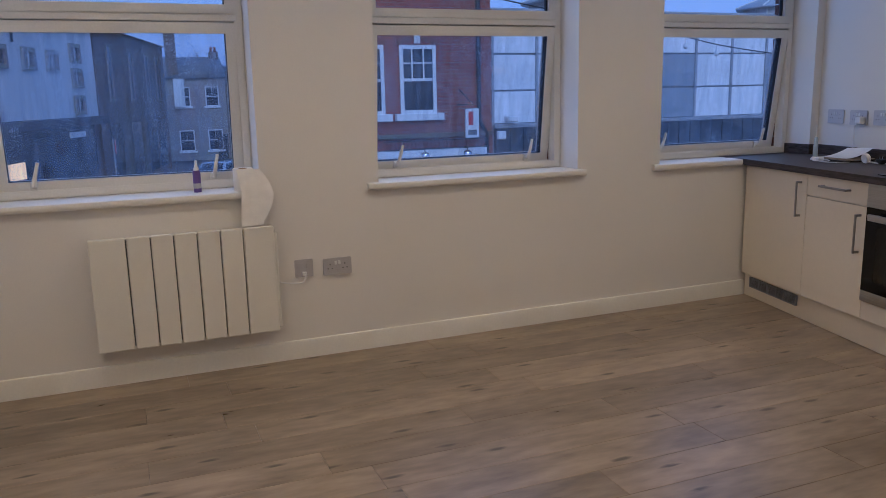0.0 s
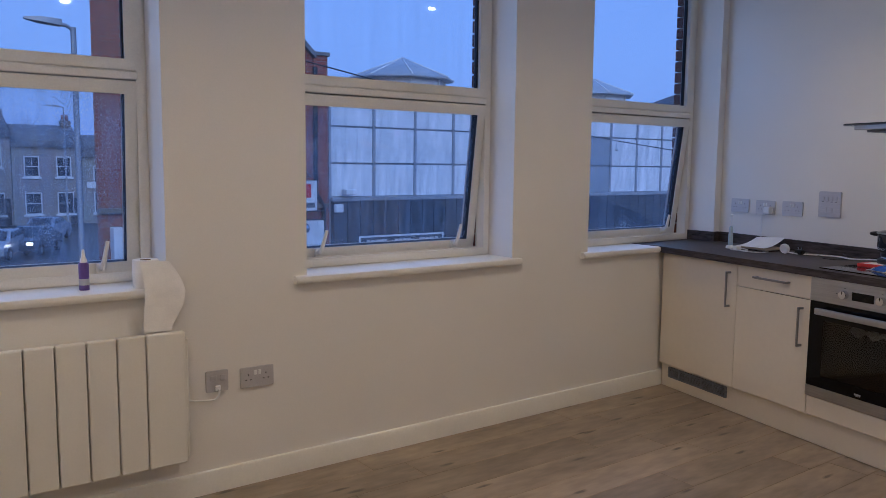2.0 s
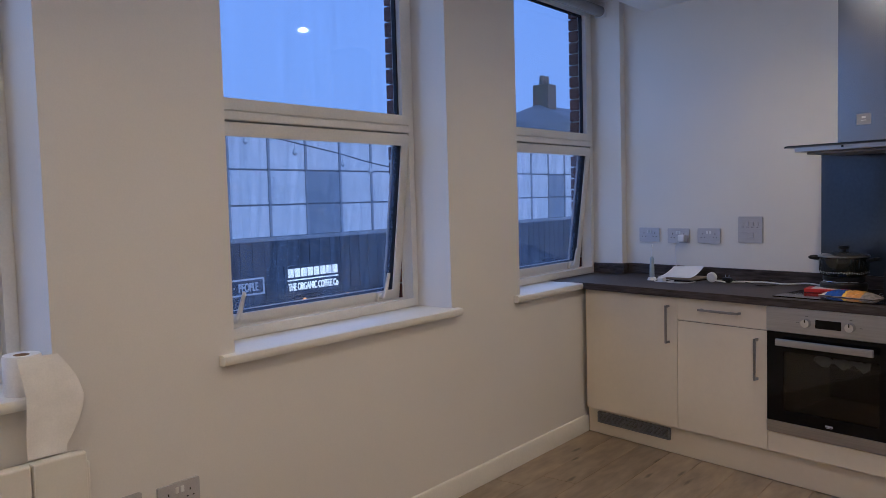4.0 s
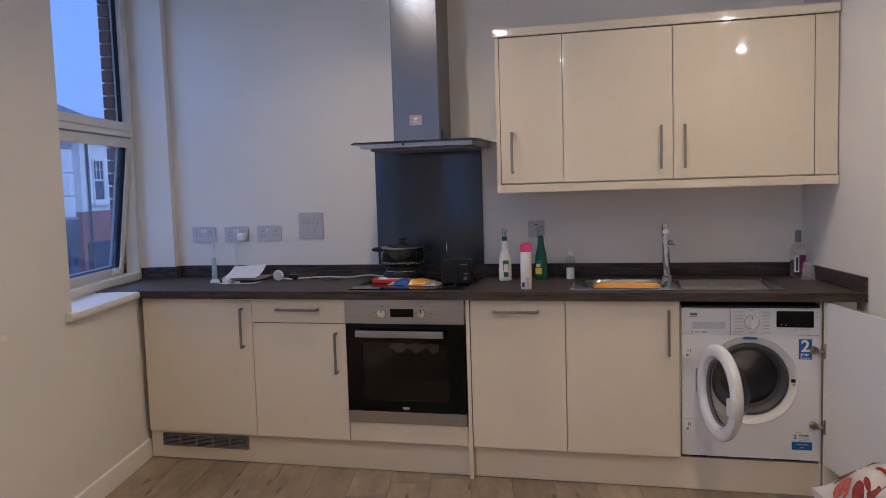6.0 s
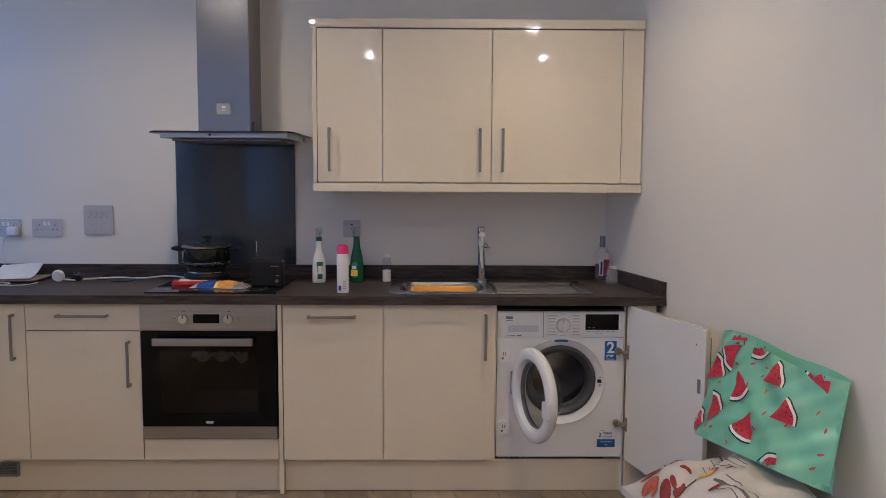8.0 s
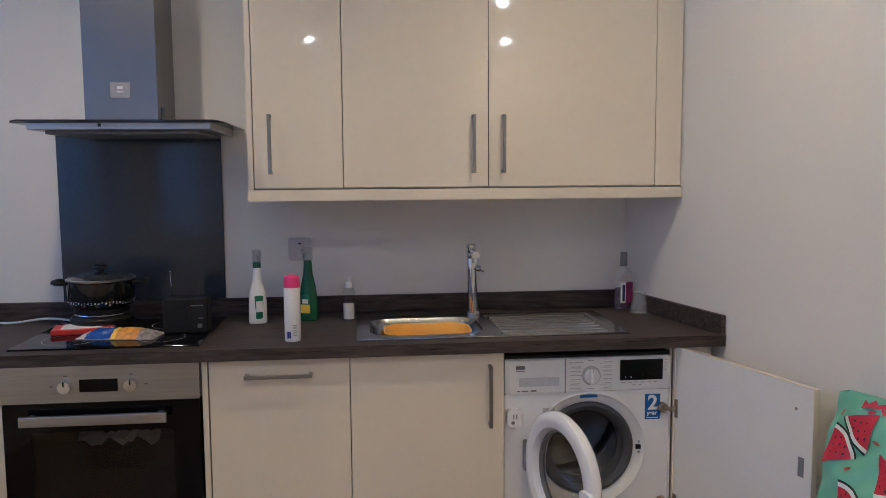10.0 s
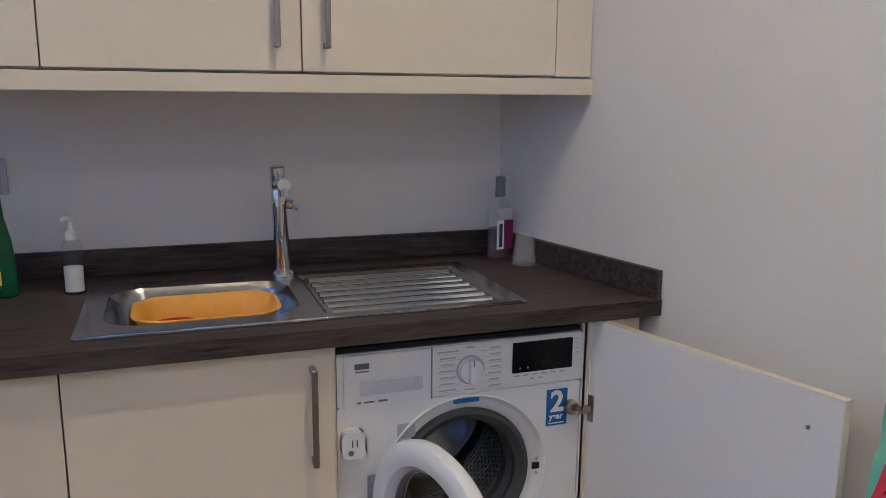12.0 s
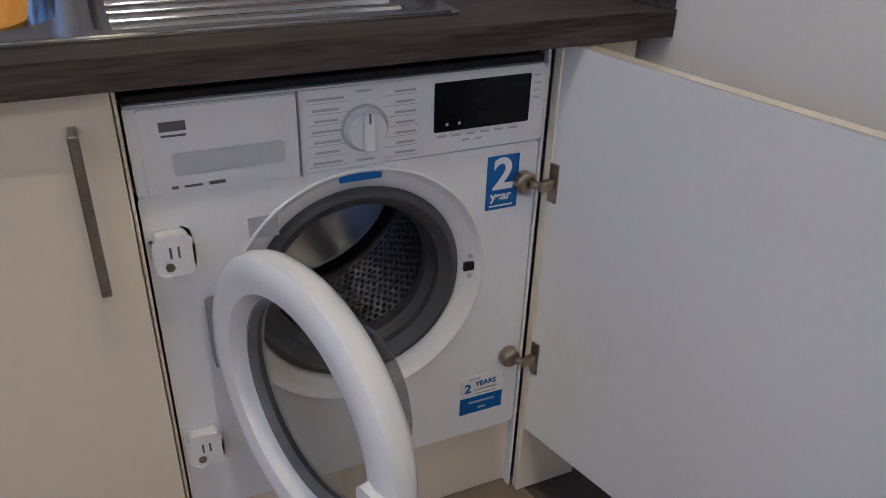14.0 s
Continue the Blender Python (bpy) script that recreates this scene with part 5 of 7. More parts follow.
part("lid", lathe([(0.114, 0.100), (0.095, 0.109), (0.055, 0.118), (0.015, 0.122), (0.001, 0.1225)], 40, start=False), mat("dark_lid_glass", (0.035, 0.038, 0.042), 0.10, coat=0.6), p, "tinted glass lid", xf=xf)
part("lid_knob", lathe([(0.010, 0.121), (0.010, 0.130), (0.024, 0.134), (0.024, 0.143), (0.018, 0.147)], 24), M_BLACK, p, "black lid knob", xf=xf)
for s in (-1, 1):
    part("pot_handle", tube(smooth_path([(0.0, s * 0.108, 0.080), (-0.030, s * 0.128, 0.084), (-0.028, s * 0.155, 0.088), (0.028, s * 0.155, 0.088), (0.030, s * 0.128, 0.084), (0.0, s * 0.108, 0.080)], 3), 0.008, 8), M_BLACK, p, "black side handle", xf=xf)
bm = bmesh.new()
rnd = random.Random(7)
for k in range(60):
    a = 2 * math.pi * k / 60
    q = Matrix.Rotation(a, 4, "Z")
    for _ in range(2):
        z = 0.014 + rnd.uniform(0, 0.012)
        vs = [bm.verts.new(q @ Vector((0.1105 + (z - 0.01) * 0.06 + 0.001, y, z + dz))) for y, dz in ((-0.003, 0), (0.003, 0), (0.002, 0.004))]
        bm.faces.new(vs)
tagged(part("painted_flecks", bm, M_WPRINT, p, "pale painted band of flecks", xf=xf, smooth=0), kind="stuff")
xf = Matrix.Translation((3.60, 3.322, HZ + 0.0005))
part("hotplate", lathe([(0.085, 0.0), (0.105, 0.004), (0.108, 0.035), (0.102, 0.042), (0.088, 0.044), (0.088, 0.052), (0.094, 0.058), (0.094, 0.072), (0.09, 0.074)], 36), M_BLACK, p, "black electric hotplate", xf=xf)
part("steel_ring", lathe([(0.0905, 0.046), (0.0925, 0.049), (0.0905, 0.052)], 36, start=False, end=False), M_CHROME, p, "steel ring", xf=xf)

# red box, packet, black radio
r = thing("red_box", (3.53, 3.36, HZ), "flat red and white card box lying on the hob", "box")
xf = Matrix.Translation((3.51, 3.355, HZ + 0.0005)) @ pose(0, 0, 0, 0, 0, 12)
part("box", box(-0.055, 0.055, -0.10, 0.10, 0, 0.018, 0.002), M_RED, r, xf=xf)
part("label", box(-0.045, 0.045, -0.06, 0.07, 0.0182, 0.0195), M_WPRINT, r, "white printed panel", xf=xf)
pk = thing("food_packet", (3.42, 3.20, HZ), "crumpled blue and yellow plastic food packet", "packet")
bm = bmesh.new()
rnd = random.Random(11)
NU, NV = 18, 9
top, bot = {}, {}
for i in range(NU + 1):
    for j in range(NV + 1):
        a, c = i / NU - 0.5, j / NV - 0.5
        hgt = 0.026 * max(0, (1 - (2 * a) ** 4)) * max(0, (1 - (2 * c) ** 2)) + rnd.uniform(-0.003, 0.003) * (1 if 0 < i < NU and 0 < j < NV else 0.3)
        top[i, j] = bm.verts.new((c * 0.11, -a * 0.26, max(0.002, hgt + 0.003)))
        bot[i, j] = bm.verts.new((c * 0.11, -a * 0.26, 0.0006))
for i in range(NU):
    for j in range(NV):
        f = bm.faces.new((top[i, j], top[i + 1, j], top[i + 1, j + 1], top[i, j + 1]))
        f.material_index = 1 if 2 <= i < 8 else (2 if 9 <= i < 14 and j < 7 else (3 if i >= 14 else (4 if i == 8 else 0)))
        bm.faces.new((bot[i, j], bot[i, j + 1], bot[i + 1, j + 1], bot[i + 1, j]))
for i in range(NU):
    for j in (0, NV):
        bm.faces.new((top[i, j], bot[i, j], bot[i + 1, j], top[i + 1, j]))
for j in range(NV):
    for i in (0, NU):
        bm.faces.new((top[i, j], top[i, j + 1], bot[i, j + 1], bot[i, j]))
M_PKW = mat("pale_packet_film", (0.62, 0.55, 0.52), 0.25, var=0.15, scale=30)
part("wrapper", bm, [M_PKW, mat("blue_packet", (0.02, 0.08, 0.38), 0.25, var=0.2, scale=40), mat("orange_packet", (0.62, 0.28, 0.04), 0.3, var=0.25, scale=30), mat("clear_film", (0.30, 0.27, 0.26), 0.15, var=0.3, scale=40), M_YEL], pk, xf=Matrix.Translation((3.40, 3.20, HZ + 0.0005)) @ pose(0, 0, 0, 0, 0, -8), smooth=0)
rd = thing("radio", (3.46, 2.985, HZ), "small black radio with a thin steel aerial", "radio")
part("case", box(3.415, 3.49, 2.920, 3.068, HZ + 0.0005, HZ + 0.122, 0.006, None, 2), M_BLACK, rd)
part("trim", box(3.4135, 3.4155, 2.934, 2.975, HZ + 0.095, HZ + 0.098), M_HANDLE, rd)
part("trim", box(3.4135, 3.4155, 2.934, 2.950, HZ + 0.050, HZ + 0.055), M_HANDLE, rd)
part("speaker_grille", plate(2.985, 3.055, HZ + 0.02, HZ + 0.10, 3.4130, 3.4155, 0.006, 0), M_BLACK, rd)
part("knob", disc_x(2.945, HZ + 0.028, 0.008, 3.405, 3.4155, 16), M_HANDLE, rd)
part("aerial", tube([(3.48, 3.050, HZ + 0.12), (3.482, 3.054, HZ + 0.205)], 0.0014, 6), M_CHROME, rd, "thin steel aerial")
part("aerial_tip", lathe([(0.001, -0.003), (0.003, 0), (0.001, 0.003)], 8), M_CHROME, rd, xf=Matrix.Translation((3.482, 3.054, HZ + 0.206)))

# toothbrush on its charger, papers, plugs and leads
tb = thing("electric_toothbrush", (3.515, 4.387, TOP), "pale blue electric toothbrush standing on a white charger", "toothbrush")
xf = Matrix.Translation((3.515, 4.387, Z0))
part("charger", lathe([(0.026, 0), (0.027, 0.004), (0.022, 0.016), (0.012, 0.020), (0.006, 0.028)], 24), M_WHITE, tb, "white charger base", xf=xf)
part("handle", lathe([(0.012, 0.018), (0.0145, 0.022), (0.0135, 0.08), (0.011, 0.130), (0.006, 0.140)], 18), mat("pale_blue_plastic", (0.42, 0.52, 0.60), 0.35), tb, "pale blue handle", xf=xf)
part("brush_neck", lathe([(0.004, 0.14), (0.0028, 0.18), (0.003, 0.20)], 10), M_WHITE, tb, xf=xf)
part("brush_head", lathe([(0.006, 0.196), (0.007, 0.200), (0.007, 0.210)], 12), M_WHITE, tb, xf=xf)
wl = thing("white_lead", (3.48, 4.25, TOP), "coiled white charging lead lying on the worktop", "cable", "loose leads")
lead = [(3.515, 4.36, Z0 + 0.006), (3.46, 4.33, Z0 + 0.004), (3.44, 4.27, Z0 + 0.004), (3.49, 4.22, Z0 + 0.006), (3.52, 4.29, Z0 + 0.008), (3.46, 4.31, Z0 + 0.010), (3.435, 4.21, Z0 + 0.005), (3.47, 4.13, Z0 + 0.004), (3.55, 4.12, Z0 + 0.004)]
part("lead", tube(smooth_path(lead), 0.0028, 8), M_WHITE, wl)
part("plug", box(3.46, 3.50, 4.275, 4.315, Z0 + 0.0005, Z0 + 0.026, 0.008, None, 2), M_WHITE, wl, "white moulded plug")
ad = thing("plug_adapter", (KX - 0.012, 4.36, 1.13), "white plug in the wall socket with a lead hanging down", "plug")
part("body", box(KX - 0.050, KX - 0.0105, 4.330, 4.380, 1.120, 1.165, 0.010, None, 2), M_WHITE, ad)
part("lead", tube(smooth_path([(KX - 0.035, 4.372, 1.122), (KX - 0.030, 4.402, 1.10), (KX - 0.028, 4.405, 1.02), (KX - 0.034, 4.40, 0.95), (KX - 0.08, 4.39, Z0 + 0.010), (KX - 0.14, 4.37, Z0 + 0.004), (KX - 0.20, 4.33, Z0 + 0.005)]), 0.0026, 8), M_WHITE, ad, "hanging white lead")
M_PAPER = mat("white_paper", (0.80, 0.80, 0.80), 0.8, var=0.03, scale=6)
M_CARD = mat("brown_envelope", (0.34, 0.26, 0.18), 0.75, var=0.1)
def sheet(x0, x1, y0, y1, z, curl, material, name, label, yaw, th=0.0012):
    bm = bmesh.new()
    n = 10
    loops = []
    for i in range(n + 1):
        f = i / n
        zz = curl * f ** 2
        loops.append([(x0 + (x1 - x0) * f, y0, zz), (x0 + (x1 - x0) * f, y1, zz * 0.8), (x0 + (x1 - x0) * f, y1, zz * 0.8 + th), (x0 + (x1 - x0) * f, y0, zz + th)])
    return solo(name, loft(loops, True, True, bm), material, label, "paper", "papers on the worktop", xf=Matrix.Translation((3.64, 4.26, z)) @ pose(0, 0, 0, 0, 0, yaw))
sheet(-0.09, 0.10, -0.115, 0.115, Z0, 0.002, M_BLACK, "folder", "thin black folder lying on the worktop", -4, 0.006)
sheet(-0.10, 0.09, -0.12, 0.11, Z0 + 0.0105, 0.004, M_CARD, "envelope", "brown envelope on the folder", 3, 0.004)
sheet(-0.085, 0.115, -0.08, 0.115, Z0 + 0.0195, 0.055, M_PAPER, "letter", "white letter curling up at its back edge", 8, 0.0014)
wp = thing("extension_lead", (3.60, 4.04, TOP), "white extension lead with a white plug lying on the worktop", "cable", "loose leads")
bm = lathe([(0.026, -0.012), (0.029, -0.006), (0.029, 0.006), (0.026, 0.012)], 22)
part("plug", bm, M_WHITE, wp, "round white plug", xf=Matrix.Translation((3.598, 4.044, Z0 + 0.030)) @ pose(0, 0, 0, 0, 78, 0))
part("lead", tube(smooth_path([(3.60, 4.02, Z0 + 0.012), (3.63, 3.97, Z0 + 0.005), (3.675, 3.93, Z0 + 0.005), (3.735, 3.80, Z0 + 0.005), (3.71, 3.68, Z0 + 0.005), (3.745, 3.58, Z0 + 0.012), (3.72, 3.50, HZ + 0.006), (3.66, 3.44, HZ + 0.008)]), 0.0042, 8), M_WHITE, wp)
bp = thing("black_plug", (3.64, 3.975, TOP), "black mains plug with pins upward and a thin black lead", "plug", "loose leads")
part("body", box(3.622, 3.662, 3.950, 3.998, Z0 + 0.0005, Z0 + 0.030, 0.008, None, 2), M_BLACK, bp)
for dy in (-0.011, 0.011):
    part("pin", box(3.640, 3.645, 3.974 + dy - 0.003, 3.974 + dy + 0.003, Z0 + 0.029, Z0 + 0.044), M_CHROME, bp)
part("lead", tube(smooth_path([(3.66, 3.96, Z0 + 0.012), (3.70, 3.92, Z0 + 0.003), (3.66, 3.83, Z0 + 0.003), (3.60, 3.78, Z0 + 0.003), (3.62, 3.70, Z0 + 0.003), (3.72, 3.72, Z0 + 0.003), (3.78, 3.80, Z0 + 0.02)]), 0.0022, 8), M_BLACK, bp)

# ---- bags on a storage box against the side wall (frame: along the wall, out from it, up) ----
bx = thing("storage_box", RW @ Vector((-1.15, 0.22, 0.0)), "grey plastic storage box on the floor by the side wall", "storage box")
M_BOXP = mat("grey_box_plastic", (0.42, 0.42, 0.45), 0.5, var=0.06, scale=5)
BL0, BL1, BN0, BN1 = -1.66, -0.67, 0.03, 0.40
part("body", loft([[(p[0], p[1], z) for p in rrect(BL0 + d, BL1 - d, BN0 + d, BN1 - d, 0.03, n=4)] for z, d in ((0.001, 0.03), (0.02, 0.025), (0.25, 0.004))]), M_BOXP, bx, xf=RW)
part("lid", loft([[(p[0], p[1], z) for p in rrect(BL0 - 0.006 + d, BL1 + 0.006 - d, BN0 - 0.006 + d, BN1 + 0.006 - d, 0.03, n=4)] for z, d in ((0.2505, 0), (0.275, 0), (0.283, 0.008))]), M_BOXP, bx, "grey clip-on lid", xf=RW)

M_BAGW = mat("white_printed_bag", (0.66, 0.63, 0.60), 0.42, var=0.05, scale=8, bump=0.1)
M_BAGRED = mat("dark_red_print", (0.26, 0.025, 0.02), 0.42, var=0.25, scale=25)
M_BAGPINK = mat("pink_print", (0.50, 0.11, 0.07), 0.42, var=0.3, scale=30)
wbag = thing("shopping_bag", RW @ Vector((-1.15, 0.22, 0.284)), "white shopping bag with red food print lying full on a box", "bag", "shopping bags")


def pillow(s, t):
    """Top skin of the lying bag; s along the wall 0..1, t from the wall out 0..1."""
    a, n = -1.70 + 1.15 * s, 0.025 + 0.44 * t
    e = (1 - abs(2 * s - 1) ** 4.0) * (1 - abs(2 * t - 1) ** 3.5)
    lump = 0.018 * math.sin(9 * s + 1.3) * math.sin(5 * t + 0.4) + 0.010 * math.sin(23 * s + 9 * t) + 0.006 * math.sin(41 * s - 17 * t)
    lump += -0.016 * abs(math.sin(7.0 * s + 2.6 * t + 0.5)) ** 0.5 - 0.010 * abs(math.sin(15.0 * s - 6.0 * t)) ** 0.6 - 0.006 * abs(math.sin(31.0 * s + 11.0 * t + 3 * math.sin(9 * t))) ** 0.6
    lump -= 0.05 * math.exp(-((s - 0.83 + 0.10 * t) / 0.022) ** 2)
    z = 0.312 + (0.20 - 0.03 * math.cos(5 * s)) * max(0, e) ** 0.8 + lump * max(0, e) ** 0.5
    return Vector((a - 0.02 * math.sin(3 * t), n, z))


bm = bmesh.new()
NS, NT = 88, 44
tp = [[bm.verts.new(pillow(i / NS, j / NT)) for j in range(NT + 1)] for i in range(NS + 1)]
bt = [[bm.verts.new((*pillow(i / NS, j / NT).xy, 0.2845)) for j in range(NT + 1)] for i in range(NS + 1)]
for i in range(NS):
    for j in range(NT):
        bm.faces.new((tp[i][j], tp[i + 1][j], tp[i + 1][j + 1], tp[i][j + 1])).smooth = True
        bm.faces.new((bt[i][j], bt[i][j + 1], bt[i + 1][j + 1], bt[i + 1][j]))
for i in range(NS):
    for j in (0, NT):
        bm.faces.new((tp[i][j], bt[i][j], bt[i + 1][j], tp[i + 1][j]))
for j in range(NT):
    for i in (0, NS):
        bm.faces.new((tp[i][j], tp[i][j + 1], bt[i][j + 1], bt[i][j]))
part("skin", bm, M_BAGW, wbag, xf=RW)


def on_pillow(s, t, lift=0.003):
    p = pillow(s, t)
    d = 0.004
    nrm = (pillow(s + d, t) - pillow(s - d, t)).cross(pillow(s, t + d) - pillow(s, t - d)).normalized()
    return p + nrm * lift


def patch(s0, t0, rs, rt, turn, material, name, label=""):
    """A printed oval lying on the bag."""
    bm = bmesh.new()
    c = bm.verts.new(on_pillow(s0, t0, 0.004))
    rings_ = []
    for f in (0.5, 1.0):
        rings_.append([bm.verts.new(on_pillow(s0 + f * (rs * math.cos(a) * math.cos(turn) - rt * math.sin(a) * math.sin(turn)), t0 + f * 2.4 * (rs * math.cos(a) * math.sin(turn) + rt * math.sin(a) * math.cos(turn)), 0.004)) for a in [2 * math.pi * k / 14 for k in range(14)]])
    for k in range(14):
        bm.faces.new((c, rings_[0][k], rings_[0][(k + 1) % 14])).smooth = True
        bm.faces.new((rings_[0][k], rings_[1][k], rings_[1][(k + 1) % 14], rings_[0][(k + 1) % 14])).smooth = True
    part(name, bm, material, wbag, label, xf=RW)


for s0, t0, rs, rt, turn, m in ((0.95, 0.80, 0.030, 0.018, 0.5, M_BAGRED), (0.90, 0.86, 0.036, 0.016, 0.9, M_BAGRED), (0.86, 0.93, 0.030, 0.020, 0.3, M_BAGPINK), (0.78, 0.92, 0.035, 0.015, -0.4, M_BAGRED),
                                (0.70, 0.95, 0.03, 0.015, 0.2, M_BAGPINK), (0.74, 0.84, 0.03, 0.014, 0.8, M_BAGRED), (0.60, 0.955, 0.025, 0.012, 0.0, M_BAGRED), (0.45, 0.95, 0.03, 0.014, 0.1, M_BAGPINK),
                                (0.93, 0.60, 0.022, 0.015, 0.2, M_BAGPINK), (0.30, 0.95, 0.03, 0.014, 0.3, M_BAGRED)):
    patch(s0, t0, rs, rt, turn, m, "food_print", "red and pink food print")
rnd = random.Random(8)
for k in range(16):
    patch(rnd.uniform(0.55, 0.95), rnd.uniform(0.62, 0.95), rnd.uniform(0.012, 0.024), rnd.uniform(0.006, 0.012), rnd.uniform(-1, 1), (M_BAGRED, M_BAGPINK, M_BAGRED)[k % 3], "food_print")
patch(0.70, 0.72, 0.022, 0.020, 0.1, M_YEL, "yellow_print", "plain yellow printed spot")
patch(0.36, 0.86, 0.060, 0.050, 0.0, M_BLUE, "logo_print", "plain blue printed square")
for k, (s0, s1, t0) in enumerate(((0.72, 0.84, 0.42), (0.64, 0.82, 0.50), (0.62, 0.80, 0.55), (0.64, 0.80, 0.60), (0.44, 0.62, 0.70), (0.42, 0.64, 0.75), (0.44, 0.60, 0.80))):
    bm = bmesh.new()
    h = 0.016 if k in (0, 5) else 0.007
    st = [(bm.verts.new(on_pillow(s0 + (s1 - s0) * i / 12, t0, 0.0035)), bm.verts.new(on_pillow(s0 + (s1 - s0) * i / 12, t0 + h, 0.0035))) for i in range(13)]
    for a, b in zip(st, st[1:]):
        bm.faces.new((a[0], b[0], b[1], a[1]))
    part("print_line", bm, M_PRINT, wbag, "line of dark print", xf=RW)

M_MINT = mat("mint_green_bag", (0.20, 0.51, 0.375), 0.32, var=0.05, scale=7, bump=0.15, fine=30)
M_MELON = mat("melon_red_print", (0.50, 0.025, 0.05), 0.35, var=0.08)
M_RIND = mat("melon_white_print", (0.78, 0.80, 0.76), 0.35)
M_SKINP = mat("melon_dark_print", (0.01, 0.03, 0.025), 0.35)
mbag = thing("shopping_bag", RW @ Vector((-0.9, 0.12, 0.5)), "mint green shopping bag with red watermelon slices leaning on the wall", "bag", "shopping bags")
TLc, TRc, BLc, BRc = Vector((-0.555, 0.075, 0.872)), Vector((-1.129, 0.045, 0.828)), Vector((-0.605, 0.22, 0.515)), Vector((-1.245, 0.20, 0.555))


def mel(s, t, lift=0.0):
    p = TLc.lerp(TRc, s).lerp(BLc.lerp(BRc, s), t)
    nrm = (TRc - TLc).cross(BLc - TLc).normalized()
    if nrm.y < 0:
        nrm = -nrm
    ss, tt = min(1, max(0, s)), min(1, max(0, t))
    bulge = 0.045 * (1 - (2 * ss - 1) ** 4) * (0.35 + 0.65 * tt) + 0.006 * math.sin(11 * ss + 5 * tt) + 0.005 * math.sin(17 * ss - 13 * tt) + 0.003 * math.sin(37 * ss + 29 * tt) - 0.007 * math.sqrt(0.06 + math.sin(6 * ss + 9 * tt + 1.0) ** 2) * tt - 0.005 * math.sqrt(0.08 + math.sin(13 * ss - 7 * tt) ** 2)
    fold = -0.055 * max(0, ss - 0.72) * 3 * (0.35 + 0.65 * tt)
    return p + nrm * (bulge + fold + lift) + Vector((0, 0, 0.012 * math.sin(7 * ss) * (1 - tt)))


bm = bmesh.new()
NS, NT = 72, 48
fr_ = [[bm.verts.new(mel(i / NS, j / NT)) for j in range(NT + 1)] for i in range(NS + 1)]
bk_ = [[bm.verts.new(TLc.lerp(TRc, i / NS).lerp(BLc.lerp(BRc, i / NS), j / NT) + Vector((0, -0.035 - 0.02 * math.sin(math.pi * i / NS), 0.006 * math.sin(9 * i / NS)))) for j in range(NT + 1)] for i in range(NS + 1)]
for i in range(NS):
    for j in range(NT):
        bm.faces.new((fr_[i][j], fr_[i + 1][j], fr_[i + 1][j + 1], fr_[i][j + 1])).smooth = True
        bm.faces.new((bk_[i][j], bk_[i][j + 1], bk_[i + 1][j + 1], bk_[i + 1][j])).smooth = True
for i in range(NS):
    bm.faces.new((fr_[i][NT], bk_[i][NT], bk_[i + 1][NT], fr_[i + 1][NT]))
for j in range(NT):
    for i in (0, NS):
        bm.faces.new((fr_[i][j], fr_[i][j + 1], bk_[i][j + 1], bk_[i][j]))
part("skin", bm, M_MINT, mbag, xf=RW)
BWID, BHGT = 0.60, 0.36


def melon_slice(s0, t0, deg, r=0.090):
    """Tip, red flesh, white rind and dark skin of one printed slice."""
    bm = bmesh.new()
    a0 = radians(deg)
    tip = (s0 - 0.55 * r * math.cos(a0) / BWID, t0 - 0.55 * r * math.sin(a0) / BHGT)

    def pt(rr, a, lift):
        return mel(tip[0] + rr * math.cos(a) / BWID, tip[1] + rr * math.sin(a) / BHGT, lift)

    def inside(rr, a):
        s, t = tip[0] + rr * math.cos(a) / BWID, tip[1] + rr * math.sin(a) / BHGT
        return -0.005 <= s <= 1.005 and -0.005 <= t <= 1.005
    K = 12
    half = radians(30)
    radii = [0.001, 0.25 * r, 0.5 * r, 0.75 * r, r, 1.11 * r, 1.17 * r]
    mats = [0, 0, 0, 0, 1, 2]
    for q in range(6):
        for k in range(K):
            aa, ab = a0 - half + 2 * half * k / K, a0 - half + 2 * half * (k + 1) / K
            if all(inside(x, y) for x in (radii[q], radii[q + 1]) for y in (aa, ab)):
                f = bm.faces.new([bm.verts.new(pt(x, y, 0.0045)) for x, y in ((radii[q], aa), (radii[q + 1], aa), (radii[q + 1], ab), (radii[q], ab))])
                f.material_index, f.smooth = mats[q], True
    for rr, da in ((0.45, 0), (0.62, 0.22), (0.62, -0.22), (0.80, 0.0), (0.80, 0.36), (0.80, -0.36), (0.92, 0.18), (0.92, -0.18)):
        a = a0 + da
        if inside(rr * r * 1.1, a):
            f = bm.faces.new([bm.verts.new(pt(rr * r + dx, a + dy, 0.0056)) for dx, dy in ((-0.005, 0), (0, 0.035), (0.005, 0), (0, -0.035))])
            f.material_index = 2
    bmesh.ops.remove_doubles(bm, verts=bm.verts[:], dist=0.00005)
    part("melon_print", bm, [M_MELON, M_RIND, M_SKINP], mbag, "printed red watermelon slice", xf=RW)


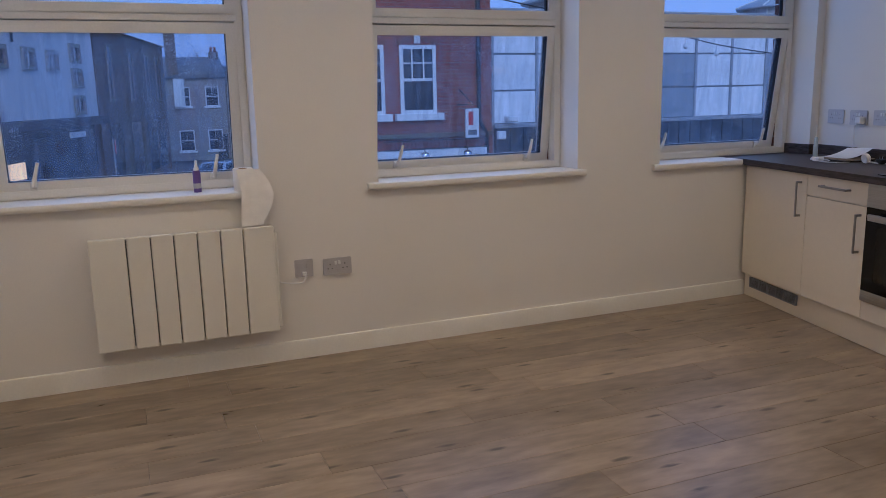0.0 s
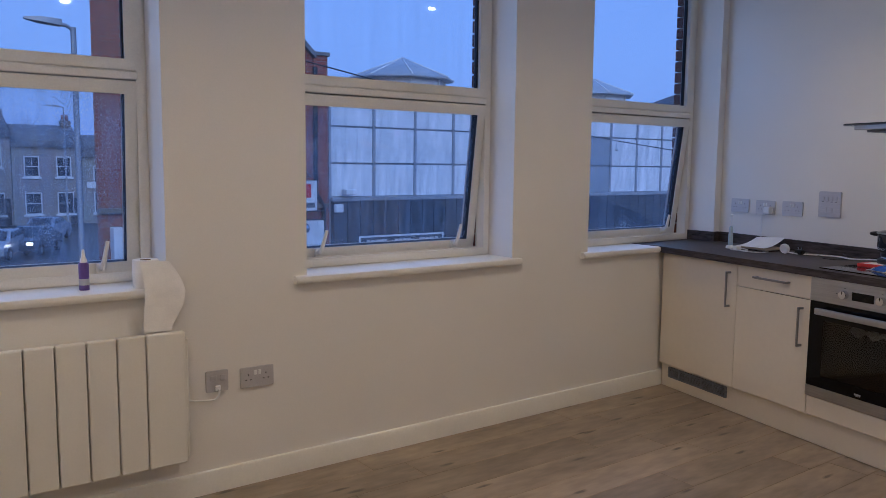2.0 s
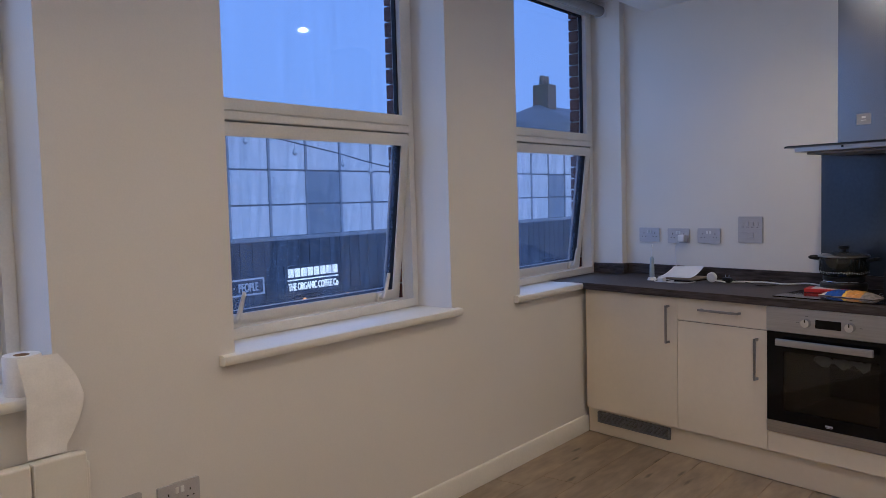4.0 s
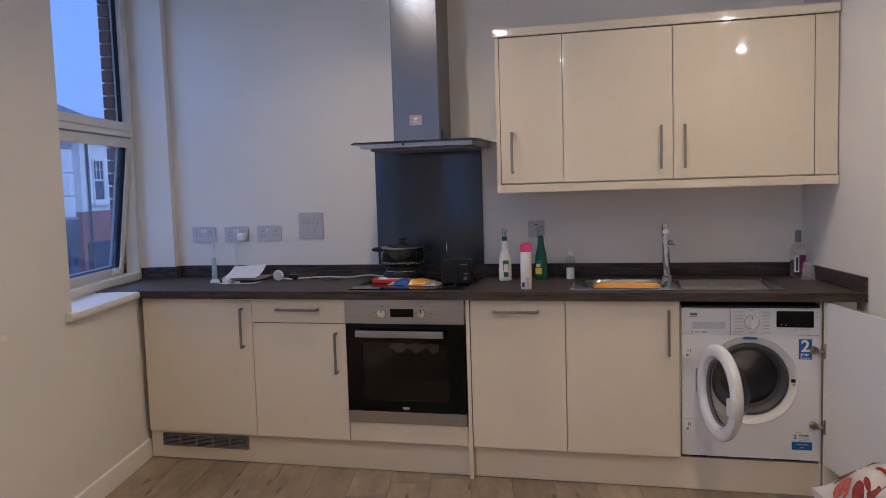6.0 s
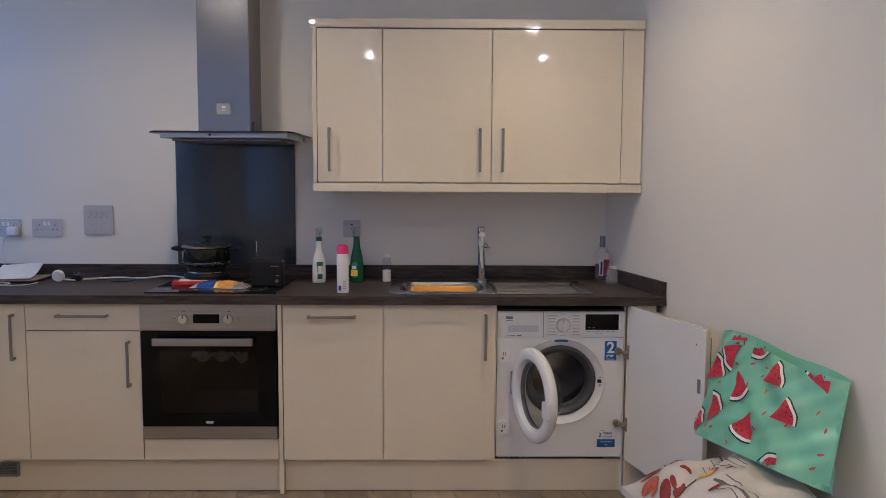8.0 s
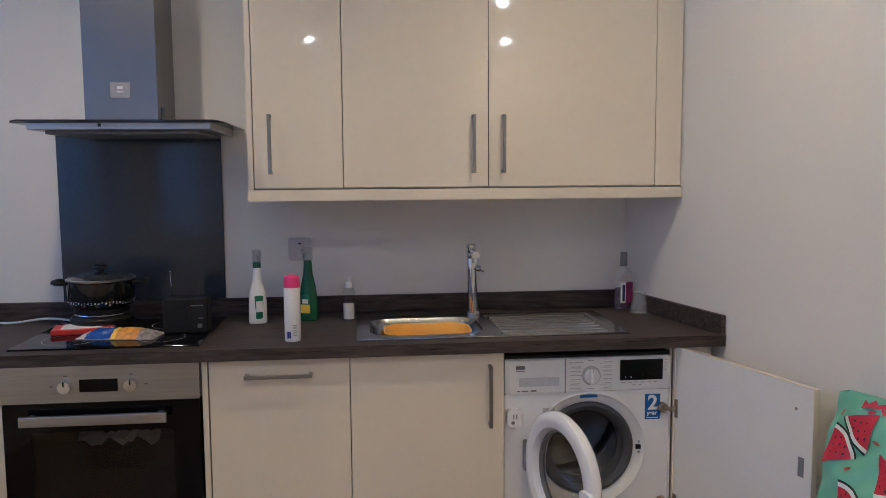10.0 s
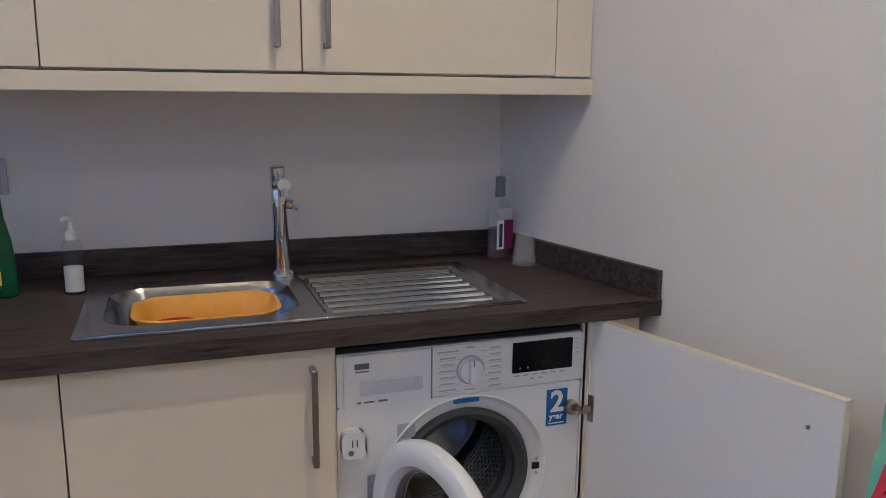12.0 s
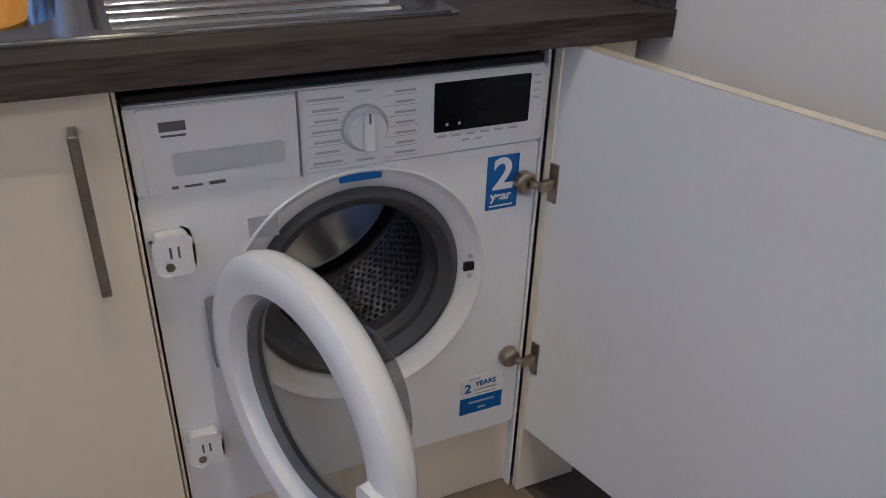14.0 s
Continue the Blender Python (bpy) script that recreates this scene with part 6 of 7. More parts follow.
for s0, t0, deg in ((0.19, 0.18, 133), (0.06, 0.39, -48), (0.33, 0.42, 54), (0.57, 0.20, -36), (0.17, 0.73, -64), (0.70, 0.49, -31), (0.48, 0.73, 103), (0.73, 1.03, -128), (0.22, -0.02, -46), (0.38, -0.02, 61), (0.88, 0.05, -121), (0.01, 0.90, -64)):
    melon_slice(s0, t0, deg)
rnd = random.Random(21)
for k in range(26):
    s0, t0, a = rnd.uniform(0.04, 0.95), rnd.uniform(0.05, 0.95), rnd.uniform(0, 3.1)
    bm = bmesh.new()
    bm.faces.new([bm.verts.new(mel(s0 + dx * math.cos(a) / BWID - dy * math.sin(a) / BWID, t0 + (dx * math.sin(a) + dy * math.cos(a)) / BHGT, 0.0042)) for dx, dy in ((-0.012, 0), (-0.004, 0.004), (0.008, 0.003), (0.012, 0), (0.004, -0.004), (-0.006, -0.003))])
    part("fleck_print", bm, M_MELON if k % 3 == 0 else M_BAGPINK, mbag, xf=RW)

# ---- downlights ----
def downlight_lamp(name, p):
    """A small disc lamp that shines downwards: behind a downlight's lens, or bare in the hall."""
    lamp = new(name, bpy.data.lights.new(name, "AREA"))
    lamp.data.shape, lamp.data.size, lamp.data.spread = "DISK", 0.055, radians(142)
    lamp.data.energy, lamp.data.color = LAMP_WATTS, LAMP_COLOUR
    lamp.matrix_basis = Matrix.Translation(p + Vector((0, 0, -0.0125)))


M_LED = glow("lit_led_disc", (1.0, 0.86, 0.68), 240.0)
for u, n in ((-2.07, -1.07), (-0.40, -1.1), (1.27, -1.2), (-2.40, -2.66), (-0.94, -2.68), (0.72, -2.68)):
    p = W @ Vector((u, n, CEIL))
    th = thing("downlight", p, "lit recessed round ceiling downlight with white trim", "downlight", "ceiling downlights")
    bm = lathe([(0.046, -0.001), (0.044, -0.005), (0.034, -0.006), (0.032, -0.002)], 28, start=False, end=False)
    part("trim", bm, M_WHITE, th, xf=Matrix.Translation(p))
    part("lens", lathe([(0.033, -0.001), (0.031, -0.0065), (0.022, -0.010), (0.006, -0.0115)], 28), M_LED, th, xf=Matrix.Translation(p))
    downlight_lamp("downlight_lamp", p)
# extra lamp added in the unseen hall end, with no fitting of its own
downlight_lamp("added_hall_lamp", W @ Vector((-1.6, -4.6, CEIL)))

# ---- street outside, one storey below: built in the window-wall frame ----
ST = -3.4


def brick_mat(name, c1, c2, mortar, bw=0.225, bh=0.075):
    m = bpy.data.materials.new(name)
    m.use_nodes = True
    N, L = m.node_tree.nodes, m.node_tree.links
    tc, mp, br, ns = N.new("ShaderNodeTexCoord"), N.new("ShaderNodeMapping"), N.new("ShaderNodeTexBrick"), N.new("ShaderNodeTexNoise")
    L.new(tc.outputs["Object"], mp.inputs["Vector"])
    mp.inputs["Rotation"].default_value = (radians(90), 0, radians(0))
    L.new(mp.outputs[0], br.inputs["Vector"])
    br.inputs["Scale"].default_value = 1.0
    br.inputs["Brick Width"].default_value, br.inputs["Row Height"].default_value, br.inputs["Mortar Size"].default_value = bw, bh, 0.008
    br.inputs["Color1"].default_value, br.inputs["Color2"].default_value, br.inputs["Mortar"].default_value = (*c1, 1), (*c2, 1), (*mortar, 1)
    ns.inputs["Scale"].default_value, ns.inputs["Detail"].default_value = 0.9, 6.0
    mx = N.new("ShaderNodeMix")
    mx.data_type, mx.blend_type = "RGBA", "MULTIPLY"
    mx.inputs["Factor"].default_value = 0.6
    L.new(br.outputs["Color"], mx.inputs["A"])
    L.new(ns.outputs["Color"], mx.inputs["B"])
    bp = N.new("ShaderNodeBump")
    bp.inputs["Strength"].default_value, bp.inputs["Distance"].default_value = 0.4, 0.01
    L.new(br.outputs["Fac"], bp.inputs["Height"])
    bp.invert = True
    b = N["Principled BSDF"]
    b.inputs["Roughness"].default_value = 0.85
    L.new(mx.outputs["Result"], b.inputs["Base Color"])
    L.new(bp.outputs[0], b.inputs["Normal"])
    return m


M_BRICK = brick_mat("red_brick", (0.42, 0.12, 0.075), (0.34, 0.085, 0.055), (0.30, 0.22, 0.18))
M_STONE = brick_mat("brown_stone", (0.26, 0.20, 0.15), (0.20, 0.155, 0.12), (0.16, 0.13, 0.11), 0.5, 0.22)
M_PALESTONE = brick_mat("pale_stone", (0.46, 0.41, 0.35), (0.38, 0.34, 0.29), (0.30, 0.27, 0.24), 0.5, 0.22)
M_ASPHALT = mat("wet_asphalt", (0.05, 0.05, 0.052), 0.35, var=0.3, scale=0.6, fine=40, bump=0.1)
M_PAVE = mat("wet_paving", (0.20, 0.19, 0.18), 0.45, var=0.15, scale=0.8, fine=20, bump=0.1)
M_RENDER = mat("cream_render", (0.78, 0.77, 0.74), 0.8, var=0.1, scale=0.4, fine=12)
M_PANEL = mat("white_cladding_panel", (0.77, 0.78, 0.79), 0.45, var=0.12, scale=0.9, fine=9)
M_PANELFR = mat("grey_cladding_frame", (0.30, 0.31, 0.33), 0.5, var=0.15, scale=2)
M_FASCIA = mat("dark_timber_fascia", (0.045, 0.05, 0.06), 0.5, var=0.35, scale=2, fine=10, stretch=(7, 7, 0.5))
M_SLATE = mat("slate_roof", (0.17, 0.175, 0.19), 0.55, var=0.25, scale=1.2, fine=12, stretch=(1, 1, 4), bump=0.2)
M_GLAZED = mat("pale_roof_glazing", (0.36, 0.39, 0.43), 0.3, var=0.1, scale=1.5)
M_DARKWIN = mat("dark_window_glass", (0.03, 0.035, 0.045), 0.12, var=0.2, scale=1.5)
M_PANEDARK = mat("blue_grey_window_panel", (0.27, 0.30, 0.34), 0.25, var=0.1, scale=1.0)
M_WHITEPT = mat("white_exterior_paint", (0.74, 0.74, 0.73), 0.5, var=0.08, scale=3)
M_DARKMETAL = mat("dark_painted_metal", (0.03, 0.032, 0.036), 0.5, var=0.2)
M_GALV = mat("galvanised_steel", (0.32, 0.33, 0.35), 0.5, 0.6, var=0.1)
M_BARK = mat("bare_twigs", (0.09, 0.075, 0.065), 0.9, var=0.2)

big = 900.0
solo("ground", box(-big, big, -big, big, ST - 0.4, ST - 0.13), M_ASPHALT, "wet dark asphalt street ground reaching the horizon", "ground", kind="structure", xf=W, smooth=0)
solo("road", box(-70, 70, 1.9, 9.2, ST - 0.128, ST - 0.10), M_ASPHALT, "wet asphalt road", "road", kind="structure", xf=W, smooth=0)
solo("pavement", box(-1.0, 70, 9.2, 11.8, ST - 0.128, ST + 0.02, 0.01), M_PAVE, "grey paved footway with a raised kerb", "pavement", kind="structure", xf=W, smooth=0)
solo("pavement", box(-70, 70, 0.42, 1.9, ST - 0.128, ST + 0.02, 0.01), M_PAVE, "grey paved footway below the windows", "pavement", kind="structure", xf=W, smooth=0)

# own outer brick leaf round the openings
M_BRICKPIECE = mat("dark_red_facing_brick", (0.20, 0.085, 0.06), 0.85, var=0.2, scale=12, fine=90, bump=0.3, random_tint=0.25)
M_MORTAR = mat("pale_mortar", (0.62, 0.60, 0.57), 0.9, var=0.1, scale=15)
bm = bmesh.new()
edges_b = [LEFT_U - 1.0] + [e for a, b in WINS for e in (a - 0.012, b + 0.012)] + [CORNER_U + 1.0]
for i in range(0, len(edges_b), 2):
    box(edges_b[i], edges_b[i + 1], 0.302, 0.354, ST, 3.3, 0, bm)
for a, b in WINS:
    box(a - 0.012, b + 0.012, 0.302, 0.354, ST, 0.86, 0, bm)
    box(a - 0.012, b + 0.012, 0.302, 0.354, HEAD + 0.02, 3.3, 0, bm)
leaf = solo("wall_outer", bm, M_MORTAR, "outer brick leaf round the windows", "wall", kind="structure", xf=W, smooth=0)
bme = {}
for a, b in WINS:
    for k in range(25):
        z = 0.868 + k * 0.075
        w = 0.215 if k % 2 else 0.1025
        if w not in bme:
            bme[w] = mesh_of(box(-0.008, w, 0.0, 0.064, 0.0, 0.065, 0.003), M_BRICKPIECE, "brick", 0)
        ob = new("brick", bme[w])
        ob.parent = leaf
        ob.matrix_basis = W @ Matrix.Translation((b - 0.006, 0.298, z))
    solo("window_ledge", box(a + 0.0, b - 0.0, 0.272, 0.46, 0.862, 0.892, 0.006), M_PAVE, "grey outer window ledge", "ledge", kind="structure", xf=W)


def facade_window(parent, u0, u1, z0, z1, n, bars_v=3, bars_h=2, sash=True, sill=True):
    """White sash window standing in a facade at n, its face towards the street."""
    w = part("window", box(u0, u1, n - 0.012, n - 0.004, z0, z1), M_DARKWIN, parent, "white sash window with dark panes", xf=W)
    bm = frame_ring(u0 - 0.02, u1 + 0.02, z0 - 0.02, z1 + 0.02, 0.075, n - 0.05, n - 0.003, 0.004)
    part("window_frame", bm, M_WHITEPT, w, xf=W)
    zm = z0 + (z1 - z0) * 0.5
    part("rail", box(u0 + 0.03, u1 - 0.03, n - 0.045, n - 0.008, zm - 0.03, zm + 0.03), M_WHITEPT, w, xf=W)
    for i in range(1, bars_v):
        u = u0 + (u1 - u0) * i / bars_v
        part("glazing_bar", box(u - 0.014, u + 0.014, n - 0.035, n - 0.008, zm, z1), M_WHITEPT, w, xf=W)
    for i in range(1, bars_h):
        z = zm + (z1 - zm) * i / bars_h
        part("glazing_bar", box(u0, u1, n - 0.033, n - 0.008, z - 0.012, z + 0.012), M_WHITEPT, w, xf=W)
    if sill:
        part("sill", box(u0 - 0.15, u1 + 0.15, n - 0.14, n - 0.001, z0 - 0.16, z0 - 0.01, 0.01), M_WHITEPT, w, xf=W)
    return w


FN = 11.8
# red-brick house with a gable
bh = thing("brick_building", W @ Vector((3.4, FN, ST)), "red-brick gabled building with white sash windows over a shop", "building")
gable = [(1.1, ST), (5.77, ST), (5.77, 3.10), (5.42, 3.57), (3.75, 5.15), (2.6, 5.15), (1.1, 4.9)]


def slant(y, u):                                  # the flank runs back along the side street
    return u + (y - FN) * 0.27 * (5.77 - u) / 4.67


part("wall", loft([[(slant(y, u), y, z) for u, z in gable] for y in (FN, FN + 9)]), M_BRICK, bh, "weathered red brick wall", xf=W, smooth=0)
bm = bmesh.new()
for (a, za), (b, zb) in zip(gable[3:], gable[4:]):
    loft([[(slant(y, a), y, za + 0.002), (slant(y, b), y, zb + 0.002), (slant(y, b), y, zb + 0.12), (slant(y, a), y, za + 0.12)] for y in (FN - 0.12, FN + 9.1)], True, True, bm)
part("roof", bm, M_SLATE, bh, "grey slate roof", xf=W, smooth=0)
ch = part("chimney", box(5.40, 5.74, FN - 0.02, FN + 0.5, 3.05, 3.64, 0.01), M_BRICK, bh, "short brick chimney", xf=W)
part("chimney_cap", box(5.36, 5.78, FN - 0.06, FN + 0.54, 3.641, 3.72, 0.01), M_PAVE, ch, xf=W)
for u0, u1 in ((3.653, 4.424), (2.50, 3.27)):
    fw = facade_window(bh, u0, u1, 0.99, 2.36, FN)
    part("keystone", box((u0 + u1) / 2 - 0.07, (u0 + u1) / 2 + 0.07, FN - 0.04, FN - 0.001, 2.42, 2.62, 0.008), M_WHITEPT, fw, xf=W)
    bm = bmesh.new()
    loft([[(u0 - 0.08 + (u1 - u0 + 0.16) * i / 10, FN - 0.02, 2.38 + 0.08 * math.sin(math.pi * i / 10)) for i in range(11)] + [(u1 + 0.08 - (u1 - u0 + 0.16) * i / 10, FN - 0.02, 2.48 + 0.08 * math.sin(math.pi * (1 - i / 10))) for i in range(11)],
          [(u0 - 0.08 + (u1 - u0 + 0.16) * i / 10, FN, 2.38 + 0.08 * math.sin(math.pi * i / 10)) for i in range(11)] + [(u1 + 0.08 - (u1 - u0 + 0.16) * i / 10, FN, 2.48 + 0.08 * math.sin(math.pi * (1 - i / 10))) for i in range(11)]], True, True, bm)
    part("arch", bm, M_BRICKPIECE, fw, xf=W)
part("string_course", box(1.1, 5.77, FN - 0.1, FN - 0.001, 0.46, 0.56, 0.01), M_STONE, bh, "stone string course", xf=W)
bm = bmesh.new()
for i in range(26):
    u = 3.2 + i * 0.09
    tube([(u, FN - 0.25, 0.24), (u + 0.045, FN - 0.25, 0.33), (u, FN - 0.25, 0.42)], 0.012, 5, bm)
tube([(3.15, FN - 0.25, 0.24), (5.55, FN - 0.25, 0.24)], 0.014, 5, bm)
tube([(3.15, FN - 0.25, 0.42), (5.55, FN - 0.25, 0.42)], 0.014, 5, bm)
part("cresting", bm, M_DARKMETAL, bh, "black ironwork cresting above the shop sign", xf=W)
part("shop_sign", box(1.3, 5.5, FN - 0.28, FN - 0.001, -0.42, 0.215, 0.01), M_WHITEPT, bh, "white shop fascia board", xf=W)
part("shopfront", box(1.3, 5.5, FN - 0.06, FN - 0.001, ST, -0.43), M_DARKWIN, bh, "dark shop window", xf=W)
for u in (3.98, 4.95):
    bm = lathe([(0.02, -0.11), (0.09, -0.075), (0.11, 0), (0.09, 0.075), (0.03, 0.11)], 20)
    bm.transform(Matrix.Translation((u, FN - 0.48, 0.08)))
    part("globe_lamp", bm, M_CHROME, bh, "round metal sign lamp", xf=W)
    part("lamp_arm", tube([(u, FN - 0.28, 0.24), (u, FN - 0.45, 0.27), (u, FN - 0.48, 0.18)], 0.012, 6), M_DARKMETAL, bh, xf=W)
part("drainpipe", tube([(5.42, FN - 0.07, 3.4), (5.42, FN - 0.07, 0.8), (5.6, FN - 0.07, 0.5), (5.6, FN - 0.07, ST)], 0.05, 10), M_DARKMETAL, bh, "black drainpipe", xf=W)
sg = part("hanging_sign", box(4.80, 5.10, FN - 0.75, FN - 0.71, 0.46, 1.06, 0.005), M_WHITEPT, bh, "white hanging sign with red print", xf=W)
part("print", box(4.86, 4.97, FN - 0.7525, FN - 0.751, 0.72, 1.0), M_RED, sg, xf=W)
part("print", box(4.85, 5.05, FN - 0.7525, FN - 0.751, 0.52, 0.62), M_PRINT, sg, xf=W)
part("bracket", tube([(4.95, FN, 1.14), (4.95, FN - 0.8, 1.14), (4.95, FN - 0.1, 1.45)], 0.02, 6), M_DARKMETAL, bh, "black iron bracket", xf=W)

# white panelled block over dark shop fascias
wb = thing("white_building", W @ Vector((15, FN, ST)), "white panelled flat-roofed building over dark shop fascias", "building")
U0, U1, PIT = 5.78, 24.3, 1.1
part("wall", box(U0, U1, FN + 0.06, FN + 11, ST, 3.10), M_PANELFR, wb, "grey framed wall", xf=W, smooth=0)
part("parapet", box(U0 - 0.02, U1 + 0.02, FN - 0.03, FN + 0.3, 3.02, 3.17, 0.01), M_PANELFR, wb, "thin grey parapet", xf=W)
part("roof", box(U0, U1, FN + 0.3, FN + 11, 3.101, 3.14), M_PAVE, wb, "flat grey roof", xf=W, smooth=0)
rows_z = [(0.70, 1.39), (1.43, 2.18), (2.22, 2.99)]
i = 0
u = U0
pan = {}
while u < U1 - 0.5:
    for k, (za, zb) in enumerate(rows_z):
        dark = (i in (4, 7) and k < 2) or (i == 14 and k < 2)
        key = (dark, k)
        if key not in pan:
            pan[key] = mesh_of(box(0.03, PIT - 0.03, 0.0, 0.05, za, zb, 0.006), M_PANEDARK if dark else M_PANEL, "panel", 0)
        ob = new("panel", pan[key])
        ob.parent = wb
        ob.matrix_parent_inverse = wb.matrix_basis.inverted()
        ob.matrix_basis = W @ Matrix.Translation((u, FN, 0))
        if dark:
            ob["label"] = "darker blue-grey window panel"
    u += PIT
    i += 1
for u in [U0 + PIT * j for j in range(18)]:
    part("mullion", box(u - 0.03, u + 0.03, FN - 0.03, FN + 0.06, 0.64, 3.02), M_PANELFR, wb, xf=W)
part("ledge", box(U0, U1, FN - 0.12, FN + 0.06, 0.60, 0.69, 0.01), M_PANELFR, wb, "grey ledge above the fascia", xf=W)
for j in range(56):
    u = U0 + 0.05 + j * 0.33
    part("fascia_board", box(u, u + 0.315, FN - 0.10, FN + 0.055, -0.69, 0.60, 0.006), M_FASCIA, wb, xf=W)
part("shopfront", box(U0, U1, FN + 0.0, FN + 0.055, ST, -0.70), M_DARKWIN, wb, "dark shop windows", xf=W)
M_SIGN = glow("lit_sign_face", (1.0, 0.96, 0.82), 0.75)
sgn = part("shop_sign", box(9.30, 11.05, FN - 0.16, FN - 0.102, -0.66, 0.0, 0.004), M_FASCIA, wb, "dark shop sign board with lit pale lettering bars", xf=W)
for uu in [9.38 + k * 0.197 for k in range(8)]:
    part("lit_letter", box(uu, uu + 0.155, FN - 0.19, FN - 0.161, -0.265, -0.065, 0.004), M_SIGN, sgn, "glowing pale sign letter", xf=W)
part("lit_line", box(9.37, 10.94, FN - 0.18, FN - 0.161, -0.345, -0.318), M_SIGN, sgn, xf=W)


def sign_words(body, u0, u1, z0, z1, n, parent, material, label=""):
    """Words on a face that looks at the room across the street, fitted to their width and height."""
    cu = bpy.data.curves.new("lettering", "FONT")
    cu.body, cu.size, cu.extrude, cu.offset = body, 1.0, 0.02, 0.012
    tmp = bpy.data.objects.new("lettering", cu)
    me = bpy.data.meshes.new_from_object(tmp)
    bpy.data.objects.remove(tmp)
    xs, ys = [v.co.x for v in me.vertices], [v.co.y for v in me.vertices]
    kx, ky = (u1 - u0) / (max(xs) - min(xs)), (z1 - z0) / (max(ys) - min(ys))
    me.transform(W @ Matrix.Translation((u0, n, z0)) @ Matrix(((kx, 0, 0, 0), (0, 0, -0.6, 0), (0, ky, 0, 0), (0, 0, 0, 1))) @ Matrix.Translation((-min(xs), -min(ys), 0)))
    me.materials.clear()
    me.materials.append(material)
    ob = new("lettering", me)
    ob.parent = parent
    if parent.parent is None:
        ob.matrix_parent_inverse = parent.matrix_basis.inverted()
    if label:
        ob["label"] = label
    return ob


sign_words("THE ORGANIC COFFEE Co", 9.38, 10.93, -0.575, -0.40, FN - 0.175, sgn, M_SIGN, "glowing pale sign words")
band = part("words_sign", box(6.42, 8.72, FN - 0.135, FN - 0.102, -0.55, -0.175, 0.004), M_FASCIA, wb, "dark sign with a pale outline and pale words", xf=W)
part("outline", frame_ring(6.42, 8.72, -0.55, -0.175, 0.035, FN - 0.15, FN - 0.1355, 0.003), M_WHITEPT, band, xf=W)
sign_words("COFFEE  \u00b7  FOOD  \u00b7  PEOPLE", 6.60, 8.54, -0.46, -0.27, FN - 0.150, band, M_WHITEPT)
part("flood_lamp", box(6.0, 6.25, FN - 0.35, FN - 0.1, 0.74, 0.86, 0.02), M_WHITEPT, wb, "white wall flood lamp", xf=W)
part("alarm_box", box(5.82, 6.02, FN - 0.2, FN - 0.1, 0.36, 0.54, 0.02), M_WHITEPT, wb, "white alarm box", xf=W)
M_WARM = glow("warm_shop_bulb", (1.0, 0.42, 0.10), 1.6)
for k, (uu, zz) in enumerate(((9.9, -0.86), (10.4, -0.92), (11.3, -0.88), (12.0, -0.95), (12.9, -0.9), (8.7, -0.95))):
    bm = lathe([(0.02, -0.08), (0.07, -0.03), (0.07, 0.03), (0.02, 0.08)], 12)
    bm.transform(Matrix.Translation((uu, FN - 0.12, zz)))
    part("shop_lamp", bm, M_WARM, wb, "warm lit shop lamp", xf=W)
    part("lamp_bracket", tube([(uu, FN, zz + 0.09), (uu, FN - 0.12, zz + 0.08)], 0.01, 5), M_DARKMETAL, wb, xf=W)
for k, (uc, nc) in enumerate(((11.15, 17.2), (19.4, 17.2))):
    ln = part("roof_lantern", loft([[(uc + 1.32 * math.cos(math.pi * j / 4 + 0.39), nc + 1.32 * math.sin(math.pi * j / 4 + 0.39), z) for j in range(8)] for z in (3.14, 3.95)]), M_PANEL, wb, "octagonal glazed roof lantern", xf=W, smooth=0)
    part("lantern_roof", loft([[(uc + r * math.cos(math.pi * j / 4 + 0.39), nc + r * math.sin(math.pi * j / 4 + 0.39), z) for j in range(8)] for r, z in ((1.62, 3.93), (1.62, 3.99), (0.06, 4.62))]), M_GLAZED, ln, "ribbed grey lantern roof", xf=W, smooth=0)
    for j in range(8):
        a = math.pi * j / 4 + 0.39
        part("rib", tube([(uc + 1.64 * math.cos(a), nc + 1.64 * math.sin(a), 3.99), (uc, nc, 4.64)], 0.025, 5), M_WHITEPT, ln, xf=W)
        part("post", tube([(uc + 1.33 * math.cos(a), nc + 1.33 * math.sin(a), 3.14), (uc + 1.33 * math.cos(a), nc + 1.33 * math.sin(a), 3.95)], 0.04, 5), M_WHITEPT, ln, xf=W)

# further along: rendered house with a sash window over brick
fh = thing("corner_house", W @ Vector((28, FN, ST)), "white rendered corner house with a sash window and slate roof", "building")
part("wall", box(24.35, 31.0, FN - 0.25, FN + 9, 0.86, 3.4), M_RENDER, fh, "white rendered upper wall", xf=W, smooth=0)
part("lower_wall", box(24.35, 31.0, FN - 0.2, FN + 9, ST, 0.859), M_BRICK, fh, "red-brick ground floor", xf=W, smooth=0)
facade_window(fh, 25.18, 26.0, 1.2, 2.7, FN - 0.25)
part("drainpipe", tube([(24.75, FN - 0.32, 3.3), (24.75, FN - 0.32, ST)], 0.05, 8), M_DARKMETAL, fh, "black drainpipe", xf=W)
facade_window(fh, 28.2, 29.1, 1.2, 2.7, FN - 0.25)
part("shopfront", box(24.6, 30.6, FN - 0.24, FN - 0.201, ST, -0.25), M_DARKWIN, fh, "dark shop window", xf=W)
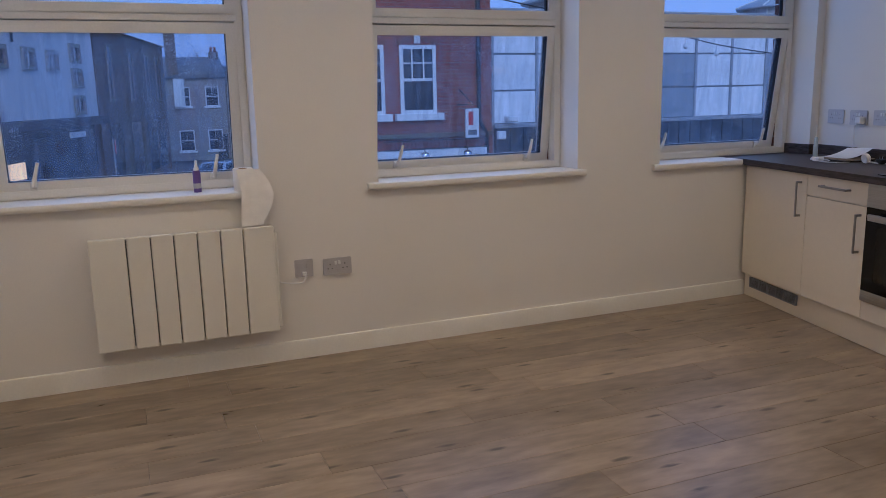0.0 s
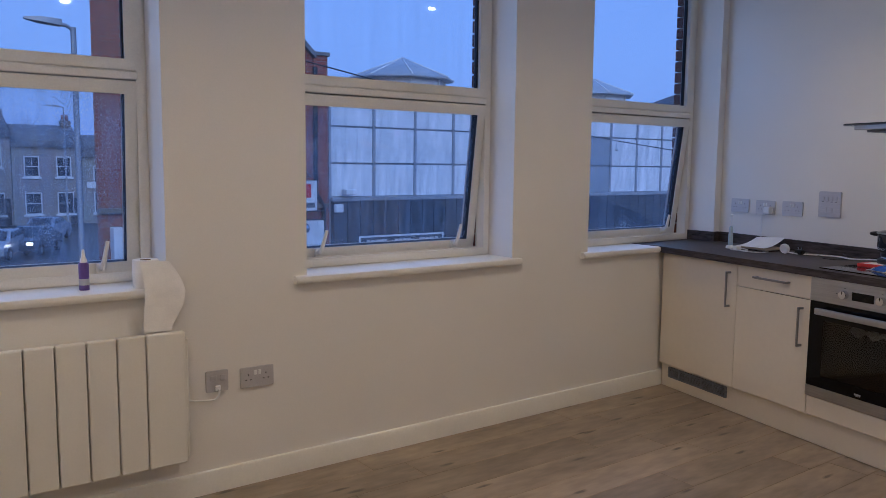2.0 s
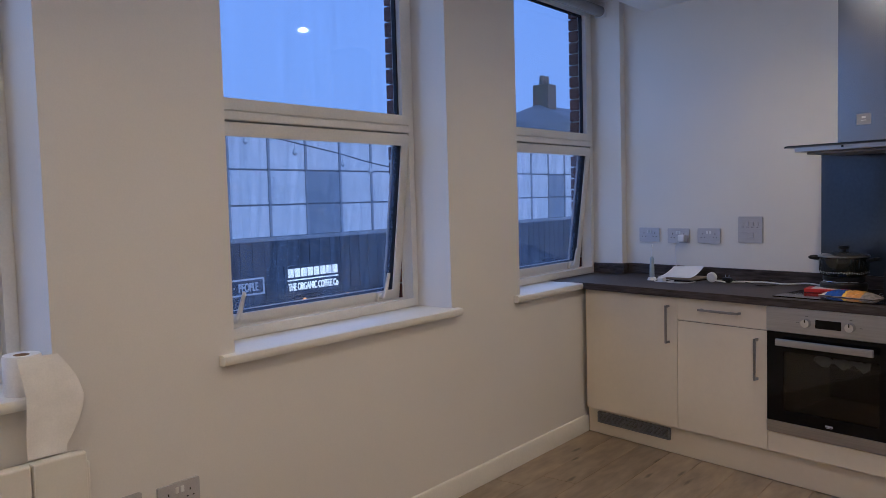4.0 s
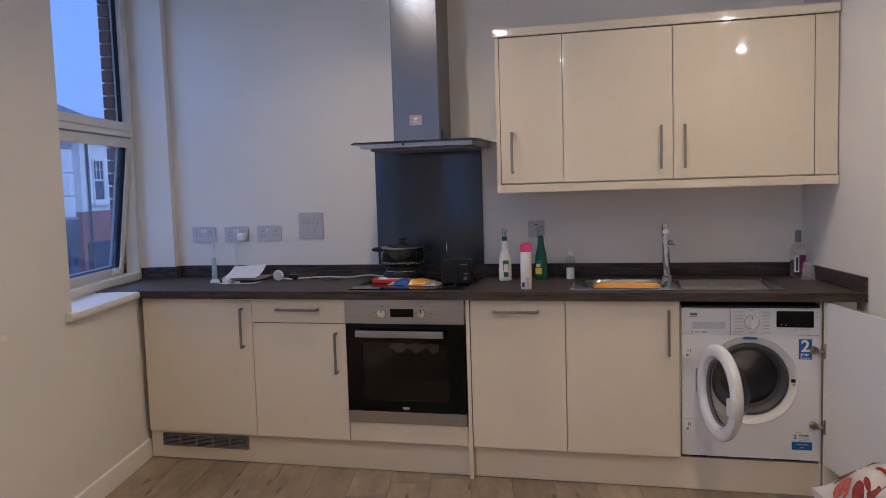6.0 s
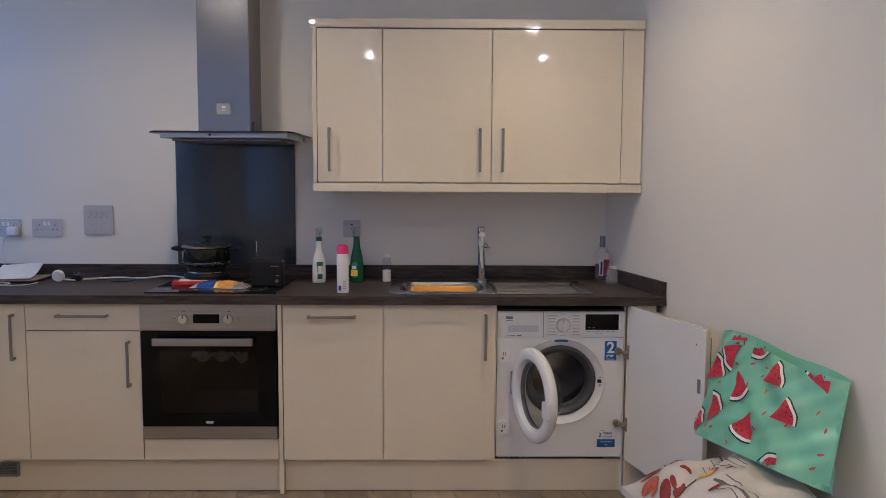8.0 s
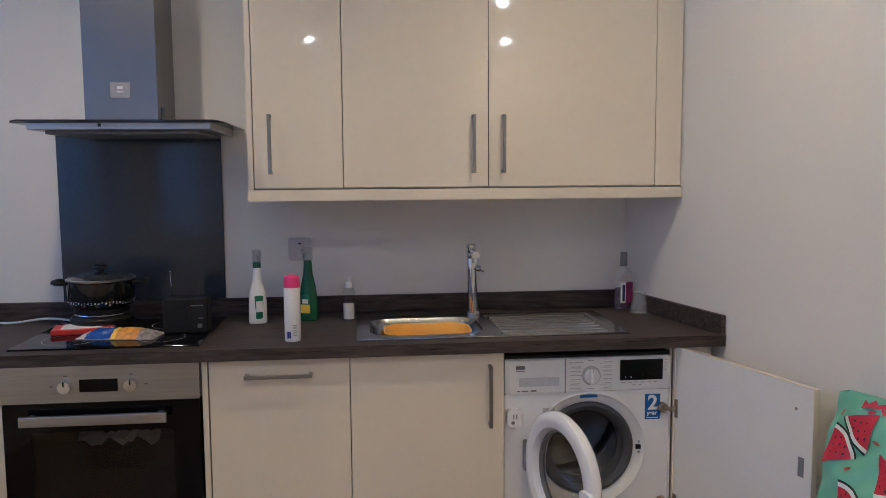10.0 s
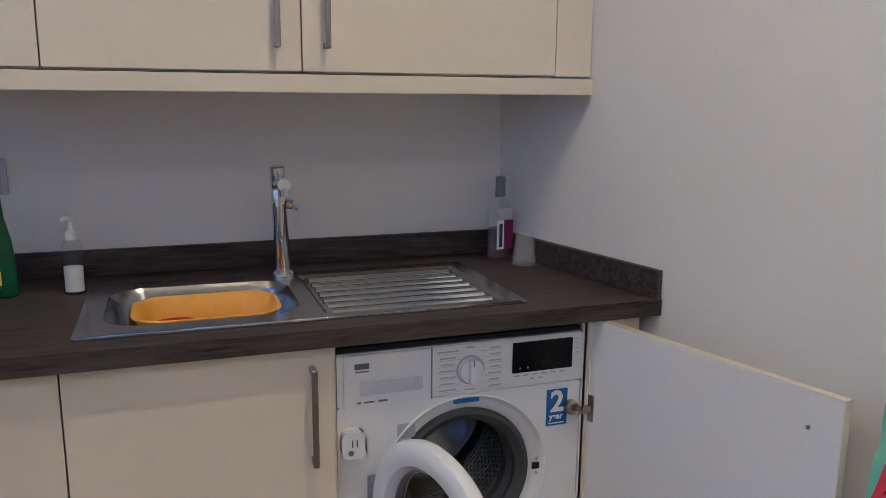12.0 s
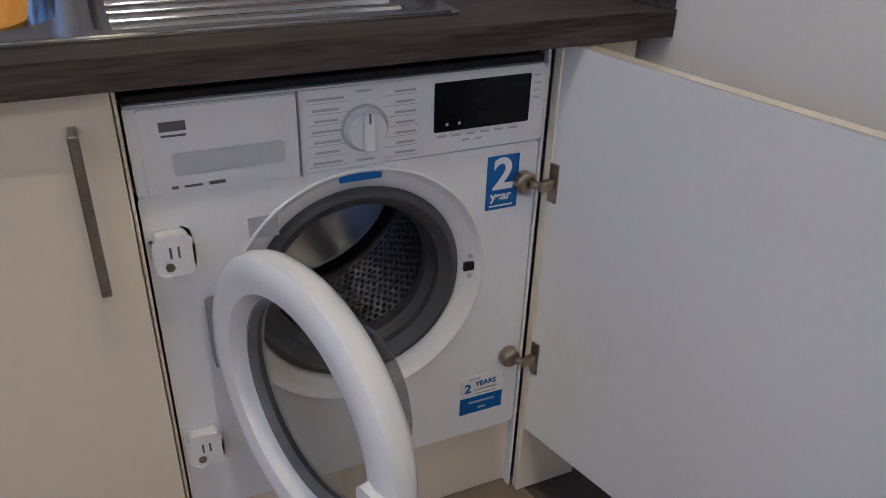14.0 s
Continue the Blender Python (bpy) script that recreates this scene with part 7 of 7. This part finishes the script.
bm = loft([[(24.2, FN - 0.5, 3.4), (31.2, FN - 0.5, 3.4), (31.2, FN + 9.2, 3.4), (24.2, FN + 9.2, 3.4)], [(27.6, FN + 4.3, 5.5), (31.2, FN + 4.3, 5.5), (31.2, FN + 4.4, 5.5), (27.6, FN + 4.4, 5.5)]])
part("roof", bm, M_SLATE, fh, "slate roof", xf=W, smooth=0)
ch = part("chimney", box(27.8, 28.5, FN + 3.9, FN + 4.7, 4.8, 6.4, 0.02), M_STONE, fh, "tall stone chimney", xf=W)
for k in range(3):
    part("chimney_pot", lathe([(0.12, 0), (0.10, 0.4)], 10), M_STONE, ch, xf=W @ Matrix.Translation((27.95 + 0.2 * k, FN + 4.3, 6.4)))

# wire with hanging bulbs across the street
wire = thing("festoon_wire", W @ Vector((9.0, 9.0, ST + 5)), "black festoon wire with bulbs slung above the street", "wire")
pts = smooth_path([(3.0, 9.0, 3.25), (6.35, 9.0, 2.72), (8.4, 9.0, 2.42), (10.3, 9.0, 2.12), (15.0, 9.0, 1.7)])
part("cable", tube(pts, 0.012, 5), M_DARKMETAL, wire, xf=W)
for k in (6, 9, 13, 16, 20):
    p = pts[k]
    bm = lathe([(0.012, 0), (0.014, -0.1), (0.05, -0.16), (0.05, -0.2), (0.01, -0.24)], 10)
    part("bulb", bm, M_WHITEPT, wire, "unlit hanging bulb", xf=W @ Matrix.Translation(p))

# side street: cream block, brown stone block, stone terrace
def slanted(p0, p1):
    """Frame with x along the facade from p0 to p1 (u, n) and -y towards the street."""
    d = Vector((p1[0] - p0[0], p1[1] - p0[1], 0))
    return Matrix.Translation((p0[0], p0[1], 0)) @ Matrix.Rotation(math.atan2(d.y, d.x), 4, "Z"), d.length


F1, L1 = slanted((-9.95, 18.0), (-2.81, 38.0))
cb = thing("cream_building", W @ F1 @ Vector((L1 / 2, 0, ST)), "cream rendered block with small windows over dark shopfronts", "building")
part("wall", box(0, L1, 0.0, 8, 0.72, 4.75), M_RENDER, cb, "cream rendered wall", xf=W @ F1, smooth=0)
part("lower_wall", box(0, L1, 0.25, 8, ST, 0.719), M_DARKWIN, cb, "dark shopfronts", xf=W @ F1, smooth=0)
part("roof", box(-0.1, L1 + 0.1, -0.25, 8, 4.751, 4.95, 0.02), M_DARKMETAL, cb, "flat roof edge", xf=W @ F1)
part("canopy", box(0, L1, -0.5, 0.24, 0.35, 0.70, 0.02), M_DARKMETAL, cb, "dark shop canopy", xf=W @ F1)
def small_window(parent, xf, x0, x1, z0, z1):
    w = part("window", box(x0, x1, -0.02, -0.004, z0, z1), M_DARKWIN, parent, "small grey-framed window", xf=xf)
    part("window_frame", frame_ring(x0 - 0.12, x1 + 0.12, z0 - 0.12, z1 + 0.12, 0.16, -0.12, -0.002, 0.01), M_PALESTONE, w, xf=xf)
    part("mullion", box((x0 + x1) / 2 - 0.03, (x0 + x1) / 2 + 0.03, -0.06, -0.021, z0, z1), M_WHITEPT, w, xf=xf)
for x in (8.4, 10.3, 12.28, 14.58, 16.7):
    small_window(cb, W @ F1, x - 0.42, x + 0.42, 2.8, 3.45)
for z0 in (3.25, 2.15, 0.95):
    small_window(cb, W @ F1, 18.65, 19.5, z0, z0 + 0.62)
part("pipe", tube([(13.4, -0.06, 4.9), (13.4, -0.06, 3.7)], 0.05, 6), M_DARKMETAL, cb, xf=W @ F1)
sw = part("street_sign", box(16.5, 18.1, -0.56, -0.5, -0.12, 0.12), M_WHITEPT, cb, "white street name plate", xf=W @ F1)
part("shop_light", box(11.75, 13.7, 0.15, 0.24, -1.55, -0.9, 0.01), glow("lit_shop_interior", (1.0, 0.62, 0.28), 1.1), cb, "warm lit shop window", xf=W @ F1)

sp = thing("speed_sign", W @ F1 @ Vector((20.3, -1.0, ST)), "round white speed limit sign with red rim on post", "road sign")
q = W @ F1 @ Matrix.Translation((20.3, -1.0, -0.75)) @ pose(0, 0, 0, 90, 0, 18)
part("post", tube([(20.3, -0.9, ST - 0.1), (20.3, -0.9, -0.35)], 0.04, 8), M_GALV, sp, xf=W @ F1)
part("rim", lathe([(0.34, -0.02), (0.34, 0.02), (0.255, 0.022)], 28, start=True, end=False), M_RED, sp, "red rim", xf=q)
face = part("face", lathe([(0.26, 0.0), (0.26, 0.021)], 28), M_WHITEPT, sp, "white face", xf=q)
cu = bpy.data.curves.new("lettering", "FONT")
cu.body, cu.size, cu.align_x, cu.align_y, cu.extrude, cu.offset = "30", 0.34, "CENTER", "CENTER", 0.004, 0.008
tmp = bpy.data.objects.new("lettering", cu)
me = bpy.data.meshes.new_from_object(tmp)
bpy.data.objects.remove(tmp)
me.transform(q @ Matrix.Translation((0, 0, 0.027)))
me.materials.clear()
me.materials.append(M_BLACK)
new("lettering", me).parent = face

F2, L2 = slanted((-2.75, 38.3), (1.24, 54.8))
bb = thing("stone_building", W @ F2 @ Vector((L2 / 2, 0, ST)), "dark brown stone building with tall windows", "building")
part("wall", box(0, L2, 0.0, 8, ST, 5.0), M_STONE, bb, "dark brown stone wall", xf=W @ F2, smooth=0)
part("roof", loft([[(-0.1, -0.3, 5.0), (L2, -0.3, 5.0), (L2, 8.2, 5.0), (-0.1, 8.2, 5.0)], [(1, 3.5, 5.5), (L2 - 1, 3.5, 5.5), (L2 - 1, 4.5, 5.5), (1, 4.5, 5.5)]]), M_SLATE, bb, "slate roof", xf=W @ F2, smooth=0)
for x in (2.2, 6.8, 11.0, 14.1):
    w = part("window", box(x, x + 0.75, -0.03, -0.004, 1.45, 4.2), M_DARKWIN, bb, "tall narrow window", xf=W @ F2)
    part("window_frame", frame_ring(x - 0.08, x + 0.83, 1.37, 4.28, 0.12, -0.07, -0.002, 0.01), M_PALESTONE, w, xf=W @ F2)
    part("shopfront", box(x - 0.6, x + 1.6, -0.05, -0.004, ST + 0.5, 0.2), M_DARKWIN, bb, "dark shop window", xf=W @ F2)

th_n = 62.0
for k, (ua, ub, h) in enumerate(((1.6, 6.2, 3.1), (6.25, 11.0, 2.4), (11.05, 17.0, 1.7))):
    hs = thing("terraced_house", W @ Vector(((ua + ub) / 2, th_n, ST)), "pale brown stone terraced house with slate roof", "house", "terraced houses")
    part("wall", box(ua, ub, th_n, th_n + 8, ST, h), M_PALESTONE, hs, "pale brown stone wall", xf=W, smooth=0)
    part("roof", loft([[(ua - 0.1, th_n - 0.3, h), (ub + 0.1, th_n - 0.3, h), (ub + 0.1, th_n + 8.3, h), (ua - 0.1, th_n + 8.3, h)], [(ua - 0.1, th_n + 3.9, h + 1.8), (ub + 0.1, th_n + 3.9, h + 1.8), (ub + 0.1, th_n + 4.1, h + 1.8), (ua - 0.1, th_n + 4.1, h + 1.8)]]), M_SLATE, hs, "slate roof", xf=W, smooth=0)
    for j in range(2):
        u = ua + 0.8 + j * 2.2
        facade_window(hs, u, u + 1.0, h - 2.2, h - 0.7, th_n, 2, 1)
        facade_window(hs, u, u + 1.1, -2.6, -1.0, th_n, 2, 1)
    part("door", box(ub - 0.9, ub - 0.1, th_n - 0.05, th_n - 0.003, ST, -1.4), M_DARKMETAL, hs, "dark front door", xf=W)
    if k == 0:
        part("chimney", box(1.85, 2.65, th_n + 0.3, th_n + 1.2, h - 0.2, 6.9, 0.02), M_STONE, hs, "tall stone chimney", xf=W)
        part("bay", box(2.2, 3.0, th_n - 0.35, th_n - 0.002, 0.85, 3.05, 0.02), M_WHITEPT, hs, "white upper bay", xf=W)
    ch = part("chimney", box(ub - 0.7, ub + 0.0, th_n + 3.4, th_n + 4.4, h + 1.3, h + 2.2, 0.02), M_STONE, hs, xf=W)
    for j in range(2):
        part("chimney_pot", lathe([(0.13, 0), (0.10, 0.45)], 8), M_BRICK, ch, xf=W @ Matrix.Translation((ub - 0.5 + 0.3 * j, th_n + 3.9, h + 2.2)))
part("shop_board", box(11.3, 13.4, th_n - 0.15, th_n - 0.06, -0.7, -0.2, 0.01), M_WHITEPT, hs, "pale sign board", xf=W)

# street lamp, trees, cars
def street_lamp(u, n, h, arm):
    sl = thing("street_lamp", W @ Vector((u, n, ST)), "grey steel street lamp with a flat head", "street lamp", "street lamps")
    part("post", tube([(u, n, ST), (u, n, ST + 1.2), (u, n, ST + 1.25), (u, n, h)], 0.05, 10, radii=[0.085, 0.085, 0.055, 0.045]), M_GALV, sl, xf=W)
    part("arm", tube([(u, n, h - 0.05), (u - 0.1, n, h + 0.02), (u - arm * 0.5, n, h + 0.05)], 0.03, 8), M_GALV, sl, xf=W)
    bm = loft([[(u - arm * 0.25, n - 0.10, h), (u - arm * 0.25, n + 0.10, h), (u - arm * 0.25, n + 0.10, h + 0.10), (u - arm * 0.25, n - 0.10, h + 0.10)],
               [(u - arm * 0.7, n - 0.13, h + 0.03), (u - arm * 0.7, n + 0.13, h + 0.03), (u - arm * 0.7, n + 0.13, h + 0.11), (u - arm * 0.7, n - 0.13, h + 0.11)],
               [(u - arm, n - 0.04, h + 0.06), (u - arm, n + 0.04, h + 0.06), (u - arm, n + 0.04, h + 0.09), (u - arm, n - 0.04, h + 0.09)]])
    part("lamp_head", bm, M_GALV, sl, "flat grey lamp head", xf=W)
street_lamp(0.66, 11.0, 3.58, 0.72)
street_lamp(8.6, 55.0, 5.0, 1.2)


def bare_tree(u, n, h, seed):
    rnd = random.Random(seed)
    tr = thing("tree", W @ Vector((u, n, ST)), "bare winter tree behind the terrace", "tree", "bare trees")
    bm, fine = bmesh.new(), bmesh.new()

    def grow(p, d, length, r, depth):
        e = p + d * length
        mid = p + d * length * 0.5 + Vector((rnd.uniform(-1, 1), rnd.uniform(-1, 1), 0)) * length * 0.06
        tube([p, mid, e], r, 6 if depth < 2 else 4, bm if depth < 2 else fine, radii=[r, r * 0.85, r * 0.68])
        if depth < 5:
            for _ in range(3 if depth else 4):
                a = Vector((rnd.uniform(-1, 1), rnd.uniform(-1, 1), rnd.uniform(-0.1, 0.7))).normalized()
                grow(p + d * length * rnd.uniform(0.6, 1.0), (d * 0.75 + a * 0.6).normalized(), length * rnd.uniform(0.55, 0.78), r * 0.55, depth + 1)
    grow(Vector((u, n, ST)), Vector((0, 0, 1)), h * 0.34, 0.22, 0)
    part("trunk", bm, M_BARK, tr, "dark trunk and limbs", xf=W)
    tagged(part("twigs", fine, M_BARK, tr, "fine bare twigs", xf=W), kind="stuff")
bare_tree(4.3, 76.0, 11.5, 5)
bare_tree(8.4, 78.0, 11.0, 8)


def car(u, n, yaw, colour, label, lights=False):
    q = W @ pose(u, n, ST - 0.10, 0, 0, yaw)
    c = thing("car", q, label, "car", "parked cars")
    prof = [(-2.05, 0.30), (-2.1, 0.62), (-1.95, 0.86), (-1.1, 0.96), (-0.45, 1.42), (0.75, 1.46), (1.55, 1.02), (2.0, 0.92), (2.08, 0.55), (2.0, 0.30)]
    loops = []
    for y, s in ((-0.86, 0.94), (-0.80, 1.0), (0.80, 1.0), (0.86, 0.94)):
        loops.append([(x * (0.99 if abs(y) > 0.82 else 1), y * (0.82 if z > 1.2 else 1), 0.3 + (z - 0.3) * s) for x, z in prof])
    part("body", loft(loops), mat("car_paint_" + label.split()[0], colour, 0.25, 0.3, var=0.05, coat=0.6), c, xf=q)
    bm = loft([[(-1.0, s * 0.815, 0.98), (-0.45, s * 0.715, 1.36), (0.72, s * 0.715, 1.39), (1.35, s * 0.815, 1.02)] for s in (-1.02, 1.02)])
    part("side_windows", bm, M_DARKWIN, c, "dark windows", xf=q)
    part("windscreen", loft([[(-1.13, -0.66, 0.99), (-1.13, 0.66, 0.99), (-0.5, 0.56, 1.41), (-0.5, -0.56, 1.41)], [(-1.06, -0.66, 0.96), (-1.06, 0.66, 0.96), (-0.44, 0.56, 1.38), (-0.44, -0.56, 1.38)]]), M_DARKWIN, c, "dark windscreen", xf=q)
    for x in (-1.3, 1.3):
        for y in (-0.82, 0.82):
            bm = lathe([(0.30, -0.1), (0.32, -0.06), (0.32, 0.06), (0.30, 0.1)], 18)
            bm.transform(Matrix.Translation((x, y, 0.32)) @ pose(0, 0, 0, 90, 0, 0))
            wh = part("wheel", bm, M_BLACK, c, "black tyre", xf=q)
            bm = lathe([(0.19, -0.105), (0.17, 0.105)], 14)
            bm.transform(Matrix.Translation((x, y, 0.32)) @ pose(0, 0, 0, 90, 0, 0))
            part("rim", bm, M_GALV, wh, xf=q)
    for y in (-0.6, 0.6):
        bm = box(-2.11, -2.02, y - 0.16, y + 0.16, 0.62, 0.76, 0.02)
        part("headlight", bm, glow("lit_headlight", (1.0, 0.92, 0.75), 6.0) if lights else M_WHITEPT, c, "car headlight", xf=q)
    return c
car(4.6, 43.0, 62, (0.05, 0.055, 0.065), "dark grey car with lit headlights on the wet street", True)
car(2.9, 41.5, 65, (0.40, 0.42, 0.45), "silver car on the wet street")
car(6.4, 50.0, 62, (0.30, 0.32, 0.36), "pale blue-grey car by the terrace")

# ---- floor of oak-look planks ----
M_FLOORBASE = mat("floor_underlay", (0.10, 0.08, 0.065), 0.8)
M_PLANK = mat("grey_oak_laminate", (0.29, 0.225, 0.155), 0.32, var=0.23, scale=1.8, fine=6, bump=0.06, stretch=(1.3, 4.2, 4.2), random_tint=0.16, rough_var=0.12, knots=0.95)
floor = solo("floor", box(LEFT_U - 0.2, 3.7, HALL_N - 0.15, 0.25, -0.12, -0.012), M_FLOORBASE, "grey-brown oak laminate plank floor", "floor", kind="structure", xf=W, smooth=0)
PL, PWD = 1.285, 0.192
plank_mesh = {}
rnd = random.Random(4)
row = 0
n = 0.0
while n > HALL_N:
    u = LEFT_U - rnd.random() * PL
    u_end = min(HALL_U if n - PWD < RN - 0.05 else 9, u_on_kitchen(n) - 0.06)
    while u < u_end:
        ua, ub = max(u, LEFT_U), min(u + PL, u_end + 0.02)
        if ub - ua > 0.03:
            key = round(ub - ua, 3)
            if key not in plank_mesh:
                b = box(0.0006, ub - ua - 0.0006, -PWD + 0.0006, -0.0006, -0.0115, 0.0, 0.0014)
                plank_mesh[key] = mesh_of(b, M_PLANK, "plank", 0)
            ob = new("plank", plank_mesh[key])
            ob.parent = floor
            ob.matrix_basis = W @ Matrix.Translation((ua, n, 0))
        u += PL
    n -= PWD
    row += 1
